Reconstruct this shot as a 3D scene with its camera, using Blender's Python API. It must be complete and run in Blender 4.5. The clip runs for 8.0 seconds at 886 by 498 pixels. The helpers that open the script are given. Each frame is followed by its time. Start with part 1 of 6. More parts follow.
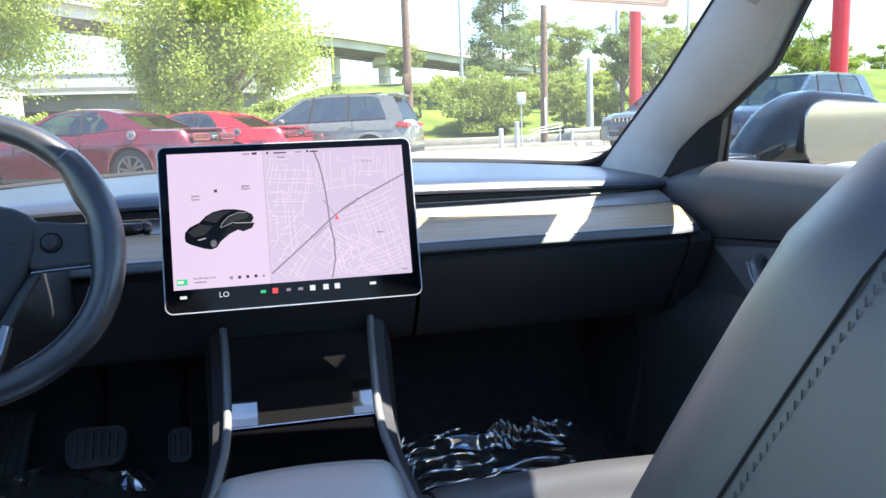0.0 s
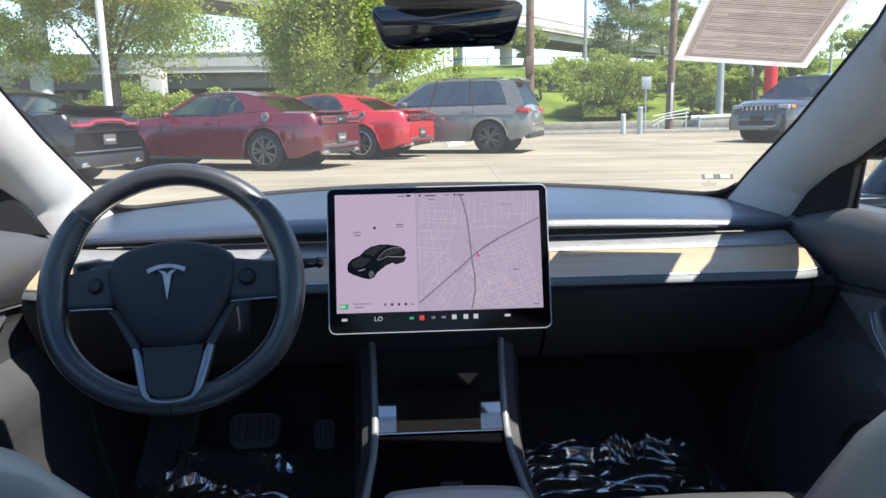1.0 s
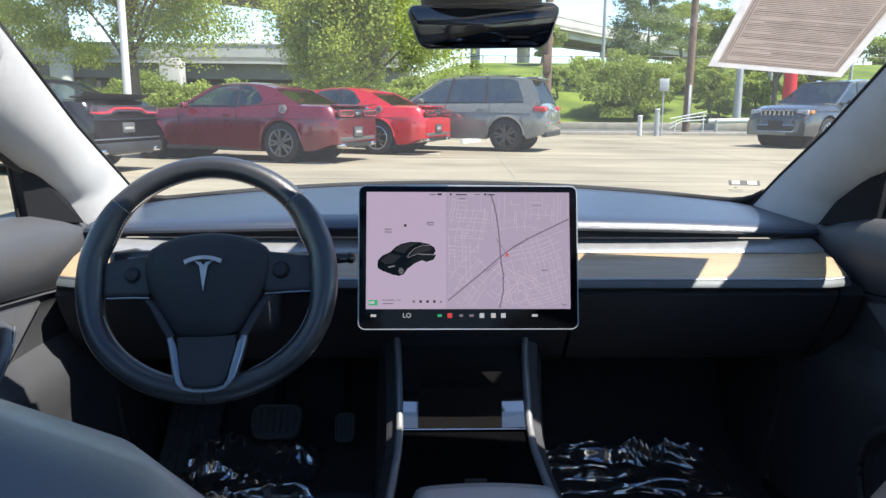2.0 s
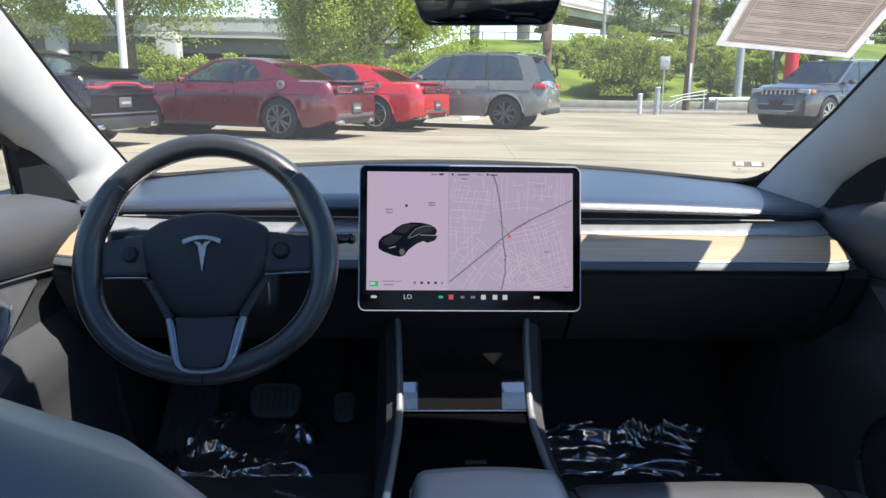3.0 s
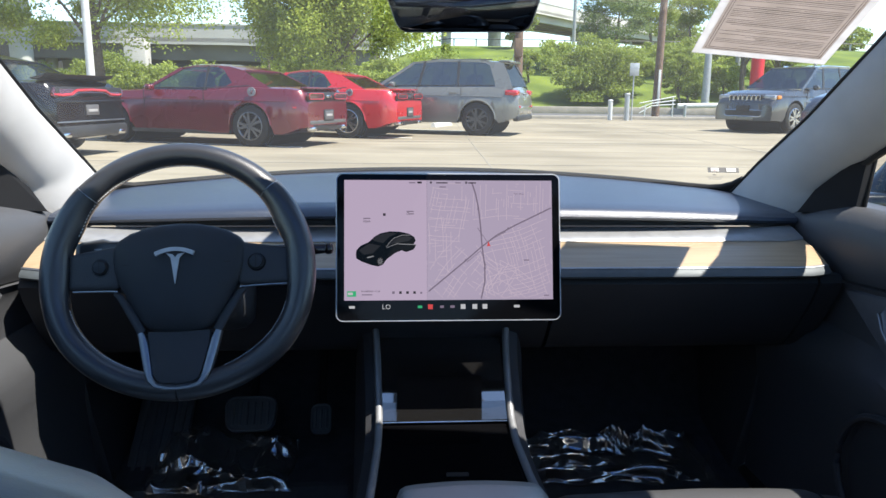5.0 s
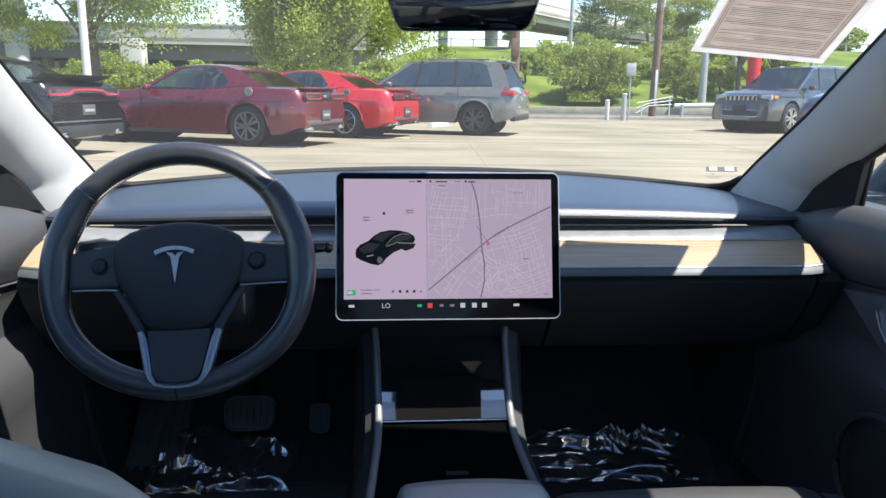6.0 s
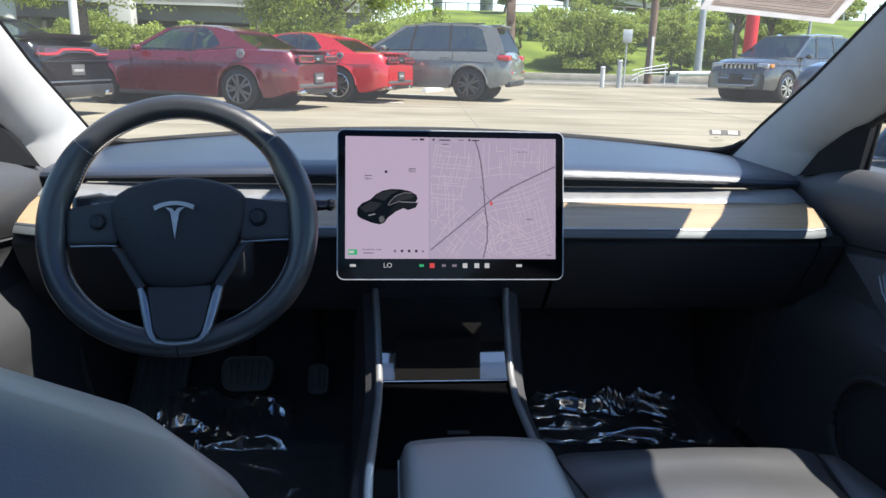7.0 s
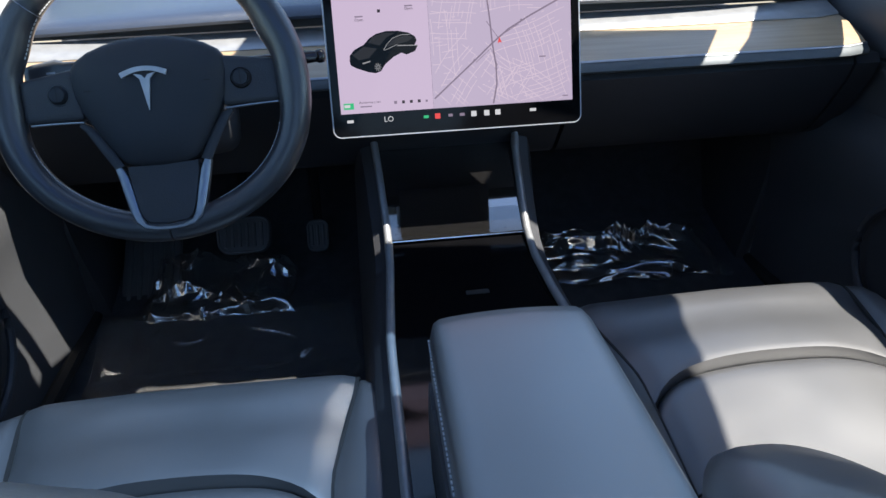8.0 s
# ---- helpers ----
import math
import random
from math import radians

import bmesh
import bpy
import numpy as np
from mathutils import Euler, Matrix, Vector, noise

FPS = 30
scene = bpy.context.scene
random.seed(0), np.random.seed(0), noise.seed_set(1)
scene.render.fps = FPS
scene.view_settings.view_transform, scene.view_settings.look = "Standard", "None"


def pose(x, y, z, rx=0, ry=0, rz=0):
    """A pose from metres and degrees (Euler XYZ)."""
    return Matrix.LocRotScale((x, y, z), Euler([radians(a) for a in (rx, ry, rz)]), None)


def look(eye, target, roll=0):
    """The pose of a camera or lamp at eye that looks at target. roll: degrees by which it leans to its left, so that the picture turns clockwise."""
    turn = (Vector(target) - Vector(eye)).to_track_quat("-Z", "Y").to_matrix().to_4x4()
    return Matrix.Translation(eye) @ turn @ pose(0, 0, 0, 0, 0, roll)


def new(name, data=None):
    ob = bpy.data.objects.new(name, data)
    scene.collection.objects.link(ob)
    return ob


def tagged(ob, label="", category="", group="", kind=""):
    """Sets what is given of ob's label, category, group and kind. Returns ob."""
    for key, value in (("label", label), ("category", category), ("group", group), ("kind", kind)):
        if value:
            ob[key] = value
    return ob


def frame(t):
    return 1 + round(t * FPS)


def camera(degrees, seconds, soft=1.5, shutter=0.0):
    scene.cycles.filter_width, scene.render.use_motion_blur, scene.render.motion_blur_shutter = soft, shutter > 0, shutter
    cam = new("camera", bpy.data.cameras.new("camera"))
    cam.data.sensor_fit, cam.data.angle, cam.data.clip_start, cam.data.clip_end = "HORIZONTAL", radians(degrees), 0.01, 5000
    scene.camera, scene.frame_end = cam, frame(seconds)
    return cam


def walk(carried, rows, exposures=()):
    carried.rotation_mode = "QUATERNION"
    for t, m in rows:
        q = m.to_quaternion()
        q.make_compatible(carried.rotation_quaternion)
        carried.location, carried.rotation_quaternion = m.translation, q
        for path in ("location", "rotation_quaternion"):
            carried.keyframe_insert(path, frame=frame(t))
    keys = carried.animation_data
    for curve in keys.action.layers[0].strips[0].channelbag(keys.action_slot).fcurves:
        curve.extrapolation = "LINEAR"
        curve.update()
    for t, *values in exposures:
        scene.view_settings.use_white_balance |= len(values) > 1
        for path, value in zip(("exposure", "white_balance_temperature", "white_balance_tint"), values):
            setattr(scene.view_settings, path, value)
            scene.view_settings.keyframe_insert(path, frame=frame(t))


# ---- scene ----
cam = camera(62.0, 8.0)
PATH = [
    (0, (0.0, -1.03, 0.875), (0.394, 0.905, 0.553), -2.2),
    (0.2, (-0.005, -1.014, 0.916), (0.293, 0.917, 0.514), -2.6),
    (0.5, (-0.024, -1.055, 0.958), (0.135, 0.889, 0.517), -2.2),
    (0.8, (-0.046, -1.106, 0.986), (0.064, 0.853, 0.605), -1.3),
    (1, (-0.046, -1.128, 0.981), (0.043, 0.836, 0.617), -1.1),
    (1.5, (-0.063, -1.139, 0.984), (0.0, 0.827, 0.627), -0.0),
    (3, (-0.081, -1.122, 0.989), (-0.017, 0.83, 0.556), 0.8),
    (3.5, (-0.082, -1.116, 0.991), (0.007, 0.833, 0.553), 0.9),
    (4, (-0.088, -1.111, 0.986), (0.023, 0.839, 0.556), 0.9),
    (4.5, (-0.088, -1.106, 0.99), (0.039, 0.846, 0.574), 0.8),
    (6, (-0.093, -1.107, 0.988), (0.051, 0.844, 0.573), 0.7),
    (6.5, (-0.096, -1.102, 0.981), (0.054, 0.841, 0.534), 1.0),
    (7, (-0.108, -1.096, 0.974), (0.057, 0.833, 0.472), 1.4),
    (7.3, (-0.119, -1.087, 0.974), (0.055, 0.824, 0.420), 1.5),
    (7.5, (-0.125, -1.074, 0.972), (0.049, 0.818, 0.349), 1.1),
    (7.8, (-0.136, -1.031, 0.970), (0.049, 0.795, 0.182), -0.9),
    (8, (-0.14, -0.994, 0.984), (0.055, 0.76, 0.043), -1.9),
]
walk(cam, [(t, look(eye, target, roll)) for t, eye, target, roll in PATH], [(0, 2.3), (0.4, 2.02), (0.8, 1.65), (1.2, 1.40), (7.2, 1.40), (8, 1.78)])

# ---- world, sun ----
SUN_SHIFT = (0.52, -0.24)         # how far the sun leans to +x and +y for each metre of height
sun_way = Vector((SUN_SHIFT[0], SUN_SHIFT[1], 1.0)).normalized()
world = bpy.data.worlds.new("daylight")
scene.world = world
world.use_nodes = True
wn = world.node_tree
sky = wn.nodes.new("ShaderNodeTexSky")
sky.sky_type = "NISHITA"
sky.sun_disc = False
sky.sun_elevation = math.asin(sun_way.z)
sky.sun_rotation = math.atan2(sun_way.x, sun_way.y)
sky.air_density, sky.dust_density, sky.ozone_density = 1.0, 0.15, 3.0
wn.links.new(sky.outputs[0], wn.nodes["Background"].inputs[0])
wn.nodes["Background"].inputs[1].default_value = 0.125
sun = new("sun", bpy.data.lights.new("sun", "SUN"))
sun.data.energy, sun.data.angle, sun.data.color = 4.7, radians(0.6), (1.0, 0.95, 0.87)
sun.matrix_world = look(sun_way * 50, (0, 0, 0))


# ---- materials ----
def mat(name, col, rough=0.5, metal=0.0, col2=None, scale=8.0, bump=0.0, bscale=200.0, coat=0.0, spec=0.5, stain=0.15):
    """A surface with a broad stain, a fine grain and a fine relief, at real size."""
    m = bpy.data.materials.new(name)
    m.use_nodes = True
    nt = m.node_tree
    b = nt.nodes["Principled BSDF"]
    tex = nt.nodes.new("ShaderNodeTexCoord")
    n1 = nt.nodes.new("ShaderNodeTexNoise")
    n1.inputs["Scale"].default_value, n1.inputs["Detail"].default_value = scale, 6
    nt.links.new(tex.outputs["Object"], n1.inputs["Vector"])
    ramp = nt.nodes.new("ShaderNodeValToRGB")
    c2 = col2 or tuple(c * (1 - stain) for c in col)
    ramp.color_ramp.elements[0].position, ramp.color_ramp.elements[1].position = 0.32, 0.68
    ramp.color_ramp.elements[0].color, ramp.color_ramp.elements[1].color = (*c2, 1), (*col, 1)
    nt.links.new(n1.outputs["Fac"], ramp.inputs["Fac"])
    nt.links.new(ramp.outputs["Color"], b.inputs["Base Color"])
    b.inputs["Roughness"].default_value, b.inputs["Metallic"].default_value = rough, metal
    b.inputs["Specular IOR Level"].default_value = spec
    b.inputs["Coat Weight"].default_value, b.inputs["Coat Roughness"].default_value = coat, 0.04
    mr = nt.nodes.new("ShaderNodeMapRange")
    mr.inputs["To Min"].default_value, mr.inputs["To Max"].default_value = max(0.02, rough - 0.07), min(1, rough + 0.07)
    nt.links.new(n1.outputs["Fac"], mr.inputs["Value"])
    nt.links.new(mr.outputs["Result"], b.inputs["Roughness"])
    if bump:
        n2 = nt.nodes.new("ShaderNodeTexNoise")
        n2.inputs["Scale"].default_value, n2.inputs["Detail"].default_value = bscale, 3
        nt.links.new(tex.outputs["Object"], n2.inputs["Vector"])
        bp = nt.nodes.new("ShaderNodeBump")
        bp.inputs["Strength"].default_value, bp.inputs["Distance"].default_value = bump, 0.002
        nt.links.new(n2.outputs["Fac"], bp.inputs["Height"])
        nt.links.new(bp.outputs["Normal"], b.inputs["Normal"])
    return m


def glow(name, col, strength):
    m = bpy.data.materials.new(name)
    m.use_nodes = True
    b = m.node_tree.nodes["Principled BSDF"]
    b.inputs["Base Color"].default_value = (0.004, 0.004, 0.004, 1)
    b.inputs["Roughness"].default_value = 0.22
    b.inputs["Specular IOR Level"].default_value = 0.12
    b.inputs["Emission Color"].default_value, b.inputs["Emission Strength"].default_value = (*col, 1), strength
    return m


def pane_mat(name, tint, gloss):
    m = bpy.data.materials.new(name)
    m.use_nodes = True
    nt = m.node_tree
    nt.nodes.remove(nt.nodes["Principled BSDF"])
    t, g, mx = nt.nodes.new("ShaderNodeBsdfTransparent"), nt.nodes.new("ShaderNodeBsdfGlossy"), nt.nodes.new("ShaderNodeMixShader")
    t.inputs["Color"].default_value, g.inputs["Roughness"].default_value = (*tint, 1), 0.02
    mx.inputs[0].default_value = gloss
    nt.links.new(t.outputs[0], mx.inputs[1]), nt.links.new(g.outputs[0], mx.inputs[2])
    nt.links.new(mx.outputs[0], nt.nodes["Material Output"].inputs["Surface"])
    return m


def wood_mat():
    m = mat("open_pore_wood", (0.50, 0.31, 0.15), 0.42, 0, (0.36, 0.21, 0.10), 3, 0.15, 300)
    nt = m.node_tree
    tex = nt.nodes.new("ShaderNodeTexCoord")
    mp = nt.nodes.new("ShaderNodeMapping")
    mp.inputs["Scale"].default_value = (2.5, 60, 60)
    n = nt.nodes.new("ShaderNodeTexNoise")
    n.inputs["Scale"].default_value, n.inputs["Detail"].default_value = 3, 8
    nt.links.new(tex.outputs["Object"], mp.inputs["Vector"]), nt.links.new(mp.outputs["Vector"], n.inputs["Vector"])
    r = nt.nodes.new("ShaderNodeValToRGB")
    r.color_ramp.elements[0].position, r.color_ramp.elements[1].position = 0.35, 0.65
    r.color_ramp.elements[0].color, r.color_ramp.elements[1].color = (0.315, 0.222, 0.130, 1), (0.375, 0.272, 0.165, 1)
    nt.links.new(n.outputs["Fac"], r.inputs["Fac"])
    nt.links.new(r.outputs["Color"], nt.nodes["Principled BSDF"].inputs["Base Color"])
    nt.nodes["Principled BSDF"].inputs["Coat Weight"].default_value, nt.nodes["Principled BSDF"].inputs["Coat Roughness"].default_value = 0.45, 0.34
    return m


def paint(name, col, flake=0.25):
    return mat(name, col, 0.28, flake, tuple(c * 0.9 for c in col), 1.5, 0, 1, 1.0)


VINYL = mat("black_soft_vinyl", (0.046, 0.047, 0.052), 0.48, 0, (0.038, 0.039, 0.043), 6, 0.35, 900, 0, 0.45)
LOWER = mat("black_lower_vinyl", (0.024, 0.026, 0.031), 0.55, 0, (0.020, 0.022, 0.026), 6, 0.35, 900, 0, 0.4)
DASH_TOP = mat("dash_vinyl", (0.026, 0.036, 0.060), 0.36, 0, (0.021, 0.030, 0.050), 5, 0.3, 1100, 0.25, 0.8)
DASH_TOP.node_tree.nodes["Principled BSDF"].inputs["Coat Roughness"].default_value = 0.30
LEATHER = mat("black_synthetic_leather", (0.058, 0.059, 0.062), 0.44, 0, (0.047, 0.048, 0.051), 5, 0.08, 900, 1.0, 1.0)
LEATHER.node_tree.nodes["Principled BSDF"].inputs["Coat Roughness"].default_value = 0.42
WHEEL_LEATHER = mat("wheel_leather", (0.033, 0.034, 0.038), 0.34, 0, (0.025, 0.026, 0.029), 14, 0.2, 900, 0.45, 0.7)
WHEEL_LEATHER.node_tree.nodes["Principled BSDF"].inputs["Coat Roughness"].default_value = 0.22
HUB = mat("hub_plastic", (0.026, 0.029, 0.035), 0.5, 0, (0.022, 0.025, 0.030), 8, 0.4, 1200, 0, 0.4)
DARK = mat("dark_plastic", (0.042, 0.043, 0.047), 0.5, 0, None, 10, 0.2, 500, 0, 0.4)
CARPET = mat("black_carpet", (0.060, 0.062, 0.068), 0.95, 0, (0.078, 0.080, 0.086), 40, 1.0, 1500, 0, 0.1)
STALK = mat("stalk_plastic", (0.055, 0.060, 0.068), 0.35, 0, None, 20, 0.1, 600, 0.2, 0.6)
GLOSS = mat("piano_black", (0.003, 0.003, 0.0035), 0.09, 0, None, 30, 0, 1, 0.0, 0.5)
SCREEN_GLASS = mat("coated_screen_glass", (0.003, 0.003, 0.0035), 0.10, 0, None, 30, 0, 1, 0.0, 0.14)
DOCK = mat("lacquered_black", (0.006, 0.006, 0.0065), 0.07, 0, (0.012, 0.0115, 0.011), 420, 0, 1, 1.0, 1.0)
DOCK.node_tree.nodes["Principled BSDF"].inputs["IOR"].default_value, DOCK.node_tree.nodes["Principled BSDF"].inputs["Coat IOR"].default_value = 2.0, 2.0
DOCK.node_tree.nodes["Map Range"].inputs["To Min"].default_value, DOCK.node_tree.nodes["Map Range"].inputs["To Max"].default_value = 0.03, 0.06
EMBLEM = mat("emblem_silver", (0.56, 0.57, 0.59), 0.40, 0.5, None, 60)
SATIN = mat("satin_grey_metal", (0.33, 0.35, 0.38), 0.44, 1.0, None, 60, 0.05, 900)
DOORV = mat("door_soft_vinyl", (0.064, 0.066, 0.071), 0.45, 0, (0.056, 0.058, 0.063), 6, 0.35, 900, 0, 0.45)
SILVERP = mat("silver_painted_trim", (0.28, 0.285, 0.29), 0.36, 0.35, None, 60, 0.05, 900)
EDGE = mat("dark_satin_edge", (0.075, 0.088, 0.095), 0.55, 0.2, None, 60, 0.05, 900)
SILVER = mat("satin_silver", (0.62, 0.63, 0.65), 0.30, 1.0, None, 60, 0.05, 900)
CHROME = mat("brushed_chrome", (0.72, 0.73, 0.75), 0.18, 1.0, None, 60)
WOOD = wood_mat()
FABRIC = mat("pillar_fabric", (0.45, 0.445, 0.435), 0.85, 0, (0.41, 0.405, 0.395), 12, 0.6, 1400, 0, 0.2)
ALCANT = mat("grey_suede_insert", (0.120, 0.122, 0.128), 0.9, 0, (0.095, 0.097, 0.102), 25, 0.6, 1300, 0, 0.2)
STITCH = mat("white_thread", (0.55, 0.55, 0.55), 0.8)
RUBBER = mat("black_rubber", (0.014, 0.014, 0.014), 0.7, 0, (0.022, 0.021, 0.02), 6, 0.2, 60, 0, 0.3)
WINDSHIELD = pane_mat("windshield_glass", (0.93, 0.96, 0.95), 0.03)
gl = WINDSHIELD.node_tree       # thin dust, plus haze mixed in to lift the dark tones outside
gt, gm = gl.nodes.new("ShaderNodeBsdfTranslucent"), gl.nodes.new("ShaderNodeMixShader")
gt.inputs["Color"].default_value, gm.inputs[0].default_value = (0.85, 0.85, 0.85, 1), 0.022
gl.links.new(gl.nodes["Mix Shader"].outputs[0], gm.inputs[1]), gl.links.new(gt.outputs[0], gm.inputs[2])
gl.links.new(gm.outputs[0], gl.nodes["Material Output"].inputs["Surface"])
SIDE_GLASS = pane_mat("side_glass", (0.90, 0.94, 0.93), 0.03)
ROOF_GLASS = pane_mat("roof_glass", (0.43, 0.55, 0.70), 0.05)
MIRROR = mat("mirror_silver", (0.9, 0.9, 0.9), 0.02, 1.0, (0.9, 0.9, 0.9), 1)
MIRROR.node_tree.nodes["Map Range"].inputs["To Min"].default_value = 0.0
MIRROR.node_tree.nodes["Map Range"].inputs["To Max"].default_value = 0.01
MIRROR_DIM = mat("dimmed_mirror", (0.06, 0.06, 0.065), 0.02, 1.0, (0.06, 0.06, 0.065), 1)
MIRROR_DIM.node_tree.nodes["Map Range"].inputs["To Min"].default_value = 0.0
MIRROR_DIM.node_tree.nodes["Map Range"].inputs["To Max"].default_value = 0.01
SAIL = mat("matt_black_panel", (0.012, 0.0125, 0.014), 0.75, 0, None, 10, 0.2, 700, 0, 0.2)
MAT = mat("black_mat_pile", (0.060, 0.061, 0.064), 0.95, 0, (0.080, 0.081, 0.084), 40, 1.0, 1500, 0, 0.1)
PEDAL = mat("pedal_rubber", (0.085, 0.088, 0.094), 0.5, 0, (0.105, 0.108, 0.112), 20, 0.2, 300)


# ---- mesh helpers ----
def part(name, bm, material, parent=None, label="", smooth=True):
    """Links a bmesh as one mesh object, under a thing or a part if one is given."""
    me = bpy.data.meshes.new(name)
    bmesh.ops.recalc_face_normals(bm, faces=bm.faces)
    if smooth:
        for f in bm.faces:
            f.smooth = True
        for e in bm.edges:
            if len(e.link_faces) == 2 and e.calc_face_angle(0) > 0.7:
                e.smooth = False
    bm.to_mesh(me)
    bm.free()
    me.materials.append(material)
    ob = new(name, me)
    if parent is not None:
        ob.parent = parent
    if label:
        tagged(ob, label)
    return ob


def thing(name, m, label, category, group="", kind=""):
    ob = new(name)
    ob.empty_display_size = 0.05
    ob.matrix_world = m
    return tagged(ob, label, category, group, kind)


def box(size, at=(0, 0, 0), bevel=0.0, bm=None, turn=None, seg=2):
    out = bm or bmesh.new()
    m = Matrix.Translation(at) @ (turn.to_4x4() if turn else Matrix()) @ Matrix.Diagonal((*size, 1))
    r = bmesh.ops.create_cube(out, size=1, matrix=m)
    if bevel:
        vs = set(r["verts"])
        es = [e for e in out.edges if e.verts[0] in vs and e.verts[1] in vs]
        bmesh.ops.bevel(out, geom=es, offset=bevel, segments=seg, affect="EDGES", profile=0.5)
    return out


def soft(size, r, cuts=10, warp=None, bm=None):
    """A rounded, finely divided block; warp moves each of its points."""
    out = bm or bmesh.new()
    tmp = bmesh.new()
    bmesh.ops.create_cube(tmp, size=2)
    bmesh.ops.subdivide_edges(tmp, edges=tmp.edges[:], cuts=cuts, use_grid_fill=True)
    h = Vector(size) / 2
    for v in tmp.verts:
        p = Vector((v.co.x * h.x, v.co.y * h.y, v.co.z * h.z))
        q = Vector((max(-(h.x - r), min(h.x - r, p.x)), max(-(h.y - r), min(h.y - r, p.y)), max(-(h.z - r), min(h.z - r, p.z))))
        d = p - q
        if d.length > 1e-9:
            p = q + d.normalized() * r
        v.co = warp(p) if warp else p
    me = bpy.data.meshes.new("tmp")
    tmp.to_mesh(me)
    tmp.free()
    out.from_mesh(me)
    bpy.data.meshes.remove(me)
    return out


def loft(rings, closed=True, caps=True, bm=None):
    """A skin through rings of equally many points."""
    out = bm or bmesh.new()
    rows = [[out.verts.new(p) for p in ring] for ring in rings]
    n = len(rows[0])
    for a, b in zip(rows, rows[1:]):
        for i in range(n if closed else n - 1):
            j = (i + 1) % n
            out.faces.new((a[i], a[j], b[j], b[i]))
    if caps and closed:
        out.faces.new(rows[0][::-1])
        out.faces.new(rows[-1])
    return out


def along_x(profile, xs, bm=None, caps=True, closed=True):
    """A skin along x: profile(x) gives the (y, z) outline there."""
    return loft([[(x, y, z) for y, z in profile(x)] for x in xs], closed, caps, bm)


def tube(points, r, n=10, closed=False, squash=1.0, bm=None):
    pts = [Vector(p) for p in points]
    rings, up = [], Vector((0, 0, 1))
    for i, p in enumerate(pts):
        a = pts[i - 1] if i or closed else p
        b = pts[(i + 1) % len(pts)] if i < len(pts) - 1 or closed else p
        d = (b - a).normalized()
        s = d.cross(up)
        if s.length < 0.05:
            s = d.cross(Vector((1, 0, 0)))
        s.normalize()
        t = s.cross(d).normalized()
        rr = r(i / max(1, len(pts) - 1)) if callable(r) else r
        rings.append([p + s * rr * math.cos(k * math.tau / n) + t * rr * squash * math.sin(k * math.tau / n) for k in range(n)])
    if closed:
        rings.append(rings[0])
        out = loft(rings, True, False, bm)
        bmesh.ops.remove_doubles(out, verts=out.verts, dist=1e-6)
        return out
    return loft(rings, True, True, bm)


def plate(points, depth, bm=None):
    """A flat outline of 3D points given a thickness along its normal."""
    out = bm or bmesh.new()
    pts = [Vector(p) for p in points]
    nrm = Vector((0, 0, 0))
    for a, b in zip(pts, pts[1:] + pts[:1]):
        nrm += a.cross(b)
    nrm.normalize()
    v1 = [out.verts.new(p) for p in pts]
    v2 = [out.verts.new(p - nrm * depth) for p in pts]
    out.faces.new(v1)
    out.faces.new(v2[::-1])
    for i in range(len(pts)):
        j = (i + 1) % len(pts)
        out.faces.new((v1[j], v1[i], v2[i], v2[j]))
    return out


def disc(r, depth, at=(0, 0, 0), axis="y", n=24, r2=None, bm=None):
    turn = {"y": Matrix.Rotation(math.pi / 2, 4, "X"), "x": Matrix.Rotation(math.pi / 2, 4, "Y"), "z": Matrix()}[axis]
    out = bm or bmesh.new()
    bmesh.ops.create_cone(out, cap_ends=True, segments=n, radius1=r, radius2=r if r2 is None else r2, depth=depth, matrix=Matrix.Translation(at) @ turn)
    return out


def arc(cx, cy, r, a0, a1, n):
    return [(cx + r * math.cos(a0 + (a1 - a0) * i / (n - 1)), cy + r * math.sin(a0 + (a1 - a0) * i / (n - 1))) for i in range(n)]


def rounded(w, h, r, n=6):
    """The outline of a rounded rectangle round the origin."""
    out = []
    for k, (sx, sy) in enumerate(((1, 1), (-1, 1), (-1, -1), (1, -1))):
        out += arc(sx * (w / 2 - r), sy * (h / 2 - r), r, k * math.pi / 2, (k + 1) * math.pi / 2, n)
    return out


def lettering(text, size, depth=0.0003):
    cu = bpy.data.curves.new("tmp_text", "FONT")
    cu.body, cu.size, cu.extrude, cu.align_x, cu.align_y, cu.resolution_u = text, size, depth, "CENTER", "CENTER", 3
    ob = bpy.data.objects.new("tmp_text", cu)
    me = bpy.data.meshes.new_from_object(ob)
    bm = bmesh.new()
    bm.from_mesh(me)
    bpy.data.objects.remove(ob)
    bpy.data.curves.remove(cu)
    bpy.data.meshes.remove(me)
    return bm


def lin(a, b, t):
    return a + (b - a) * t


def steps(a, b, n):
    return [a + (b - a) * i / (n - 1) for i in range(n)]


def smooth01(t):
    t = max(0.0, min(1.0, t))
    return t * t * (3 - 2 * t)


def table(rows, s):
    """Smooth reading of rows of (s, value, ...) at s."""
    if s <= rows[0][0]:
        return rows[0][1:]
    for a, b in zip(rows, rows[1:]):
        if s <= b[0]:
            t = (s - a[0]) / (b[0] - a[0])
            return tuple(lin(u, v, t) for u, v in zip(a[1:], b[1:]))
    return rows[-1][1:]


CAR = pose(-0.009, 0, -0.02)        # the car we sit in: its middle line and its height over the ground
EXT = pose(-0.062, -1.131, 0, 0, 0, -2.93) @ pose(0.001, 1.131, 0)   # the lot, turned against the car


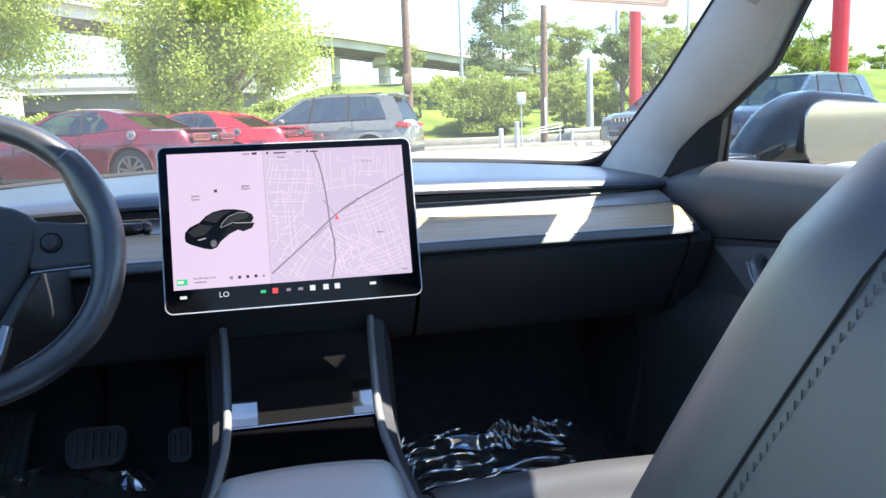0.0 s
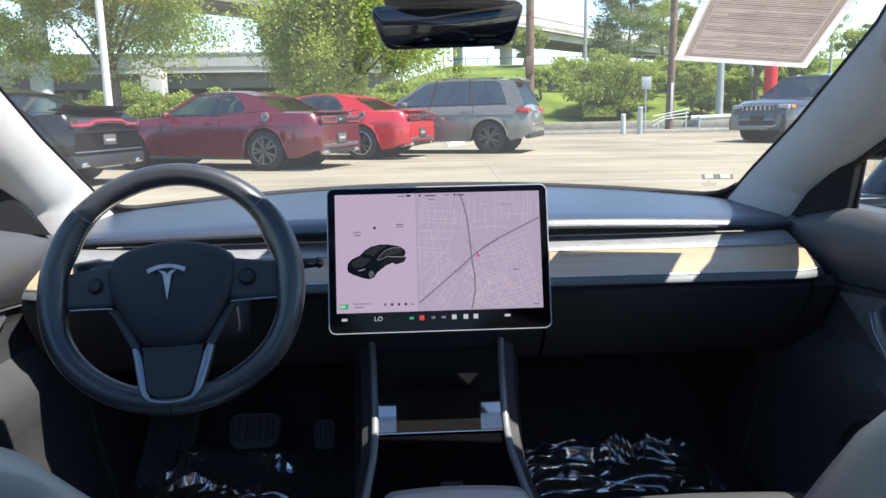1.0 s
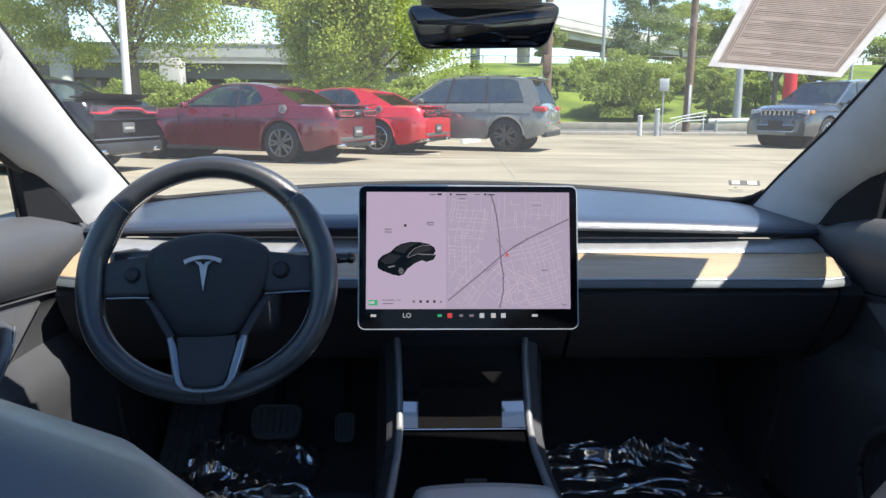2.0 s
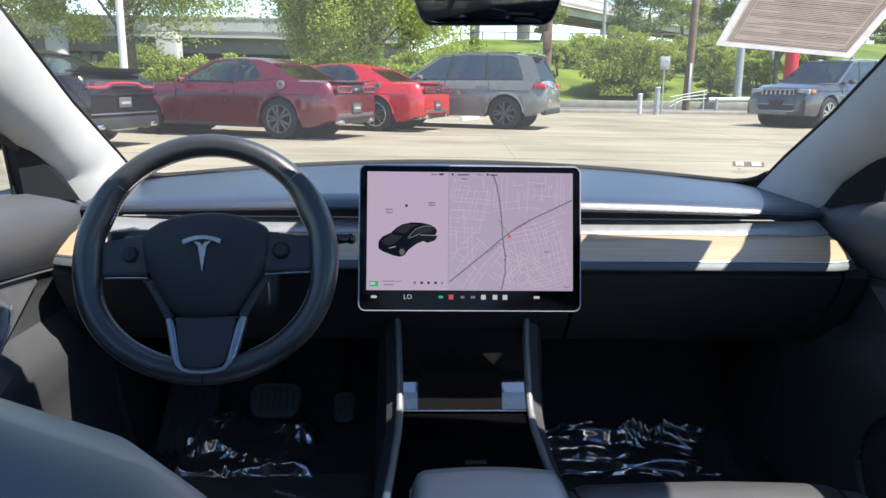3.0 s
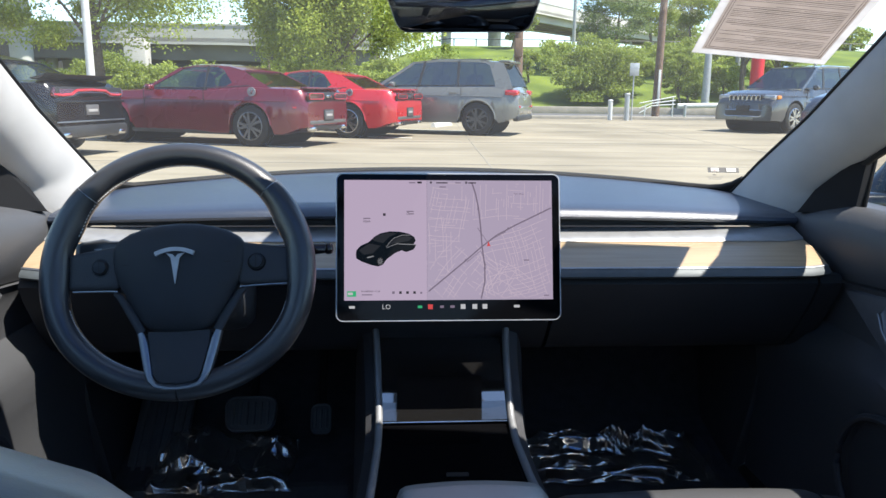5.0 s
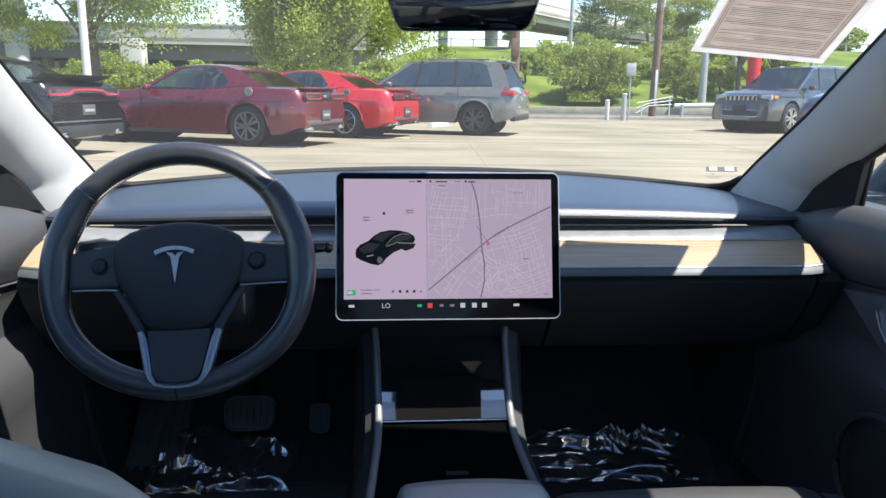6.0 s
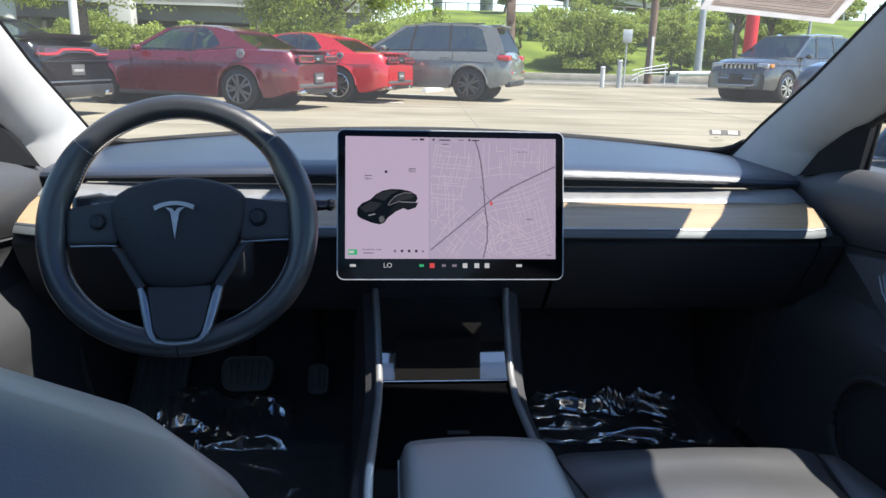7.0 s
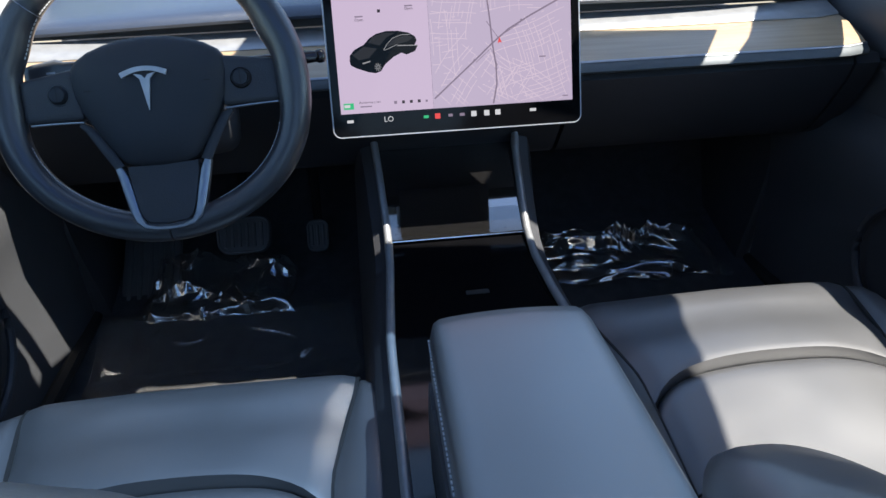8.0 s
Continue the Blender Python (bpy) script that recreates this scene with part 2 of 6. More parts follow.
# ---- the car we sit in: shell ----
def structure(name, bm, material, label, category, m=CAR, smooth=True):
    ob = part(name, bm, material, None, "", smooth)
    ob.matrix_world = m
    return tagged(ob, label, category, "", "structure")


# cabin floor with the tunnel and the rising toe board
def floor_profile(x):
    hump = 0.10 * smooth01(1 - abs(x) / 0.22)
    well = 0.048 * smooth01((0.70 - abs(x)) / 0.03)
    return [(-2.3, 0.20), (-1.0, 0.20 + hump), (-0.25, 0.20 + hump), (-0.20, 0.20 + hump - well), (0.17, 0.20 + hump - well), (0.28, 0.20 + hump), (0.30, 0.20 + hump), (0.52, 0.25 + hump), (0.78, 0.56), (0.80, 0.56), (0.56, 0.12), (-2.3, 0.12)]


structure("floor", along_x(floor_profile, steps(-0.78, 0.78, 25)), CARPET, "black carpeted car floor with a raised tunnel", "floor")
structure("firewall", box((1.56, 0.03, 0.28), (0, 0.80, 0.63)), CARPET, "dark felt bulkhead behind the dashboard", "bulkhead")


# windshield pillars, fabric clad
PILLAR_IN = [(0.664, 0.49, 0.785), (0.692, 0.405, 0.873), (0.698, 0.25, 0.972), (0.700, 0.03, 1.128), (0.665, -0.10, 1.205)]
PILLAR_OUT = [(0.733, 0.264, 0.785), (0.742, 0.238, 0.836), (0.748, 0.165, 0.890), (0.744, 0.0, 0.974), (0.702, -0.16, 1.095)]


def pillar(side):
    inner = PILLAR_IN
    outer = PILLAR_OUT
    rings = []
    for t in steps(0, 1, 33):
        k = t * 4
        a, b = table([(i, *p) for i, p in enumerate(inner)], k), table([(i, *p) for i, p in enumerate(outer)], k)
        a, b = Vector(a), Vector(b)
        d = b - a
        out = Vector((0.62, 0.45, 0.35)).normalized()
        ring = [a + out * 0.004] + [a + d * q - out * 0.032 * math.sin(math.pi * q) ** 0.75 for q in steps(0, 1, 15)] + [b + out * 0.03, a + d * 0.5 + out * 0.05]
        rings.append([(p.x * side, p.y, p.z) for p in ring])
    return loft(rings)


for k, side in enumerate((-1, 1)):
    structure("windshield_pillar", pillar(side), FABRIC, "light grey fabric-clad windshield pillar", "pillar")
    # dark seal between the pillar and the glass
    edge = [(x * side, y, z) for x, y, z in PILLAR_IN]
    structure("trim", tube(edge, 0.004, 6), RUBBER, "black rubber seal along the windshield pillar", "seal")
    edge = [((x + 0.004) * side, y, z - 0.004) for x, y, z in PILLAR_OUT[2:]]
    structure("trim", tube(edge, 0.006, 6), RUBBER, "black rubber seal between the pillar and the side window", "seal")
    # mirror triangle ahead of the side window
    tri = [(0.722 * side, 0.266, 0.790), (0.766 * side, 0.155, 0.812), (0.769 * side, 0.140, 0.925), (0.758 * side, 0.172, 0.894), (0.738 * side, 0.240, 0.838)]
    structure("trim", plate(tri if side < 0 else tri[::-1], 0.02), SAIL, "dark plastic triangle panel ahead of the side window", "panel", smooth=False)
    foot, run, rise = Vector((0.733 * side, 0.240, 0.797)), Vector((0.024 * side, -0.072, 0.013)), Vector((0.008 * side, -0.006, 0.060))
    tw = [foot + run * (0.5 - 0.5 * math.cos(a)) + rise * math.sin(a) * (0.80 + 0.20 * math.cos(a)) for a in steps(0, math.pi, 15)]
    tw = [p + Vector((-0.006 * side, -0.004, 0)) for p in tw]
    structure("trim", plate(tw if side > 0 else tw[::-1], 0.006), VINYL, "round-topped grey speaker mesh in the triangle panel", "speaker", smooth=False)
    post = [(0.766 * side, 0.153, 0.81), (0.769 * side, 0.147, 0.88), (0.770 * side, 0.138, 0.94)]
    structure("trim", tube(post, 0.0040, 8), RUBBER, "black rubber post at the front of the side window", "seal")
    # side panes, door posts, roof rails
    pane = [(0.770 * side, 0.145, 0.825), (0.770 * side, -0.93, 0.835), (0.640 * side, -0.93, 1.215), (0.655 * side, -0.20, 1.195), (0.755 * side, 0.06, 1.00)]
    win = structure("window_%d" % (k + 1), plate(pane, 0.004), SIDE_GLASS, "clear side window of the front door", "window", smooth=False)
    win.visible_shadow = False
    pane = [(0.770 * side, -1.06, 0.835), (0.740 * side, -1.75, 0.86), (0.630 * side, -1.75, 1.18), (0.640 * side, -1.06, 1.215)]
    win = structure("window_%d" % (k + 3), plate(pane, 0.004), SIDE_GLASS, "clear side window of the rear door", "window", smooth=False)
    win.visible_shadow = False
    rail = [(0.715 * side, -0.02, 1.085), (0.672 * side, -0.16, 1.175), (0.635 * side, -0.45, 1.228), (0.625 * side, -1.0, 1.238), (0.62 * side, -1.8, 1.19), (0.60 * side, -2.4, 1.02)]
    structure("trim", tube(rail, 0.042, 10), FABRIC, "light grey padded roof rail", "roof rail")
    bpost = [(0.775 * side, -0.99, 0.2), (0.765 * side, -0.99, 0.83), (0.64 * side, -0.99, 1.23)]
    structure("door_post", tube(bpost, 0.055, 10, squash=0.6), VINYL, "dark padded post between the doors", "pillar")
    structure("wall_side", loft([[(x * side, y, z) for x, z in ((0.78, 0.16), (0.80, 0.5), (0.785, 0.82), (0.74, 0.83), (0.72, 0.5), (0.72, 0.16))] for y in (-2.4, -1.05)]), VINYL, "dark rear door panel", "panel")

# windshield, bowed outward
GLASS_LINE = [(0.62, 0.755), (0.45, 0.857), (0.30, 0.957), (0.10, 1.082), (-0.05, 1.167), (-0.15, 1.212), (-0.25, 1.242)]
rows = []
for t in steps(0, 6, 19):
    y, z = table([(i, *p) for i, p in enumerate(GLASS_LINE)], t)
    rows.append([(x, y + 0.07 * (1 - (x / 0.66) ** 2) * (1 - 0.12 * t), z + 0.006 * t * (1 - (x / 0.70) ** 2)) for x in steps(-0.72, 0.72, 17)])
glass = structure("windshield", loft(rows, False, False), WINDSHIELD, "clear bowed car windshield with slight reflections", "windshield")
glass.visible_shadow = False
structure("ceiling", loft([[(x, y + 0.045 * (1 - (x / 0.66) ** 2) - 0.05, z) for y, z in ((-0.155, 1.222), (-0.160, 1.236), (-0.24, 1.272), (-0.38, 1.296), (-0.38, 1.270), (-0.24, 1.246))] for x in steps(-0.62, 0.62, 21)]), FABRIC, "light grey headliner strip above the windshield", "headliner")
structure("ceiling", box((1.24, 0.12, 0.05), (0, -1.05, 1.262), 0.02), FABRIC, "light grey headliner bar between the roof panes", "headliner")
structure("ceiling", box((1.20, 0.10, 0.05), (0, -2.3, 1.06), 0.02), FABRIC, "light grey headliner strip above the rear seat", "headliner")
for side in (-1, 1):
    structure("ceiling", loft([[(0.485 * side, y, z), (0.70 * side, y, z - 0.02), (0.70 * side, y, z - 0.05), (0.50 * side, y, z - 0.03)] for y, z in ((-0.28, 1.29), (-0.6, 1.31), (-1.1, 1.31), (-1.8, 1.24), (-2.3, 1.11))]), FABRIC, "light grey headliner strip beside the glass roof", "headliner")
structure("roof_pane", plate([(-0.52, -0.35, 1.285), (0.52, -0.35, 1.285), (0.52, -1.0, 1.30), (-0.52, -1.0, 1.30)], 0.005), ROOF_GLASS, "dark tinted glass roof pane", "roof pane", smooth=False)
structure("roof_pane", plate([(-0.52, -1.1, 1.295), (0.52, -1.1, 1.295), (0.52, -2.28, 1.10), (-0.52, -2.28, 1.10)], 0.005), SIDE_GLASS, "sloping rear window pane", "window", smooth=False)
structure("wall_rear", box((1.5, 0.12, 0.75), (0, -2.42, 0.55), 0.04), VINYL, "dark rear bulkhead of the cabin", "panel")


def bench():
    t = thing("rear_bench", CAR @ pose(0, 0, 0), "black synthetic leather rear bench behind the front seats", "seat")
    part("seat", soft((1.30, 0.50, 0.20), 0.06, 8, lambda p: Vector((p.x, p.y - 1.75, p.z + 0.38))), LEATHER, t)
    part("backrest", soft((1.30, 0.16, 0.62), 0.06, 8, lambda p: Vector((p.x, p.y - 2.10 - 0.35 * (p.z + 0.3), p.z + 0.72))), LEATHER, t)


bench()


# ---- dashboard ----
def lip(x):
    e = (abs(x) / 0.69) ** 5
    return 0.203 + 0.040 * e, 0.7850 - 0.016 * (abs(x) / 0.69) ** 2.5


def pad_profile(x):
    y, z = lip(x)
    e = (abs(x) / 0.69) ** 4
    yf = 0.64 - 0.14 * (abs(x) / 0.69) ** 2
    top = 0.018 - 0.004 * e
    crown = [(lin(y + 0.014, yf, q), lin(z + top + 0.003, 0.829 - 0.030 * (x / 0.69) ** 2, 1 - (1 - q) ** 2.2)) for q in steps(0, 1, 10)]
    return [(y + 0.004, z + 0.002), (y, z + 0.007), (y + 0.003, z + 0.013), (y + 0.007, z + top - 0.001)] + crown + [(yf + 0.08, 0.785 - 0.015 * e), (yf + 0.08, 0.75), (y + 0.06, z - 0.004), (y + 0.02, z)]


dash = thing("dashboard", CAR, "black vinyl dashboard with a wood and silver band", "dashboard")
XS = steps(-0.70, 0.70, 41)
part("top_pad", along_x(pad_profile, XS), DASH_TOP, dash, "black grained top pad")
border = [(x, pad_profile(x)[13][0] - 0.004, pad_profile(x)[13][1] + 0.002) for x in steps(-0.60, 0.60, 27)]
corner = [(0.636, 0.517, 0.8065), (0.656, 0.492, 0.8110), (0.669, 0.470, 0.8195), (0.680, 0.446, 0.834)]
part("glass_border", tube([(-x, y, z) for x, y, z in corner[::-1]] + border + corner, 0.0065, 8), RUBBER, dash, "black border of the glass with rounded corners")
for sgn in (-1, 1):
    fill = [(x * sgn, y, z) for x, y, z in corner + [(0.690, 0.44, 0.825), (0.680, 0.485, 0.785), (0.640, 0.515, 0.790)]]
    part("corner_fill", plate(fill if sgn > 0 else fill[::-1], 0.003), RUBBER, dash, "black painted corner of the glass")
for sgn in (-1, 1):
    part("end_cap", box((0.075, 0.30, 0.055), (0.733 * sgn, 0.40, 0.755), 0.015), VINYL, dash)


def strip(pts):
    """A straight band along the dashboard with rounded-off ends."""
    def prof(x):
        e = max(0.0, (abs(x) - 0.628) / 0.06) ** 2
        return [(y + 0.018 * e, z) for y, z in pts]
    return along_x(prof, steps(-0.686, 0.686, 33))


part("vent_slot", strip([(0.240, 0.768), (0.240, 0.780), (0.33, 0.780), (0.33, 0.762)]), DARK, dash, "dark full-width air vent slot")
part("silver_band", strip([(0.236, 0.7665), (0.222, 0.7650), (0.204, 0.7595), (0.182, 0.7525), (0.180, 0.7495), (0.184, 0.746), (0.24, 0.750)]), SILVERP, dash, "satin silver upper band")
part("wood_band", strip([(0.1855, 0.7495), (0.150, 0.7425), (0.110, 0.728), (0.093, 0.7195), (0.096, 0.712), (0.16, 0.72), (0.21, 0.742)]), WOOD, dash, "open-pore light wood band")
part("lower_trim", strip([(0.094, 0.7205), (0.084, 0.714), (0.081, 0.708), (0.086, 0.704), (0.12, 0.708), (0.11, 0.717)]), EDGE, dash, "satin silver lower edge")
part("trim_line", strip([(0.0950, 0.7222), (0.0925, 0.7218), (0.0910, 0.7200), (0.0925, 0.7190), (0.0955, 0.7205)]), SATIN, dash, "thin bright line above the lower edge")


def lower(x0, x1):
    def prof(x):
        b = 0.5 + 0.5 * math.cos(math.pi * min(1, abs(x - (x0 + x1) / 2) / (abs(x1 - x0) * 0.55)))
        return [(0.108, 0.7035), (0.100, 0.69), (0.112, 0.66), (0.150, 0.60), (0.188, 0.552), (0.205, 0.540), (0.25, 0.535), (0.45, 0.56), (0.45, 0.70)]
    return along_x(prof, steps(x0, x1, 21))


part("glovebox_door", lower(0.205, 0.665), LOWER, dash, "black glovebox door")
part("knee_panel", lower(-0.69, 0.198), LOWER, dash, "black knee panel")
part("side_panel", lower(0.67, 0.71), LOWER, dash)
part("air_duct", box((0.72, 0.45, 0.02), (-0.36, 0.62, 0.565), 0.005), DARK, dash)
part("air_duct", box((0.72, 0.45, 0.02), (0.36, 0.62, 0.565), 0.005), DARK, dash)


# ---- steering wheel ----
WHEEL = CAR @ pose(-0.3665, -0.101, 0.772, 69, 0, 0) @ pose(0, 0, 0, 0, 0, 2.2)
wheel = thing("steering_wheel", WHEEL, "black leather three-spoke steering wheel with a silver emblem", "steering wheel")


RIM_C = Vector((-0.002, -0.0095, 0.009))


def rim_at(a, r=0.1655):
    """The middle line of the rim: round above, flattened below."""
    k = math.sin(a)
    v = r * k if k > -0.35 else r * (-0.35 + (k + 0.35) * 0.89)
    return Vector((r * math.cos(a) * (1 + 0.015 * smooth01((-k - 0.2) / 0.5)), v, 0))


def rim_bm(a0, a1, n, fat):
    rings = []
    for a in steps(a0, a1, n):
        c, d = rim_at(a), rim_at(a).normalized()
        k = math.sin(a)
        grip = math.exp(-((k - 0.42) / 0.16) ** 2)             # thumb rests above the side spokes
        thin = fat * (1 - 0.05 * smooth01((k - 0.6) / 0.3))
        ring = []
        for i in range(18):
            w = i * math.tau / 18
            q = math.cos(w)
            inner = 1 + (0.34 * grip + 0.30 * math.exp(-((k - 0.02) / 0.20) ** 2)) * max(0.0, -q) ** 0.8
            ring.append(RIM_C + c + d * (0.0176 * thin * q * inner) + Vector((0, 0, 1)) * (0.0180 * thin) * math.sin(w))
        rings.append(ring)
    return loft(rings, True, True)


JOIN = 0.735
for a0, a1, fat in ((JOIN + 0.004, math.pi - JOIN - 0.004, 0.97), (math.pi - JOIN, math.pi * 1.5 - 0.004, 1.0), (-math.pi / 2 + 0.004, JOIN, 1.0)):
    part("rim", rim_bm(a0, a1, 61, fat), WHEEL_LEATHER, wheel, "black smooth leather rim section")
part("rim_core", tube([RIM_C + rim_at(a) for a in steps(0, math.tau, 61)[:-1]], 0.0150, 10, True), RUBBER, wheel)
for a in (JOIN + 0.002, math.pi - JOIN - 0.002):
    d, c = rim_at(a).normalized(), rim_at(a)
    part("rim_joint", tube([RIM_C + c + d * 0.0174 * math.cos(w) + Vector((0, 0, 0.0179 * math.sin(w))) for w in steps(0, math.tau, 25)[:-1]], 0.0007, 5, True), SATIN, wheel, "thin bright joint line")
# inner seam of the rim, one short stitch after another
for a0, a1 in ((JOIN + 0.03, math.pi - JOIN - 0.03), (-1.15, -0.32), (math.pi + 0.32, math.pi + 1.15), (0.40, JOIN - 0.03), (math.pi - JOIN + 0.03, math.pi - 0.40)):
    st = bmesh.new()
    for a in steps(a0, a1, max(6, int((a1 - a0) * 36))):
        c = rim_at(a)
        k = math.sin(a)
        wide = 1 + 0.34 * math.exp(-((k - 0.42) / 0.16) ** 2) + 0.30 * math.exp(-((k - 0.02) / 0.20) ** 2)
        box((0.0010, 0.0030, 0.0010), RIM_C + c - c.normalized() * 0.0170 * wide + Vector((0, 0, 0.0045)), 0, st, Matrix.Rotation(math.atan2(c.y, c.x), 3, "Z"))
    part("seam", st, STITCH, wheel, "pale stitched seam", False)

# airbag cover: a domed shield, wide above and narrow below
SHIELD = [(0.000, 0.0540), (0.022, 0.0525), (0.042, 0.0485), (0.060, 0.0420), (0.073, 0.0335), (0.0795, 0.0240), (0.0805, 0.0110), (0.0790, -0.0060), (0.0745, -0.0220), (0.0640, -0.0430), (0.0530, -0.0620), (0.0445, -0.0765), (0.0370, -0.0850), (0.0270, -0.0890), (0.0130, -0.0905)]
shield = SHIELD + [(0.0, -0.0910)] + [(-x, y) for x, y in SHIELD[:0:-1]]
cover = loft([[(x * k * 1.09, (y + 0.012) * k * 1.02 - 0.010, z) for x, y in shield] for k, z in ((0.97, -0.010), (1.0, 0.006), (1.0, 0.0140), (0.993, 0.0180), (0.975, 0.0212), (0.93, 0.0246), (0.84, 0.0285), (0.70, 0.0322), (0.52, 0.0350), (0.32, 0.0366), (0.12, 0.0372))])
part("airbag_cover", cover, HUB, wheel, "matt black airbag cover")
for s in (-1, 1):
    # switch panel between the cover and the rim, a little wider towards the middle
    def panel(p):
        u = (p.x + 0.034) / 0.068                      # 0 at the cover, 1 at the rim
        top, low = lin(0.0290, 0.0200, u), lin(-0.0300, -0.0290, u)
        return Vector((s * (0.112 + p.x * 1.0), lin(low, top, p.y / 0.05 + 0.5), p.z + lin(0.008, 0.002, u)))
    arm_ob = part("button_panel", soft((0.068, 0.050, 0.026), 0.005, 10, panel), DARK, wheel, "black switch panel spoke")
    knob = loft([[(s * 0.1025 + q * math.cos(a), 0.0 + q * math.sin(a), z) for a in steps(0, math.tau, 33)[:-1]] for q, z in ((0.0106, 0.012), (0.0106, 0.0205), (0.0098, 0.0215), (0.0094, 0.0212), (0.0092, 0.0238), (0.0080, 0.0256), (0.0045, 0.0262))])
    part("scroll_knob", knob, HUB, arm_ob, "round black scroll knob")
    part("knob_groove", box((0.0010, 0.0165, 0.0008), (s * 0.1025, 0.0, 0.0260)), RUBBER, arm_ob)
    part("knob_ring", tube([(s * 0.1025 + 0.0115 * math.cos(a), 0.0115 * math.sin(a), 0.0192) for a in steps(0, math.tau, 33)[:-1]], 0.0009, 6, True), GLOSS, arm_ob)
    part("switch_mark", box((0.0080, 0.0010, 0.0006), (s * 0.066, 0.0, 0.0332)), RUBBER, arm_ob)
    # trim: a hairline under the switch panel, then a dark edge, then a broad satin band beside the lower spoke
    def ribbon(rows, depth=0.006):
        rings = []
        for i, (x, y, z, w) in enumerate(rows):
            p, q = rows[max(i - 1, 0)], rows[min(i + 1, len(rows) - 1)]
            d = Vector((q[0] - p[0], q[1] - p[1], 0)).normalized()
            n = Vector((-d.y, d.x, 0)) * w / 2
            c = Vector((x, y, z))
            rings.append([tuple(Vector(((v.x) * s, v.y, v.z))) for v in (c - n + Vector((0, 0, -depth)), c - n, c - n * 0.6 + Vector((0, 0, 0.0016)), c + n * 0.6 + Vector((0, 0, 0.0016)), c + n, c + n + Vector((0, 0, -depth)))])
        return loft(rings)
    part("spoke_line", ribbon([(0.141, -0.0300, 0.0105, 0.0022), (0.120, -0.0305, 0.0140, 0.0022), (0.096, -0.0315, 0.0170, 0.0022), (0.080, -0.0325, 0.0175, 0.0022)]), SATIN, wheel, "thin satin line below the switches")
    part("spoke_edge", ribbon([(0.086, -0.0345, 0.0135, 0.006), (0.078, -0.0400, 0.0140, 0.010), (0.067, -0.0570, 0.0150, 0.012), (0.056, -0.0760, 0.0160, 0.012), (0.049, -0.0890, 0.0165, 0.011)]), DARK, wheel, "dark spoke flank")
    part("spoke_trim", ribbon([(0.0510, -0.0890, 0.0170, 0.0080), (0.0470, -0.1010, 0.0178, 0.0105), (0.0425, -0.1200, 0.0215, 0.0105), (0.0380, -0.1390, 0.0262, 0.0100), (0.0340, -0.1510, 0.0285, 0.0085), (0.0275, -0.1585, 0.0292, 0.0062), (0.0150, -0.1620, 0.0292, 0.0050), (0.0, -0.1630, 0.0292, 0.0046)], 0.012), SATIN, wheel, "broad satin grey band beside the lower spoke")
INLAY = [(0.041, -0.0880), (0.0400, -0.1020), (0.0360, -0.1220), (0.0320, -0.1410), (0.0280, -0.1510), (0.0210, -0.1560), (0.0, -0.1585)]
inlay = INLAY + [(-x, y) for x, y in INLAY[-2::-1]]
part("lower_spoke", loft([[(x * k, (y + 0.118) * k - 0.118, z + 0.0105 * smooth01((-y - 0.100) / 0.045)) for x, y in inlay] for k, z in ((1.0, 0.0), (1.0, 0.0165), (0.97, 0.0185), (0.8, 0.0188))]), DARK, wheel, "black lower spoke inlay")
part("spoke_back", plate([(x * 1.28, y - 0.004, 0.004) for x, y in inlay], 0.010), RUBBER, wheel)
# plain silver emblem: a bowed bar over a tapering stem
bow = [(0.0255 * t, 0.0215 - 0.006 * t * t) for t in steps(-1, 1, 13)] + [(0.0235 * u, 0.0165 - 0.0065 * u * u) for u in steps(1, -1, 13)]
part("emblem_bar", plate([(x * 1.02, (y - 0.002) * 1.0 + 0.001, 0.0398) for x, y in bow], 0.004), EMBLEM, wheel, "silver emblem", smooth=False)
part("emblem_stem", plate([(x * 1.02, y * 1.0 + 0.001, 0.0398) for x, y in ((0.012, 0.0125), (0.0035, 0.0105), (0, 0.0060), (-0.0035, 0.0105), (-0.012, 0.0125), (-0.0055, 0.006), (0, -0.029), (0.0055, 0.006))], 0.004), EMBLEM, wheel, "silver emblem", smooth=False)
part("column", soft((0.12, 0.13, 0.22), 0.03, 6, lambda p: Vector((p.x, p.y - 0.012, p.z - 0.135))), DARK, wheel, "dark plastic column shroud")
part("selector_stalk", soft((0.15, 0.016, 0.016), 0.006, 6, lambda p: Vector((p.x + 0.120, p.y + 0.026, p.z - 0.052))), GLOSS, wheel, "black selector stalk")
part("selector_button", soft((0.014, 0.017, 0.016), 0.006, 5, lambda p: Vector((p.x + 0.194, p.y + 0.026, p.z - 0.052))), GLOSS, wheel)
blade = part("turn_stalk", soft((0.085, 0.030, 0.016), 0.006, 8, lambda p: Vector((p.x - 0.112, p.y * (1 - 3.0 * abs(p.x)) + 0.030 + 0.10 * (p.x + 0.04) * (p.x < 0), p.z - 0.030))), STALK, wheel, "dark grey turn-signal stalk")
for u in (-0.122, -0.100):
    part("stalk_mark", box((0.010, 0.0022, 0.0006), (u, 0.032, -0.0213)), SATIN, blade)

# ---- touchscreen ----
SCREEN = pose(0, 0.0297, 0.7515, 75.1, 0, 0)
scr = thing("touchscreen", SCREEN, "large landscape touchscreen showing a pink-lit map, on the dashboard", "touchscreen")


def slab2(w, h, r, z0, z1, n=8):
    o = rounded(w, h, r, n)
    return loft([[(x, y, z0) for x, y in o], [(x, y, z1) for x, y in o]])


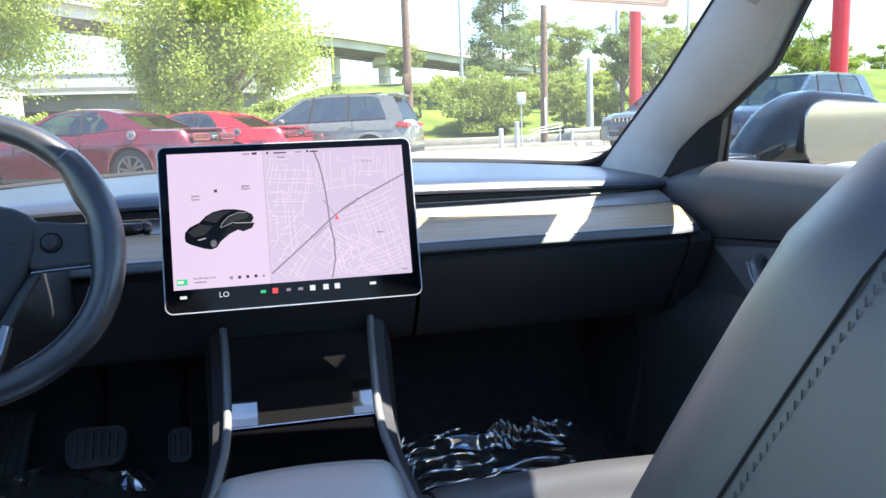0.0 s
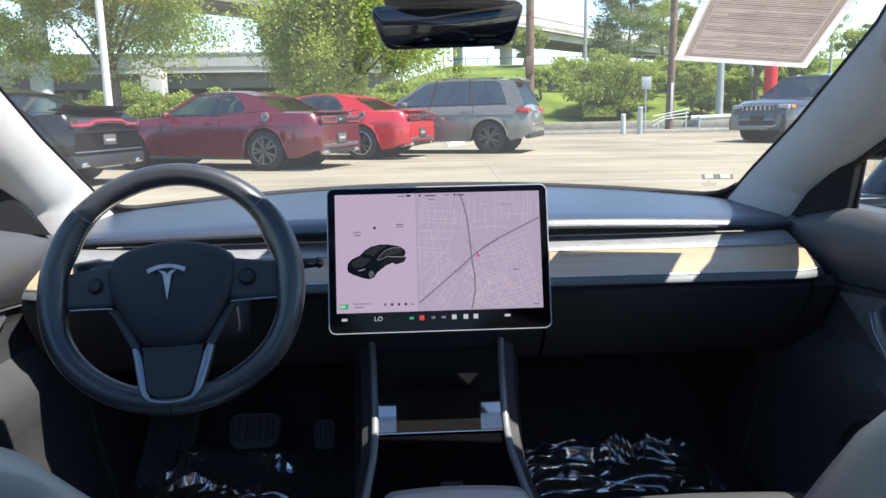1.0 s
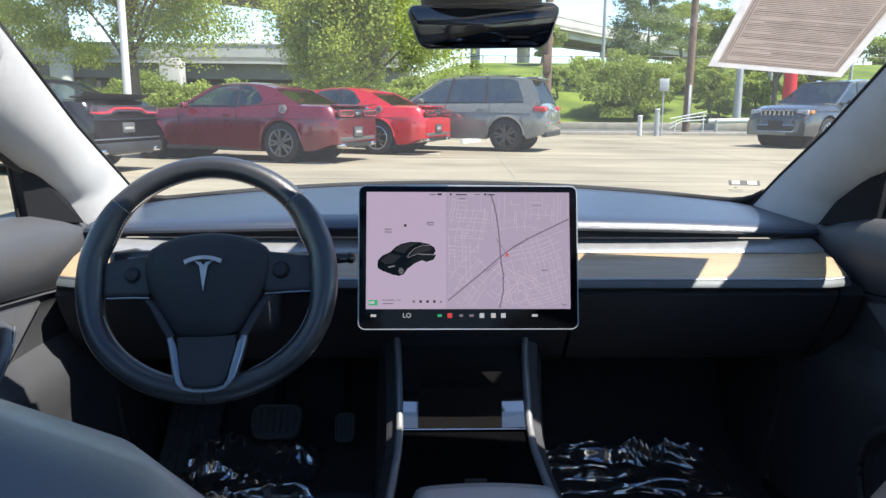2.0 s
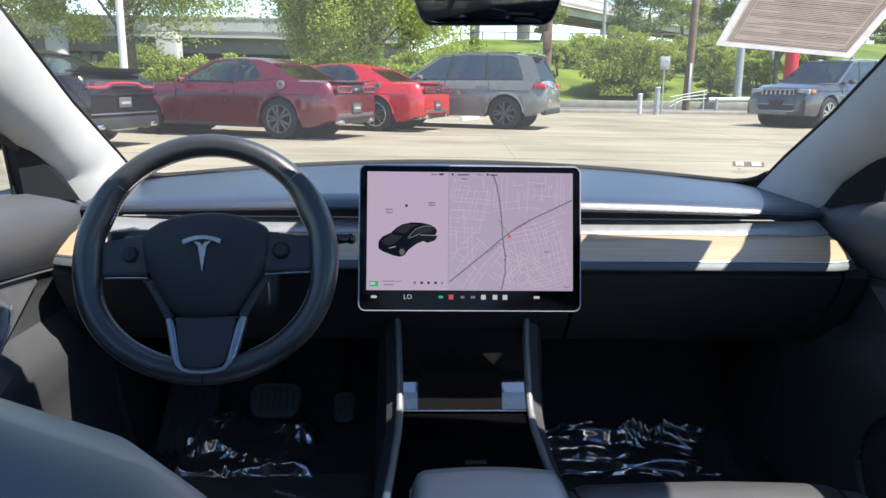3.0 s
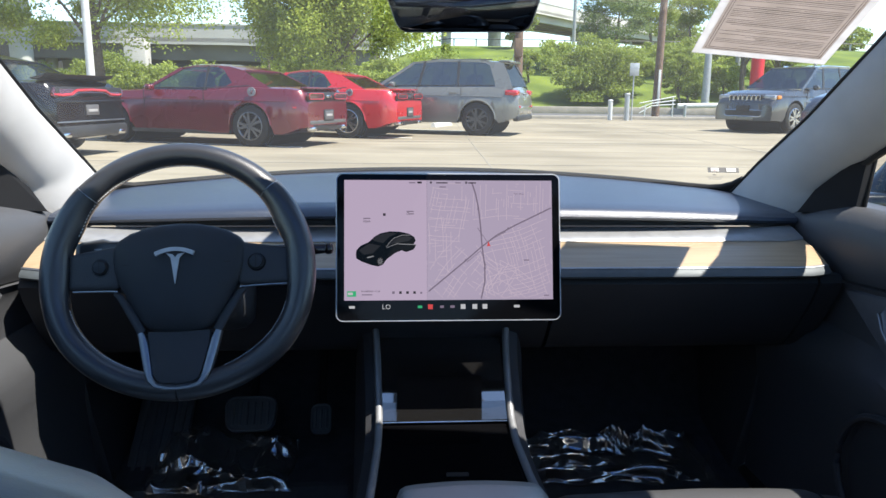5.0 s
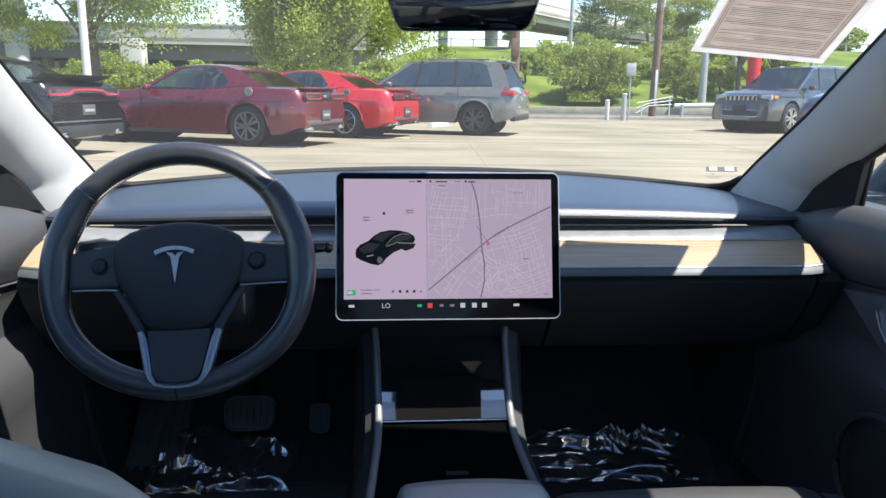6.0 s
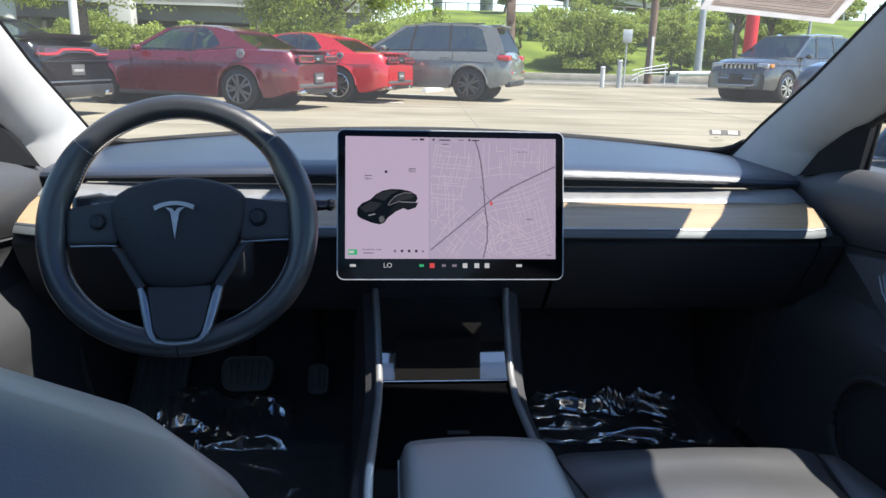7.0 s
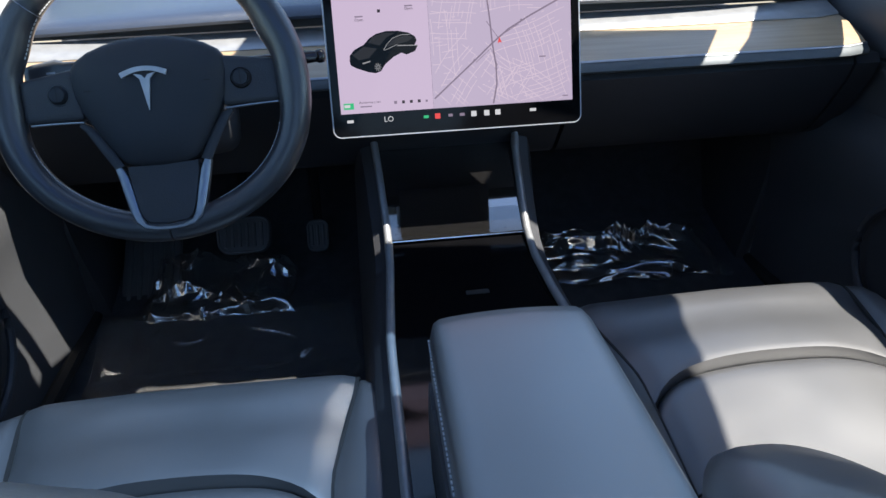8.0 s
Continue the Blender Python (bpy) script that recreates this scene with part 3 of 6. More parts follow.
body = loft([[(x * k, y * k2, z) for x, y in rounded(0.354, 0.232, 0.011, 8)] for k, k2, z in ((0.93, 0.90, -0.016), (0.985, 0.98, -0.012), (1, 1, -0.006), (1, 1, -0.001), (0.996, 0.994, 0.0004))])
part("housing", body, SILVER, scr, "satin silver screen rim")
part("edge_line", tube([(x, y, 0.0004) for x, y in rounded(0.3535, 0.2315, 0.0108, 8)], 0.0010, 6, True), EMBLEM, scr, "thin bright edge round the glass")
glassy = part("front_glass", slab2(0.3510, 0.2290, 0.0095, 0.0, 0.0014), SCREEN_GLASS, scr, "glossy black front glass")
SHOW_L, SHOW_R = glow("display_panel", (0.75, 0.60, 0.80), 0.235), glow("display_map", (0.65, 0.54, 0.72), 0.235)
STREET, ROAD = glow("display_street", (0.80, 0.65, 0.77), 0.26), glow("display_road", (0.42, 0.33, 0.46), 0.17)
INK, ICON = glow("display_ink", (0.10, 0.08, 0.10), 0.12), glow("display_icon", (0.75, 0.75, 0.78), 0.25)
RED, GREEN = glow("display_red", (0.85, 0.08, 0.08), 0.28), glow("display_green", (0.05, 0.6, 0.25), 0.25)


def tile(u0, v0, u1, v1, z, bm=None):
    return box((u1 - u0, v1 - v0, 0.0003), ((u0 + u1) / 2, (v0 + v1) / 2, z), 0, bm)


left_panel = part("display_panel", tile(-0.1645, -0.0835, -0.0352, 0.1055, 0.0016), SHOW_L, scr, "pale pink-lit vehicle panel", False)
map_panel = part("map_panel", tile(-0.0350, -0.0835, 0.1645, 0.1055, 0.0016), SHOW_R, scr, "pink-lit street map", False)


def stroke(pts, w, z, bm):
    """A ribbon along the points."""
    last = None
    for k, (x, y) in enumerate(pts):
        a, b = pts[max(k - 1, 0)], pts[min(k + 1, len(pts) - 1)]
        d = Vector((b[0] - a[0], b[1] - a[1], 0))
        if d.length < 1e-6:
            continue
        n = Vector((-d.y, d.x, 0)).normalized() * w / 2
        pair = (bm.verts.new(Vector((x, y, z)) - n), bm.verts.new(Vector((x, y, z)) + n))
        if last:
            bm.faces.new((last[0], pair[0], pair[1], last[1]))
        last = pair
    return bm


rnd = random.Random(5)
streets = bmesh.new()
LO, HI, BOT, TOP = -0.034, 0.1635, -0.082, 0.104


def inside(x, y):
    return LO < x < HI and BOT < y < TOP


for cx, cy, ang, w, h, step in ((0.10, 0.075, 0.05, 0.16, 0.07, 0.006), (-0.005, 0.06, -0.15, 0.08, 0.10, 0.008), (0.12, -0.03, 0.30, 0.14, 0.14, 0.0075), (0.02, -0.04, 0.9, 0.10, 0.09, 0.010), (0.085, -0.06, -0.55, 0.10, 0.07, 0.008), (-0.02, 0.0, 0.1, 0.05, 0.10, 0.009)):
    ca, sa = math.cos(ang), math.sin(ang)
    for horiz in (0, 1):
        k = -(h if horiz else w) / 2
        while k < (h if horiz else w) / 2:
            if rnd.random() < 0.9:
                half = (w if horiz else h) / 2
                a, b = sorted((rnd.uniform(-half, half * 0.4), rnd.uniform(-half * 0.4, half)))
                pts = []
                for q in steps(a, b, 9):
                    u, v = (q, k + 0.002 * math.sin(q * 60 + cx * 90)) if horiz else (k + 0.002 * math.sin(q * 50), q)
                    x, y = cx + u * ca - v * sa, cy + u * sa + v * ca
                    if inside(x, y):
                        pts.append((x, y))
                stroke(pts, 0.0007, 0.00185, streets)
            k += step * rnd.uniform(0.45, 1.05)
tagged(part("street_grid", streets, STREET, map_panel, "", False), "pale street grid", "", "", "stuff")
for pts, w in (([(0.036, 0.103), (0.042, 0.085), (0.047, 0.060), (0.050, 0.03), (0.052, 0.0), (0.056, -0.03), (0.056, -0.055), (0.050, -0.082)], 0.0022), ([(-0.033, -0.070), (0.0, -0.043), (0.028, -0.020), (0.05, -0.001), (0.075, 0.018), (0.105, 0.034), (0.1635, 0.062)], 0.0022), ([(0.028, -0.024), (0.05, -0.006), (0.058, -0.03)], 0.001), ([(0.045, 0.03), (0.06, 0.008), (0.09, 0.024)], 0.001)):
    part("main_road", stroke(pts, w, 0.0020, bmesh.new()), ROAD, map_panel, "grey main road", False)
part("position_arrow", plate([(0.0625, 0.0015, 0.0022), (0.0655, 0.0005, 0.0022), (0.0620, 0.0085, 0.0022), (0.0595, 0.0, 0.0022)][::1], 0.0002), RED, map_panel, "red position arrow", False)
for x, y in ((0.0465, 0.060), (0.094, 0.029), (0.026, -0.021), (0.056, -0.034)):
    part("road_shield", disc(0.0018, 0.0003, (x, y, 0.0023), "z", 10), ROAD, map_panel, "", False)
for x, y, w in ((0.118, -0.022, 0.009), (0.15, -0.078, 0.008), (-0.015, 0.094, 0.010)):
    part("map_name", tile(x, y, x + w, y + 0.0016, 0.0022), ROAD, map_panel, "", False)
# the car picture on the left panel
CARPIC, CARPIC2 = glow("display_car", (0.005, 0.005, 0.006), 0.1), glow("display_car_light", (0.45, 0.44, 0.46), 0.2)
def picture(name, pts, z, m, label=""):
    return part(name, plate([(x, y - 0.006, z) for x, y in pts], 0.0001), m, left_panel, label, False)


shape = [(-0.1465, -0.006), (-0.1455, 0.001), (-0.139, 0.008), (-0.126, 0.014), (-0.117, 0.0225), (-0.108, 0.0275), (-0.094, 0.0305), (-0.078, 0.0300), (-0.064, 0.0270), (-0.055, 0.0215), (-0.053, 0.016), (-0.057, 0.009), (-0.070, 0.003), (-0.086, -0.004), (-0.098, -0.013), (-0.105, -0.022), (-0.112, -0.0245), (-0.122, -0.0225), (-0.138, -0.0165), (-0.1455, -0.012)]
CARPIC3 = glow("display_car_grey", (0.045, 0.045, 0.05), 0.16)
picture("vehicle_picture", shape, 0.0021, CARPIC, "dark picture of a sedan with a door open")
picture("picture_roof", [(-0.120, 0.0165), (-0.112, 0.0245), (-0.096, 0.0285), (-0.082, 0.0275), (-0.094, 0.022), (-0.104, 0.012)], 0.00225, CARPIC3)
picture("picture_hood", [(-0.142, 0.001), (-0.126, 0.0115), (-0.108, 0.008), (-0.120, -0.004), (-0.134, -0.006)], 0.00225, CARPIC3)
picture("side_glass", [(-0.096, 0.009), (-0.084, 0.0205), (-0.066, 0.0240), (-0.058, 0.0205), (-0.064, 0.0155), (-0.080, 0.0125)], 0.0023, CARPIC3)
picture("open_door", [(-0.088, 0.006), (-0.080, 0.0105), (-0.052, 0.0095), (-0.056, 0.002), (-0.068, -0.002)], 0.0024, CARPIC)
picture("open_door_edge", [(-0.080, 0.0112), (-0.052, 0.0102), (-0.052, 0.0090), (-0.080, 0.0100)], 0.00245, CARPIC2)
for pts in ([(-0.099, 0.006), (-0.094, 0.013), (-0.086, 0.0205), (-0.074, 0.0245), (-0.062, 0.0245)], [(-0.098, 0.005), (-0.088, 0.009), (-0.080, 0.012)]):
    part("picture_line", stroke([(x, y - 0.006) for x, y in pts], 0.0008, 0.00247, bmesh.new()), CARPIC2, left_panel, "", False)
part("picture_wheel", disc(0.0066, 0.0002, (-0.1085, -0.0225, 0.0024), "z", 20), CARPIC, left_panel, "", False)
for k in range(9):
    a = k * math.tau / 9
    part("picture_spoke", stroke([(-0.1085 + 0.0012 * math.cos(a), -0.0225 + 0.0014 * math.sin(a)), (-0.1085 + 0.0048 * math.cos(a), -0.0225 + 0.0056 * math.sin(a))], 0.0009, 0.00255, bmesh.new()), CARPIC2, left_panel, "", False)
picture("picture_headlight", [(-0.130, -0.010), (-0.119, -0.0075), (-0.118, -0.0090), (-0.128, -0.0115)], 0.0024, CARPIC2)
for words, size, x, y in (("Open", 0.0052, -0.1295, 0.0405), ("Open", 0.0052, -0.0615, 0.0525), ("Accidentes y Les", 0.0044, -0.1235, -0.0690), ("Park Place", 0.0040, 0.1115, 0.0840)):
    bm = lettering(words, size, 0.00005)
    bmesh.ops.translate(bm, vec=(x, y, 0.0024), verts=bm.verts)
    part("screen_text", bm, INK if y < 0.06 else ROAD, left_panel if x < -0.03 else map_panel, "small dark letters", False)
for u, v, w, h, m in ((-0.104, 0.049, 0.004, 0.004, INK), (-0.135, 0.044, 0.011, 0.0018, ROAD), (-0.067, 0.055, 0.011, 0.0018, ROAD), (-0.063, 0.1005, 0.010, 0.0018, ROAD), (-0.050, 0.1003, 0.007, 0.0030, INK), (-0.030, 0.1003, 0.003, 0.003, INK), (-0.020, 0.1005, 0.018, 0.0017, INK), (0.010, 0.1005, 0.009, 0.0017, ROAD), (0.026, 0.1003, 0.003, 0.0032, INK), (0.031, 0.1005, 0.012, 0.0017, INK), (-0.137, -0.0755, 0.016, 0.0016, ROAD), (-0.090, -0.0735, 0.004, 0.004, ROAD), (-0.079, -0.0735, 0.004, 0.004, INK), (-0.068, -0.0735, 0.004, 0.004, INK), (-0.057, -0.0735, 0.004, 0.004, INK), (-0.046, -0.0735, 0.003, 0.003, ROAD)):
    part("screen_mark", tile(u, v, u + w, v + h, 0.0023), m, left_panel, "", False)
part("album_cover", tile(-0.160, -0.0775, -0.146, -0.0690, 0.0021), GREEN, left_panel, "small green cover picture", False)
part("album_mark", tile(-0.159, -0.0750, -0.151, -0.0710, 0.0024), ICON, left_panel, "", False)
for u, w, m in ((-0.157, 0.009, ICON), (-0.050, 0.007, GREEN), (-0.034, 0.0075, RED), (-0.015, 0.006, ROAD), (0.001, 0.007, ROAD), (0.0175, 0.0075, ICON), (0.036, 0.0075, ICON), (0.052, 0.0075, ICON), (0.102, 0.009, ICON)):
    h = 0.0075 if w > 0.0072 and w < 0.008 else 0.004
    part("dock_icon", tile(u, -0.094 - h / 2, u + w, -0.094 + h / 2, 0.0017), m, glassy, "", False)
lo = lettering("LO", 0.0105, 0.0001)
bmesh.ops.translate(lo, vec=(-0.099, -0.094, 0.0018), verts=lo.verts)
part("temperature_text", lo, ICON, glassy, "white letters LO", False)
def neck(p):
    """The waisted neck that carries the screen."""
    y = p.y - 0.035
    return Vector((p.x * (0.064 + 0.016 * (p.y / 0.045) ** 2) / 0.074, y, p.z - 0.058))


part("mount", soft((0.148, 0.10, 0.095), 0.008, 12, neck), DARK, scr, "dark waisted neck of the screen")

# ---- centre console ----
console = thing("center_console", CAR @ pose(0.006, 0, 0), "glossy black centre console with silver rails and padded armrest", "console")


def rail_at(s, side):
    rows = [(0.0, 0.175, 0.615, 0.119), (0.15, 0.13, 0.565, 0.114), (0.32, 0.055, 0.508, 0.110), (0.42, 0.018, 0.484, 0.109), (0.52, -0.03, 0.466, 0.110), (0.68, -0.12, 0.456, 0.116), (0.82, -0.22, 0.456, 0.122), (1.0, -0.62, 0.456, 0.122)]
    y, z, x = table(rows, s)
    return Vector((side * x, y, z))


SS = steps(0, 1, 37)
for side in (-1, 1):
    part("side_rail", tube([rail_at(s, side) for s in SS], 0.0062, 10), SILVERP, console, "satin silver rail")
    wall = [[rail_at(s, side) + Vector((side * 0.001, 0, -0.003)), rail_at(s, side) + Vector((side * 0.022, 0, -0.02)), rail_at(s, side) + Vector((side * 0.034, 0.01, -0.08)), Vector((side * 0.165, rail_at(s, side).y + 0.03, 0.20)), Vector((side * 0.09, rail_at(s, side).y + 0.03, 0.20)), rail_at(s, side) + Vector((side * -0.006, 0, -0.03))] for s in SS]
    part("side_wall", loft(wall), VINYL, console, "black soft side wall")
upper = []
for k in steps(0, 1, 9):
    y, z, x = lin(0.200, 0.019, k), lin(0.5930, 0.4825, k), lin(0.116, 0.107, k)
    upper.append([(-x, y, z), (0, y, z - 0.0015), (x, y, z), (x, y + 0.01, z - 0.025), (-x, y + 0.01, z - 0.025)])
part("phone_dock", loft(upper), DOCK, console, "glossy black sloping dock")
lid = [[rail_at(s, -1) + Vector((0.003, 0, -0.006)), rail_at(s, 1) + Vector((-0.003, 0, -0.006)), rail_at(s, 1) + Vector((-0.003, 0, -0.03)), rail_at(s, -1) + Vector((0.003, 0, -0.03))] for s in steps(0.428, 1, 15)]
part("storage_lid", loft(lid), GLOSS, console, "glossy black storage lid")
part("dock_edge", tube([rail_at(0.422, -1) + Vector((0.006, 0, -0.003)), rail_at(0.422, 1) + Vector((-0.006, 0, -0.003))], 0.0016, 6), CHROME, console, "thin bright edge")
part("thumb_recess", box((0.034, 0.016, 0.002), (0.01, -0.10, 0.4515), 0.0008), RUBBER, console)


def arm_warp(p):
    k = (p.y + 0.21) / 0.42            # 0 at the rear, 1 at the front
    w = 1.0 - 0.06 * k
    z = p.z + (0.006 * (1 - (p.x / 0.09) ** 2) if p.z > 0 else 0) - 0.006 * k ** 3
    return Vector((p.x * w, p.y, z))


part("armrest_lid", soft((0.182, 0.42, 0.075), 0.018, 14, lambda p: arm_warp(p) + Vector((0, -0.562, 0.553))), LEATHER, console, "black padded armrest lid")
part("armrest_box", soft((0.186, 0.42, 0.34), 0.012, 6, lambda p: p + Vector((0, -0.575, 0.345))), VINYL, console, "black armrest box")
for side in (-1, 1):
    st = bmesh.new()
    for yy in steps(-0.745, -0.375, 60):
        box((0.0018, 0.0040, 0.0018), (side * (0.0917 - 0.0028 * (yy + 0.745) / 0.37 * 2), yy, 0.566), 0, st)
    part("stitching", st, STITCH, console, "row of white stitches", False)


# ---- doors ----
def door(side, k):
    t = thing("door_%d" % k, CAR, "black padded front door panel with suede insert, closed", "door", "", "structure")
    inner = [(0.765, 0.820), (0.748, 0.822), (0.728, 0.812), (0.712, 0.792), (0.708, 0.760), (0.712, 0.722), (0.722, 0.704)]
    mid = [(0.716, 0.700), (0.722, 0.690), (0.728, 0.660), (0.728, 0.600), (0.700, 0.570), (0.690, 0.535), (0.700, 0.48), (0.712, 0.40), (0.705, 0.30), (0.700, 0.19)]

    def row(pts, y):
        f = smooth01((y - 0.10) / 0.20)
        a = smooth01((0.05 - y) / 0.30)
        out = []
        for x, z in pts:
            dx = -0.055 * a * math.exp(-((z - 0.575) / 0.045) ** 2)
            tilt = -0.105 * max(-0.5, y) * math.exp(-((z - 0.70) / 0.035) ** 2)       # the joint between the panels rises to the rear
            out.append(((x + dx - 0.012 * f) * side, y, z + tilt - 0.02 * f * (z > 0.75)))
        return out + [((0.80) * side, y, pts[-1][1]), ((0.80) * side, y, pts[0][1])]
    ys = steps(0.33, -0.93, 31)
    part("upper_panel", loft([row(inner, y) for y in ys]), DOORV, t, "black soft upper door panel")
    part("lower_panel", loft([row(mid, y) for y in ys]), DOORV, t, "black lower door panel")
    ins = [(0.104, 0.677), (-0.15, 0.704), (-0.55, 0.730), (-0.60, 0.64), (-0.30, 0.592), (-0.07, 0.588), (-0.025, 0.598), (0.030, 0.632), (0.088, 0.668)]
    part("suede_insert", plate([((0.7235) * side, y, z) for y, z in (ins if side > 0 else ins[::-1])], 0.006), ALCANT, t, "grey suede insert", False)
    part("insert_frame", tube([(0.7225 * side, y, z) for y, z in ins], 0.004, 6, True), VINYL, t)
    # no real recess: a flat black plate paints its shade
    hollow = [(-0.050, 0.690), (-0.150, 0.696), (-0.215, 0.640), (-0.190, 0.598), (-0.130, 0.594)]
    part("handle_shade", plate([(0.7205 * side, y, z) for y, z in (hollow if side > 0 else hollow[::-1])], 0.003), SAIL, t, "flat black plate for the shaded hollow behind the handle", False)
    bar = [(0.722, -0.022, 0.676), (0.697, -0.042, 0.670), (0.686, -0.070, 0.652), (0.684, -0.098, 0.630), (0.684, -0.128, 0.606), (0.690, -0.158, 0.584)]
    pull = part("pull_handle", tube([(x * side, y, z) for x, y, z in bar], 0.0125, 12, squash=0.85), STALK, t, "dark slanted grab handle")
    part("handle_edge", tube([((x - 0.011) * side, y + 0.006, z + 0.006) for x, y, z in bar[1:-1]], 0.0016, 6), SATIN, pull, "thin bright edge of the handle")
    part("speaker_ring", tube([(0.690 * side + (-0.006 * side), -0.10 + 0.115 * math.cos(a), 0.412 + 0.105 * math.sin(a)) for a in steps(0, math.tau, 37)[:-1]], 0.007, 8, True), VINYL, t, "rounded door pocket rim")
    part("pocket", disc(0.102, 0.010, (0.700 * side, -0.10, 0.412), "x", 32), DARK, t, "dark door pocket")
    part("sill_seal", tube([(0.690 * side, y, 0.205) for y in steps(0.40, -0.93, 12)], 0.014, 8), RUBBER, t)
    part("kick_panel", soft((0.04, 0.34, 0.50), 0.015, 5, lambda p: Vector((0.715 * side + p.x - 0.05 * side * smooth01((0.45 - (p.z + 0.44)) * 3), p.y + 0.50, p.z + 0.44))), DARK, t)
    return t


door(-1, 1), door(1, 2)


# ---- seats ----
def seat(x, y, back, drop, label):
    """A front seat; y is the front of its cushion, back the front of its shoulders."""
    t = thing("car_seat", CAR @ pose(x, y, 0), label, "car seat", "front seats")

    def half(d):
        """Half the width of the middle pads, d behind the front edge."""
        return table([(0, 0.203), (0.06, 0.200), (0.20, 0.172), (0.60, 0.165)], d)[0]

    def crest(d):
        r = 0.052
        z = 0.424 - 0.045 * smooth01((d - 0.14) / 0.36)
        return z - r + math.sqrt(max(0.0, r * r - (r - d) ** 2)) if d < r else z

    def pad(u0, u1, d0, d1, at, puff, nu=25, nv=44):
        """A stuffed pad: at(u, d) is its top; its rim sinks into the seams."""
        rows = []
        for j in range(nv):
            v = j / (nv - 1)
            row = []
            for i in range(nu):
                u = i / (nu - 1)
                p = at(lin(u0, u1, u), v)
                e = min(1.0, min(u, 1 - u) / 0.09) if nu > 14 else min(1.0, min(u, 1 - u) / 0.25)
                f = min(1.0, min(v if d0 > 0 else 1, 1 - v) / (0.09 if d0 == 0 else 0.08))
                p.z -= puff * (1 - math.sqrt(1 - (1 - e) ** 2)) + (0.2 if d0 == 0 else 1.0) * puff * (1 - math.sqrt(1 - (1 - f) ** 2))
                row.append(p)
            rows.append([Vector((row[0].x, row[0].y, 0.30))] + row + [Vector((row[-1].x, row[-1].y, 0.30))])
        first = [Vector((p.x, p.y, 0.30)) for p in rows[0]]
        last = [Vector((p.x, p.y, 0.30)) for p in rows[-1]]
        return loft([first] + rows + [last], False, False)

    def seam(u):
        return 0.200 + 0.040 * abs(u) ** 5 + 0.006 * u * u

    def front(u, v):
        d = lin(0.006 * abs(u) ** 6, seam(u), v)
        return Vector((u * half(d), -d, crest(d) + 0.019 * (1 - u * u) * smooth01(d / 0.09) - 0.005 * math.exp(-((d - 0.11) / 0.04) ** 2) + 0.0012 * noise.noise(Vector((u * 3.2, d * 16, x * 9)))))

    def rear(u, v):
        d = lin(seam(u) + 0.002, 0.56, v)
        return Vector((u * half(d), -d, crest(d) + 0.012 * (1 - u * u) - 0.004 + 0.0012 * noise.noise(Vector((u * 3.5, d * 14, x * 9 + 4)))))
    part("cushion_front", pad(-1, 1, 0, 1, front, 0.006), LEATHER, t, "smooth black front cushion pad")
    part("cushion", pad(-1, 1, 1, 1, rear, 0.009), LEATHER, t, "smooth black cushion pad")
    for s in (-1, 1):
        def side_pad(w, v):
            d = lin(0.012, 0.56, v)
            outer = table([(0, 0.214), (0.03, 0.226), (0.07, 0.238), (0.14, 0.246), (0.6, 0.250)], d)[0]
            x = lin(half(d) + 0.002, outer, math.sin(w * math.pi / 2) ** 0.9)
            up = 0.016 * smooth01((d - 0.06) / 0.25) * math.sin(math.pi * min(1, w * 1.2)) - 0.085 * max(0.0, w - 0.35) ** 2.2
            return Vector((s * x, -d, crest(max(0.0, d - 0.012 - 0.02 * w)) + up))
        b = part("bolster", pad(0, 1, 0, 1, side_pad, 0.007, 14, 26), LEATHER, t, "black cushion bolster")
        part("piping", tube([(s * (half(d) + 0.001), -d, crest(d) - 0.0075) for d in steps(0.012, 0.54, 30)], 0.0030, 6), RUBBER, b)
    part("seat_base", soft((0.46, 0.50, 0.20), 0.02, 4, lambda p: p + Vector((0, -0.32, 0.235))), DARK, t, "dark plastic seat base")
    # backrest: the middle, two bolsters that flow into the shoulders, headrest
    TILT = 0.36

    def lean(p):
        return Vector((p.x, back - y + p.y - TILT * (p.z - 0.83), p.z - drop))

    def shoulder(z):
        """Half the width of the backrest at that height."""
        return table([(0.5, 0.285), (0.65, 0.285), (0.75, 0.265), (0.80, 0.250), (0.83, 0.240), (0.858, 0.230), (0.870, 0.224), (0.878, 0.217), (0.885, 0.209), (0.892, 0.202), (0.8975, 0.192), (0.905, 0.175), (0.910, 0.154), (0.914, 0.130), (0.922, 0.112), (1.0, 0.11)], z)[0]

    def mid(p):
        z = p.z + 0.66
        return lean(Vector((p.x * shoulder(z) / 0.285, p.y - 0.050 + (0.010 * math.cos(p.x * 8) if p.y > 0 else 0), z)))
    part("backrest", soft((0.38, 0.09, 0.60), 0.035, 12, mid), LEATHER, t, "black backrest pad")
    for s in (-1, 1):
        def side_b(p):
            z = p.z + 0.66
            swell = math.exp(-((z - 0.58) / 0.075) ** 2)
            fwd = 0.140 * swell * max(0.0, p.y / 0.08) * (1 - 0.12 * (p.x * s / 0.058) ** 2)
            inner = 1 + 1.1 * swell * (p.x * s < 0)
            return lean(Vector((s * (shoulder(z) - 0.058) + p.x * inner, p.y + fwd - 0.080, z)))
        b = part("back_bolster", soft((0.116, 0.160, 0.64), 0.052, 26, side_b), LEATHER, t, "black backrest bolster")
        part("seam", tube([side_b(Vector((q, 0.0805, -0.112))) for q in steps(-0.040, 0.040, 12)], 0.0012, 6), RUBBER, b, "dark seam across the swell")
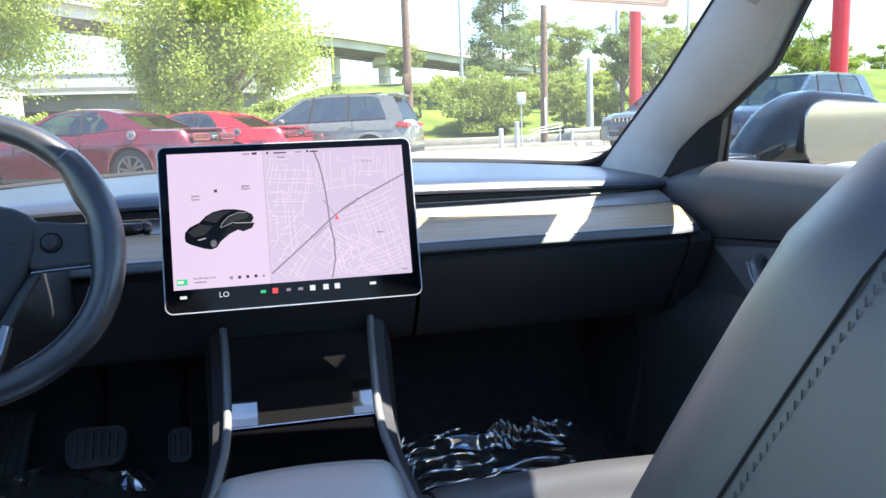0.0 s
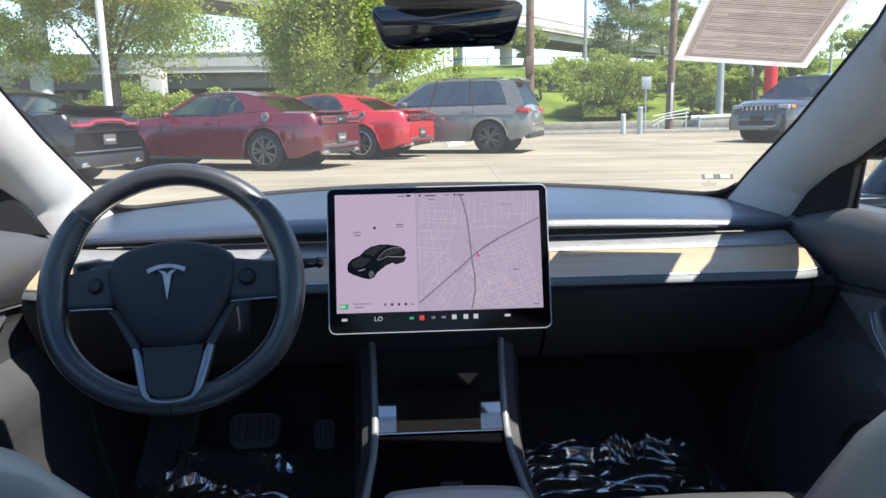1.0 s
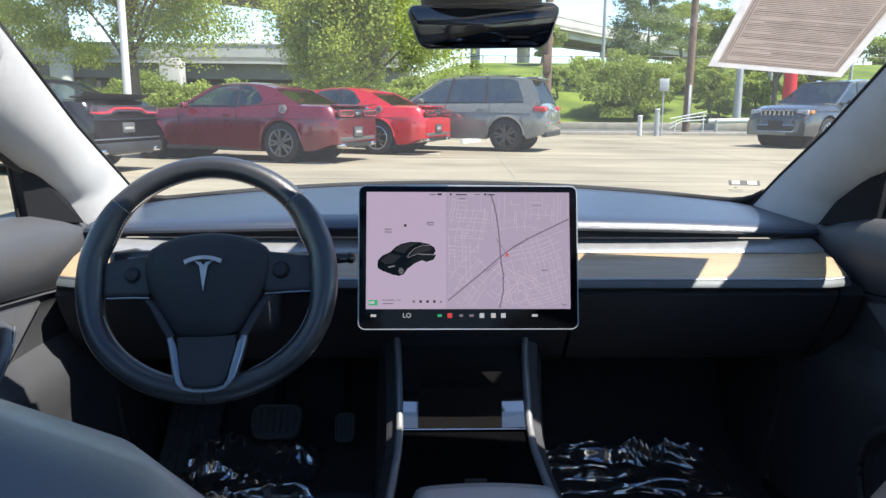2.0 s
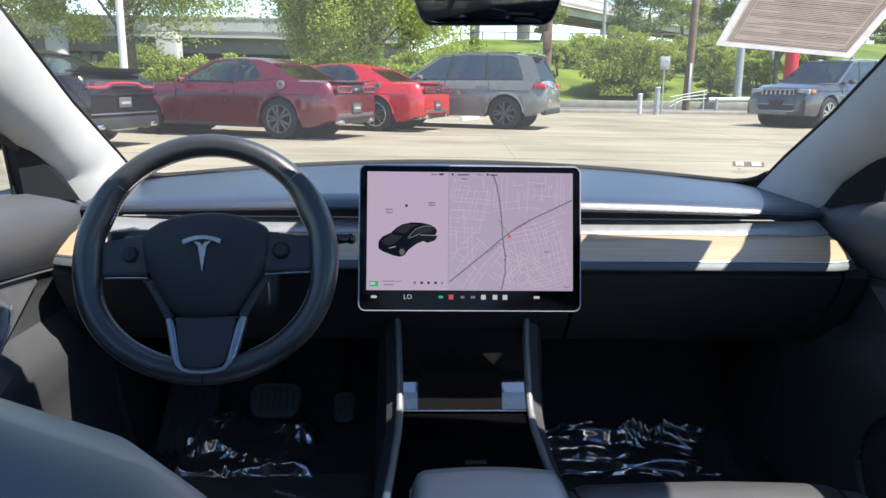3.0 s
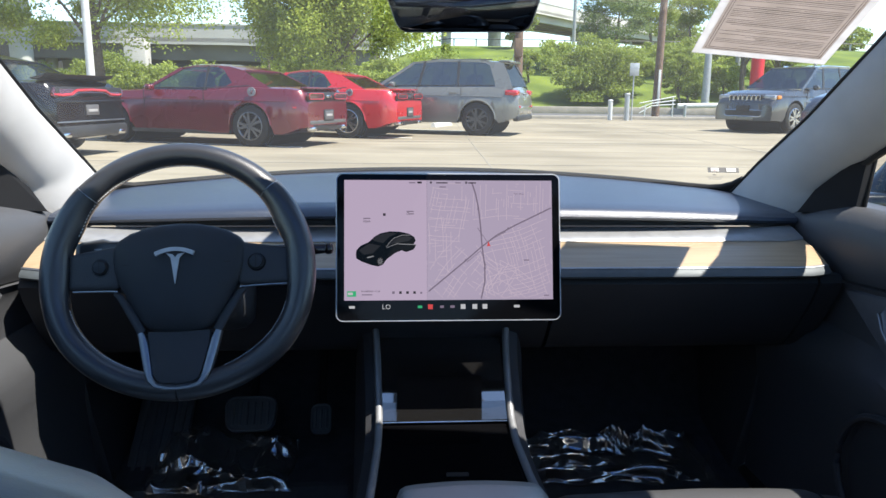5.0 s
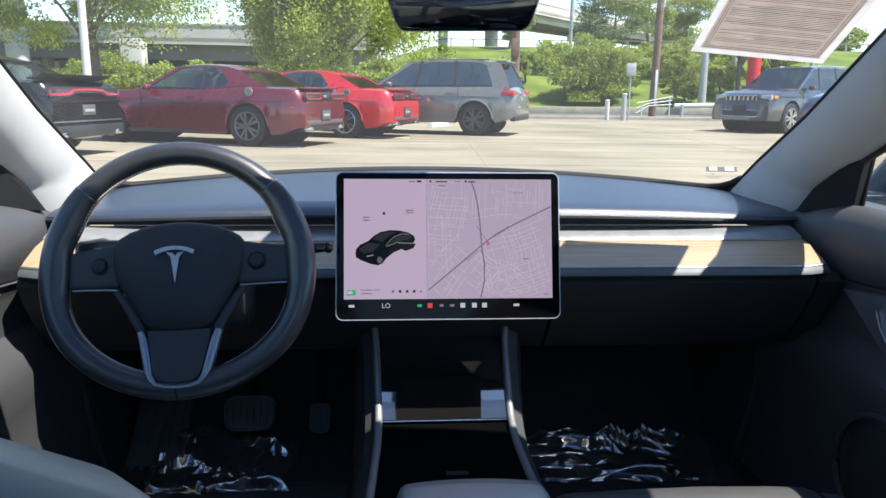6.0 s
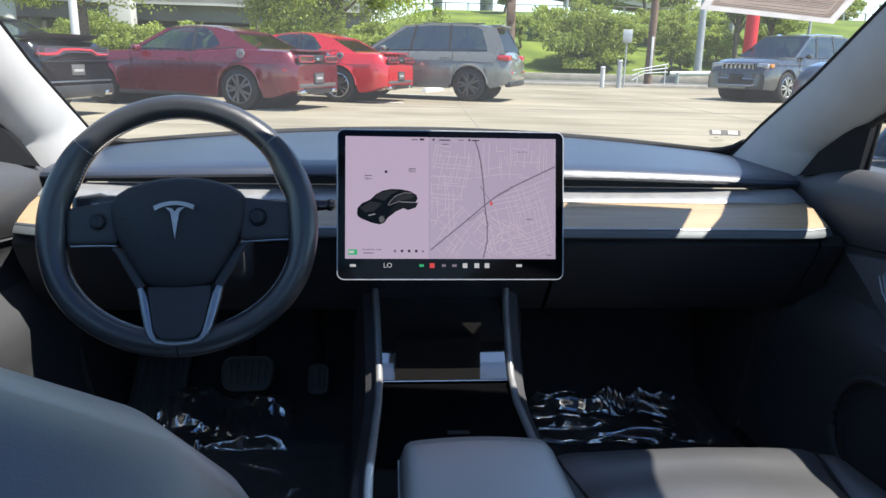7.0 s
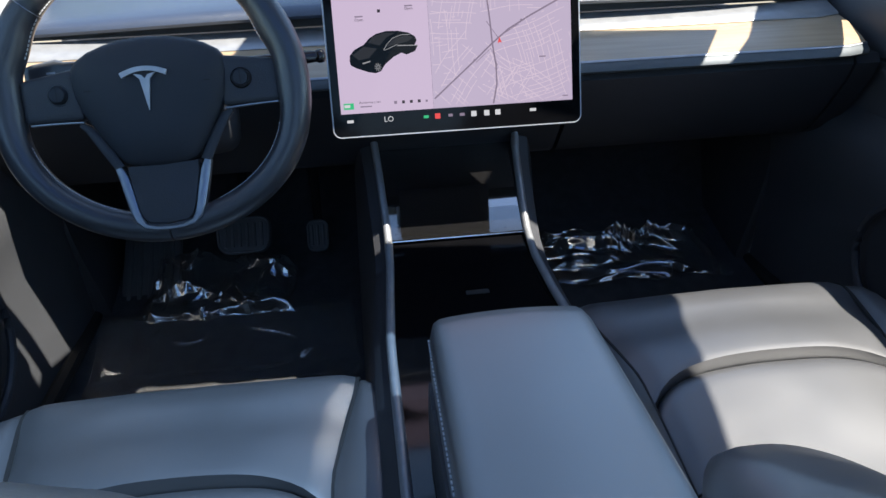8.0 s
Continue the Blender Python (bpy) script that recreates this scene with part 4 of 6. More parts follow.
        # the seam runs along the flank, a hand's width behind the rounded edge
        def flank(z, y):
            return lean(Vector((s * (shoulder(z) + 0.0003), y, z)))
        part("seam", tube([flank(z, -0.066) for z in steps(0.40, 0.872, 34)], 0.0005, 6), RUBBER, b, "dark seam")
        st = bmesh.new()
        for z in steps(0.42, 0.868, 150):
            box((0.0003, 0.0004, 0.0024), flank(z, -0.0705), 0, st)
        part("stitching", st, LEATHER, b, "", False)
    part("headrest", soft((0.25, 0.10, 0.26), 0.045, 10, lambda p: lean(Vector((p.x * (1 - 0.20 * (p.z / 0.13)), p.y - 0.05, p.z + 1.05)))), LEATHER, t, "black integrated headrest")
    part("seat_back_shell", soft((0.46, 0.03, 0.46), 0.012, 8, lambda p: lean(Vector((p.x * shoulder(p.z + 0.62) / 0.285, p.y - 0.112, p.z + 0.62)))), DARK, t, "dark seat back shell")
    return t


seat(-0.365, -0.193, -0.847, 0.0, "black synthetic leather driver seat, slid back")
seat(0.366, -0.083, -0.812, 0.0, "black synthetic leather passenger seat with sunlit cushion")


# ---- pedals and floor ----
def pedal_pad(w, h, n, turn, flare=0.0):
    """A moulded rubber pad: a rounded plate inside a raised rim, with upright ribs; parts plate, rim, rib."""
    out = rounded(w, h, min(w, h) * 0.30, 5)
    out = [(x * (1 + flare * y / h), y) for x, y in out]
    bm = bmesh.new()
    plate_rings = [[turn @ Vector((x * k, y * k, z)) for x, y in out] for k, z in ((0.98, -0.006), (1.0, -0.004), (1.0, 0.002), (0.96, 0.004))]
    loft(plate_rings, True, True, bm)
    rim = tube([turn @ Vector((x * 0.93, y * 0.93, 0.004)) for x, y in out], 0.0028, 6, True)
    bars = []
    for i in range(n):
        x = (i - (n - 1) / 2) * w * 0.80 / n
        bars.append(box((w * 0.32 / n, h * 0.66, 0.006), tuple(turn @ Vector((x, 0, 0.005))), 0.0015, None, turn))
    return bm, rim, bars


R = Matrix.Rotation(radians(52), 3, "X")
for nm, x, y, z, w, h, n, flare, lab in (("brake_pedal", -0.392, 0.430, 0.313, 0.112, 0.078, 6, 0.10, "ribbed black brake pedal"), ("accelerator_pedal", -0.240, 0.440, 0.293, 0.044, 0.068, 3, 0.0, "ribbed black accelerator pedal")):
    t = thing(nm, CAR @ pose(x, y, z), lab + " in the driver footwell", "pedal")
    plate_bm, rim_ring, bars = pedal_pad(w, h, n, R, flare)
    part("pad", plate_bm, PEDAL, t)
    part("pad_rim", rim_ring, PEDAL, t)
    for b in bars:
        part("rib", b, PEDAL, t, "", False)
    part("arm", box((0.018, 0.02, 0.24), (0, 0.090, 0.10), 0.004, None, Matrix.Rotation(radians(-25), 3, "X")), SAIL, t)
foot = thing("footrest", CAR @ pose(-0.592, 0.445, 0.262), "ribbed dark rubber footrest beside the pedals", "footrest")
R2 = Matrix.Rotation(radians(38), 3, "X")
part("plate", box((0.118, 0.30, 0.02), (0, 0, -0.006), 0.006, None, R2), PEDAL, foot)
for q in (-0.042, -0.021, 0.0, 0.021, 0.042):
    part("rib", box((0.009, 0.29, 0.007), tuple(R2 @ Vector((q, 0, 0.007))), 0.002, None, R2), PEDAL, foot, "", False)

FILM = pane_mat("clear_plastic_film", (0.85, 0.86, 0.87), 0.42)
fn = FILM.node_tree
fn.nodes["Glossy BSDF"].inputs["Roughness"].default_value = 0.05
fd, fm = fn.nodes.new("ShaderNodeBsdfDiffuse"), fn.nodes.new("ShaderNodeMixShader")
fd.inputs["Color"].default_value, fm.inputs[0].default_value = (0.8, 0.8, 0.8, 1), 0.05
fn.links.new(fn.nodes["Mix Shader"].outputs[0], fm.inputs[1]), fn.links.new(fd.outputs[0], fm.inputs[2])
fn.links.new(fm.outputs[0], fn.nodes["Material Output"].inputs["Surface"])


FLAT_FILM = pane_mat("flat_plastic_film", (0.80, 0.81, 0.82), 0.20)
ff = FLAT_FILM.node_tree
ff.nodes["Glossy BSDF"].inputs["Roughness"].default_value = 0.10
fd, fm = ff.nodes.new("ShaderNodeBsdfDiffuse"), ff.nodes.new("ShaderNodeMixShader")
fd.inputs["Color"].default_value, fm.inputs[0].default_value = (0.8, 0.8, 0.8, 1), 0.075
ff.links.new(ff.nodes["Mix Shader"].outputs[0], fm.inputs[1]), ff.links.new(fd.outputs[0], fm.inputs[2])
ff.links.new(fm.outputs[0], ff.nodes["Material Output"].inputs["Surface"])


def fold(u):
    """A sheet pushed together: rounded crests with one steep flank."""
    return 0.5 + 0.5 * math.sin(math.tau * (u + 0.11 * math.sin(math.tau * u)))


def film(x0, x1, y0, y1, height, seed, style):
    """A thin sheet with long flowing folds, calm stretches between them and an uneven rim."""
    nx, ny = 190, 120
    rows = []
    for j in range(ny):
        row = []
        for i in range(nx):
            u, w = i / (nx - 1), j / (ny - 1)
            x, y = lin(x0, x1, u), lin(y0, y1, w)
            big = noise.noise(Vector((x * 5, y * 7, seed)))
            mid = noise.noise(Vector((x * 14, y * 18, seed + 5)))
            if style == "flowing":
                bow = 0.050 * math.sin(9.0 * (x - x0) + 0.2) + 0.018 * big
                calm = smooth01(0.85 + 1.1 * noise.noise(Vector((x * 6.5, y * 10, seed + 9))) - 0.9 * smooth01((u - 0.68) / 0.25))
                h = 0.026 * calm * fold((y - bow) / 0.037 + 0.6 * mid) ** 1.2
                pleat = math.exp(-((u - 0.58) / 0.13) ** 2 - ((w - 0.92) / 0.26) ** 2)
                h += 0.012 * pleat * fold((x + 0.010 * math.sin(y * 70)) / 0.019 + 0.5 * mid)
                h += 0.012 * math.exp(-((u - 0.93 - 0.02 * math.sin(w * 5)) / 0.012) ** 2)
                h += 0.004 * (1 + big)
            elif style == "heaped":
                ridge = (1 - abs(noise.noise(Vector((x * 9 + 0.6 * big, y * 8, seed + 2))))) ** 5
                cross = (1 - abs(noise.noise(Vector((x * 5 - y * 9, y * 5 + x * 6, seed + 3))))) ** 7
                peak = math.exp(-((u - 0.26) / 0.20) ** 2 - ((w - 0.80) / 0.42) ** 2) + 0.55 * math.exp(-((u - 0.80) / 0.16) ** 2 - ((w - 0.75) / 0.34) ** 2)
                fine = (1 - abs(noise.noise(Vector((x * 22, y * 20, seed + 8))))) ** 6
                h = 0.034 * peak + (0.012 + 0.012 * peak) * ridge + 0.014 * cross + 0.006 * fine + 0.008 * (1 + mid)
            else:
                crease = (1 - abs(noise.noise(Vector((x * 4 + y * 2, y * 9 - x * 2, seed + 4))))) ** 14
                fine = (1 - abs(noise.noise(Vector((x * 11, y * 16, seed + 6))))) ** 10
                h = 0.0040 * (1 + big) + 0.004 * crease + 0.003 * fine * smooth01(0.4 + 2 * mid) + 0.0016 * mid
            rim = smooth01(min(u, 1 - u, w, 1 - w) / 0.06)
            ex = 0.020 * noise.noise(Vector((y * 14, seed, 4))) * (1 - rim)
            ey = 0.022 * noise.noise(Vector((x * 14, seed, 2))) * (1 - rim) * (1 - w)
            row.append((x + ex, y + ey, height(x, y) + 0.004 + h * (0.25 + 0.75 * rim)))
        rows.append(row)
    return loft(rows, False, False)


def toe(x, y):
    return 0.207 - 0.046 * min(1.0, max(0.0, (0.28 - y) / 0.11)) + 0.045 * smooth01((y - 0.30) / 0.22) + 0.9 * max(0.0, y - 0.52)


for x0, x1, y0, y1, sd, style, lab in ((0.19, 0.625, 0.275, 0.435, 3, "flowing", "crumpled clear plastic mat cover in the passenger footwell"), (-0.585, -0.29, 0.275, 0.44, 11, "heaped", "heaped clear plastic mat cover near the pedals"), (-0.67, -0.15, -0.10, 0.31, 23, "flat", "flat clear plastic film over the driver mat")):
    ob = part("plastic_film", film(x0, x1, y0, y1, toe, sd, style), FLAT_FILM if style == "flat" else FILM)
    ob.matrix_world = CAR
    tagged(ob, lab, "plastic film", "plastic mat covers")
for x0, x1, lab in ((-0.66, -0.16, "black carpet driver floor mat"), (0.17, 0.64, "black carpet passenger floor mat")):
    ob = part("floor_mat", loft([[(x0, y, toe(x0, y) - 0.004), (x1, y, toe(x1, y) - 0.004), (x1, y, toe(x1, y) - 0.012), (x0, y, toe(x0, y) - 0.012)] for y in steps(-0.15, 0.56, 16)]), MAT)
    ob.matrix_world = CAR
    tagged(ob, lab, "floor mat")

# ---- mirrors, notice, sticker ----
mir = thing("rear_view_mirror", CAR @ pose(0.031, 0.10, 1.138, 0, 0, 0), "black frameless rear-view mirror at the windshield", "mirror")
o = [(x * (1 + 0.10 * (y / 0.034)), y) for x, y in rounded(0.232, 0.068, 0.016, 6)]
TILTM = pose(0, 0, 0, 97, 0, -14)


def tm(p):
    return tuple(TILTM @ Vector(p))


part("housing", loft([[tm((x * k, y * k, z)) for x, y in o] for k, z in ((0.55, -0.045), (0.85, -0.030), (0.98, -0.012), (1, 0.0))]), DARK, mir, "black plastic mirror housing")
part("mirror_glass", loft([[tm((x * k, y * k, z)) for x, y in o] for k, z in ((0.985, 0.0005), (0.985, 0.003), (0.97, 0.0038))]), MIRROR_DIM, mir, "dark reflecting mirror glass")
part("mirror_edge", tube([tm((x * 0.992, y * 0.992, 0.0012)) for x, y in o], 0.0012, 6, True), SATIN, mir, "thin bright edge of the mirror")
part("stem", tube([(0, 0.04, 0.0), (0, 0.07, 0.05), (0, 0.03, 0.08)], 0.014, 10), DARK, mir)
part("camera_cover", soft((0.20, 0.30, 0.03), 0.012, 10, lambda p: Vector((p.x * (1 + 0.30 * smooth01((0.10 - p.y) / 0.25)), p.y - 0.085, p.z + 0.085 - 0.22 * (p.y + 0.05)))), DARK, mir, "black plastic camera cover")

# notice taped to the glass, its print seen from behind
NOTE = mat("white_paper", (0.66, 0.65, 0.64), 0.8, 0, (0.58, 0.57, 0.56), 40)
PRINT = mat("notice_print_area", (0.50, 0.455, 0.425), 0.8, 0, (0.45, 0.41, 0.38), 30)
for m in (NOTE, PRINT):            # thin paper lets some daylight through
    nt = m.node_tree
    tr, mx = nt.nodes.new("ShaderNodeBsdfTranslucent"), nt.nodes.new("ShaderNodeMixShader")
    nt.links.new(nt.nodes["Color Ramp"].outputs["Color"], tr.inputs["Color"])
    mx.inputs[0].default_value = 0.88
    nt.links.new(nt.nodes["Principled BSDF"].outputs[0], mx.inputs[1]), nt.links.new(tr.outputs[0], mx.inputs[2])
    nt.links.new(mx.outputs[0], nt.nodes["Material Output"].inputs["Surface"])
INKP = mat("printed_ink", (0.22, 0.20, 0.20), 0.8)
e1, e2 = Vector((0.405, 0.102, 1.079)), Vector((0.614, 0.073, 1.064))
up = Vector((0.0, -0.120, 0.076)).normalized()
rightv = (e2 - e1).normalized()
nrm = rightv.cross(up).normalized()
nm = Matrix((rightv, up, nrm)).transposed().to_4x4()
nm.translation = e1
notice = thing("paper_notice", CAR @ nm, "printed paper dealer notice taped to the windshield, seen from behind", "notice")
rimb = bmesh.new()
for w, h, x, y in ((0.215, 0.0125, 0.1075, 0.00625), (0.215, 0.0125, 0.1075, 0.26375), (0.0125, 0.245, 0.00625, 0.135), (0.0125, 0.245, 0.20875, 0.135)):
    box((w, h, 0.0006), (x, y, 0), 0, rimb)
part("sheet", rimb, NOTE, notice, "white paper margin", False)
field = part("print_field", box((0.190, 0.245, 0.0006), (0.1075, 0.135, 0)), PRINT, notice, "grey printed field", False)
rn = random.Random(8)
y = 0.027
while y < 0.192:
    if rn.random() < 0.92:
        bold = rn.random() < 0.16
        a, b = 0.026, 0.191 - (0.06 * rn.random() if rn.random() < 0.4 else 0)
        cut = a + (b - a) * (0.18 + 0.25 * rn.random()) if rn.random() < 0.35 else b
        for a2, b2 in ((a, cut), (cut + 0.004, b)):
            if b2 - a2 > 0.01:
                part("text_line", box((b2 - a2, 0.0011 if bold else 0.0006, 0.0002), (0.2150 - (a2 + b2) / 2, y, 0.0011)), INKP, notice, "", False)
    y += 0.0039
for g in (0.0, 0.0038):
    for yy in (0.0165 + g, 0.2535 - g):
        part("border", box((0.182 - 2 * g, 0.0008, 0.0002), (0.1075, yy, 0.0011)), INKP, notice, "", False)
    for xx in (0.0165 + g, 0.1985 - g):
        part("border", box((0.0008, 0.237 - 2 * g, 0.0002), (xx, 0.135, 0.0011)), INKP, notice, "", False)
for txt, x, y, s in (("DEALER WARRANTY", 0.118, 0.205, 0.0105), ("AS IS - NO DEALER WARRANTY", 0.118, 0.223, 0.0095)):
    bm = lettering(txt, s, 0.0001)
    for v in bm.verts:
        v.co.x = -v.co.x
        v.co += Vector((x, y, 0.0012))
    part("heading", bm, INKP, notice, "mirrored printed heading", False)

PALE, BLACKP = mat("sticker_clear", (0.42, 0.41, 0.38), 0.6), mat("sticker_black", (0.02, 0.02, 0.02), 0.6)
st = thing("windshield_sticker", CAR @ pose(0.637, 0.452, 0.852, 52, 0, -8), "small black and clear inspection sticker on the windshield", "sticker")
STICK_RED = mat("sticker_red_print", (0.45, 0.16, 0.14), 0.6)
part("backing", box((0.066, 0.0125, 0.0004), (0, 0, 0)), BLACKP, st, "black printed backing", False)
part("pale_block", box((0.017, 0.0095, 0.0004), (-0.0180, 0.0005, 0.0006)), PALE, st, "", False)
part("pale_block", box((0.020, 0.0095, 0.0004), (0.0165, 0.0005, 0.0006)), PALE, st, "", False)
part("red_mark", box((0.008, 0.0012, 0.0003), (-0.0175, 0.0010, 0.0010), 0, None, Matrix.Rotation(0.5, 3, "Z")), STICK_RED, st, "", False)
part("red_mark", box((0.007, 0.0010, 0.0003), (-0.0180, -0.0020, 0.0010)), STICK_RED, st, "", False)
part("print_bar", box((0.007, 0.0018, 0.0003), (-0.020, -0.0125, 0)), BLACKP, st, "", False)
for k in range(3):
    part("print_bar", box((0.034 - 0.004 * k, 0.0005, 0.0003), (-0.020, -0.0175 - 0.0028 * k, 0)), BLACKP, st, "", False)

MIRROR_DOOR = mat("door_mirror_glass", (0.34, 0.35, 0.36), 0.02, 1.0, (0.34, 0.35, 0.36), 1)
door_mirror = thing("door_mirror", CAR @ pose(1.035, 0.245, 0.860), "black door mirror with chrome base outside the window", "door mirror")
BLACKPAINT = mat("black_car_paint", (0.008, 0.008, 0.010), 0.12, 0, None, 1.5, 0, 1, 0, 0.45)


def mirror_shell(p):
    k = p.x / 0.14
    return Vector((p.x + 0.028 + 0.95 * p.z * (1 - smooth01(k * 0.5 + 0.5)), p.y + 0.07 - 0.03 * k, p.z * (1 - 0.18 * k) + 0.004))


part("housing", soft((0.245, 0.16, 0.146), 0.058, 14, mirror_shell), BLACKPAINT, door_mirror, "glossy black mirror shell")
gl = [(x, z) for x, z in rounded(0.185, 0.112, 0.03, 6)]
part("mirror_glass", loft([[(x + 0.040, -0.034 - 0.03 * (x / 0.14), z * (1 - 0.18 * x / 0.14)) for x, z in gl], [(x * 0.985 + 0.040, -0.038 - 0.03 * (x / 0.14), z * 0.97 * (1 - 0.18 * x / 0.14)) for x, z in gl]]), MIRROR_DOOR, door_mirror, "mirror glass")
part("chrome_base", soft((0.30, 0.10, 0.022), 0.009, 6, lambda p: p + Vector((-0.02, 0.05, -0.082))), CHROME, door_mirror, "chrome mirror base")
part("mount_arm", soft((0.14, 0.06, 0.05), 0.02, 5, lambda p: p + Vector((-0.17, 0.06, -0.06))), BLACKPAINT, door_mirror)


def out(ob):
    ob.matrix_world = EXT @ ob.matrix_world
    return ob


# ---- the lot, the verge, the far bank ----
def hill(x, y):
    up = smooth01((y - 36) / 32) * 5.1 * smooth01((x + 13) / 14)
    return up - 0.9 * smooth01((y - 33) / 6) * (1 - smooth01((y - 40) / 14)) * 0.4


CONCRETE = mat("lot_concrete", (0.285, 0.248, 0.182), 0.9, 0, (0.175, 0.150, 0.108), 0.35, 0.5, 30, 0, 0.25)
nt = CONCRETE.node_tree
n3 = nt.nodes.new("ShaderNodeTexNoise")
n3.inputs["Scale"].default_value, n3.inputs["Detail"].default_value = 3.2, 12
mixc = nt.nodes.new("ShaderNodeMix")
mixc.data_type, mixc.blend_type = "RGBA", "MULTIPLY"
mixc.inputs[0].default_value = 0.55
nt.links.new(nt.nodes["Color Ramp"].outputs["Color"], mixc.inputs[6])
r3 = nt.nodes.new("ShaderNodeValToRGB")
r3.color_ramp.elements[0].position, r3.color_ramp.elements[1].position = 0.3, 0.6
r3.color_ramp.elements[0].color, r3.color_ramp.elements[1].color = (0.62, 0.60, 0.57, 1), (1, 1, 1, 1)
mp3 = nt.nodes.new("ShaderNodeMapping")          # streaks dragged along the driving lane
mp3.inputs["Scale"].default_value, mp3.inputs["Rotation"].default_value = (0.10, 0.75, 1), (0, 0, 0.12)
nt.links.new(nt.nodes["Texture Coordinate"].outputs["Object"], mp3.inputs["Vector"])
nt.links.new(mp3.outputs["Vector"], n3.inputs["Vector"])
nt.links.new(n3.outputs["Fac"], r3.inputs["Fac"])
nt.links.new(r3.outputs["Color"], mixc.inputs[7])
nt.links.new(mixc.outputs[2], nt.nodes["Principled BSDF"].inputs["Base Color"])
GRASS = mat("grass", (0.135, 0.175, 0.026), 0.9, 0, (0.060, 0.092, 0.014), 0.45, 1.0, 14, 0, 0.2)
ASPHALT = mat("road_asphalt", (0.11, 0.105, 0.10), 0.9, 0, (0.08, 0.08, 0.08), 0.6, 0.5, 60)
KERB = mat("kerb_concrete", (0.30, 0.27, 0.22), 0.9, 0, (0.21, 0.19, 0.155), 2, 0.5, 40)
bridge_c = mat("bridge_concrete", (0.52, 0.50, 0.46), 0.85, 0, (0.38, 0.36, 0.33), 0.25, 0.3, 8)
bm = bmesh.new()
xs, ys = [-2500, -600, -150] + steps(-80, 110, 60) + [200, 600, 2500], [29.4] + steps(30.5, 110, 50) + [200, 600, 3000]
grid = [[bm.verts.new((x, y, hill(x, y) - 0.02)) for x in xs] for y in ys]
for a, b in zip(grid, grid[1:]):
    for i in range(len(xs) - 1):
        bm.faces.new((a[i], a[i + 1], b[i + 1], b[i]))
tagged(out(part("ground", bm, GRASS)), "green grass bank rising behind the lot", "grass", "", "structure")
lot = bmesh.new()
lx, ly = steps(-60, 60, 9), [-2500, -60, -5] + steps(0, 29.2, 7)
g2 = [[lot.verts.new((x * (40 if abs(x) > 59 else 1), y, 0)) for x in lx] for y in ly]
for a, b in zip(g2, g2[1:]):
    for i in range(len(lx) - 1):
        lot.faces.new((a[i], a[i + 1], b[i + 1], b[i]))
tagged(out(part("pavement", lot, CONCRETE)), "pale stained concrete parking lot", "parking lot", "", "structure")
tagged(out(part("kerb", box((120, 0.22, 0.20), (0, 29.3, 0.03), 0.03), KERB)), "worn concrete kerb along the lot", "kerb", "", "structure")
tagged(out(part("road", box((240, 5.5, 0.06), (0, 33.2, 0.005)), ASPHALT)), "grey side road behind the kerb", "road", "", "structure")
LINE = mat("worn_white_paint", (0.62, 0.61, 0.57), 0.8, 0, (0.50, 0.48, 0.43), 4)
JOINT = mat("joint_tar", (0.215, 0.195, 0.165), 0.9)
HEAD = Vector((-0.949, 0.316, 0))
SIDE = Vector((0.316, 0.949, 0))
for k in range(3):
    c = Vector((-2.9, 13.9, 0)) + SIDE * (k * 3.05 - 1.45) + Vector((0.9 * k, 0.2 * k, 0))
    bm = box((5.2, 0.11, 0.006), (0, 0, 0.003))
    ob = part("bay_line", bm, LINE)
    ob.matrix_world = EXT @ Matrix.Translation(c + HEAD * 1.5) @ Matrix.Rotation(math.atan2(HEAD.y, HEAD.x), 4, "Z")
    tagged(ob, "worn white painted parking bay line", "bay line", "parking bay lines", "structure")
for k in range(6):
    ob = out(part("lot_joint", box((90, 0.014, 0.004), (0, 4.5 + 4.8 * k, 0.002)), JOINT))
    tagged(ob, "dark filled joint in the concrete lot", "joint", "lot joints", "structure")
for k in range(9):
    ob = out(part("lot_joint", box((0.014, 36, 0.0035), (-20 + 5.2 * k, 11, 0.0018)), JOINT))
    tagged(ob, "dark filled joint in the concrete lot", "joint", "lot joints", "structure")


# ---- cars ----
CARGLASS = pane_mat("tinted_car_glass", (0.48, 0.56, 0.56), 0.15)
PRIVACY = pane_mat("privacy_car_glass", (0.28, 0.31, 0.32), 0.18)
CABIN = mat("car_cabin_plastic", (0.018, 0.018, 0.02), 0.7)
TRIMB = mat("black_body_trim", (0.02, 0.02, 0.021), 0.5)
LAMP_R = mat("red_lamp_lens", (0.50, 0.02, 0.03), 0.12, 0, (0.40, 0.015, 0.02), 5, 0, 1, 0.6)
LAMP_D = mat("smoked_lamp_lens", (0.07, 0.012, 0.015), 0.12, 0, (0.05, 0.01, 0.012), 5, 0, 1, 0.6)
LAMP_W = mat("clear_lamp_lens", (0.38, 0.38, 0.39), 0.1, 0.3, None, 5, 0, 1, 0.6)
LAMP_A = mat("amber_lamp_lens", (0.65, 0.22, 0.03), 0.15, 0, None, 5)
RIM_S = mat("silver_alloy", (0.55, 0.55, 0.57), 0.25, 1.0)
RIM_M = mat("smoked_alloy", (0.21, 0.21, 0.215), 0.30, 0.7)
RIM_D = mat("dark_alloy", (0.10, 0.10, 0.105), 0.3, 0.8)
PLATE = mat("number_plate", (0.09, 0.085, 0.085), 0.5)
WHITEB = mat("plate_lettering_bar", (0.32, 0.30, 0.29), 0.5)
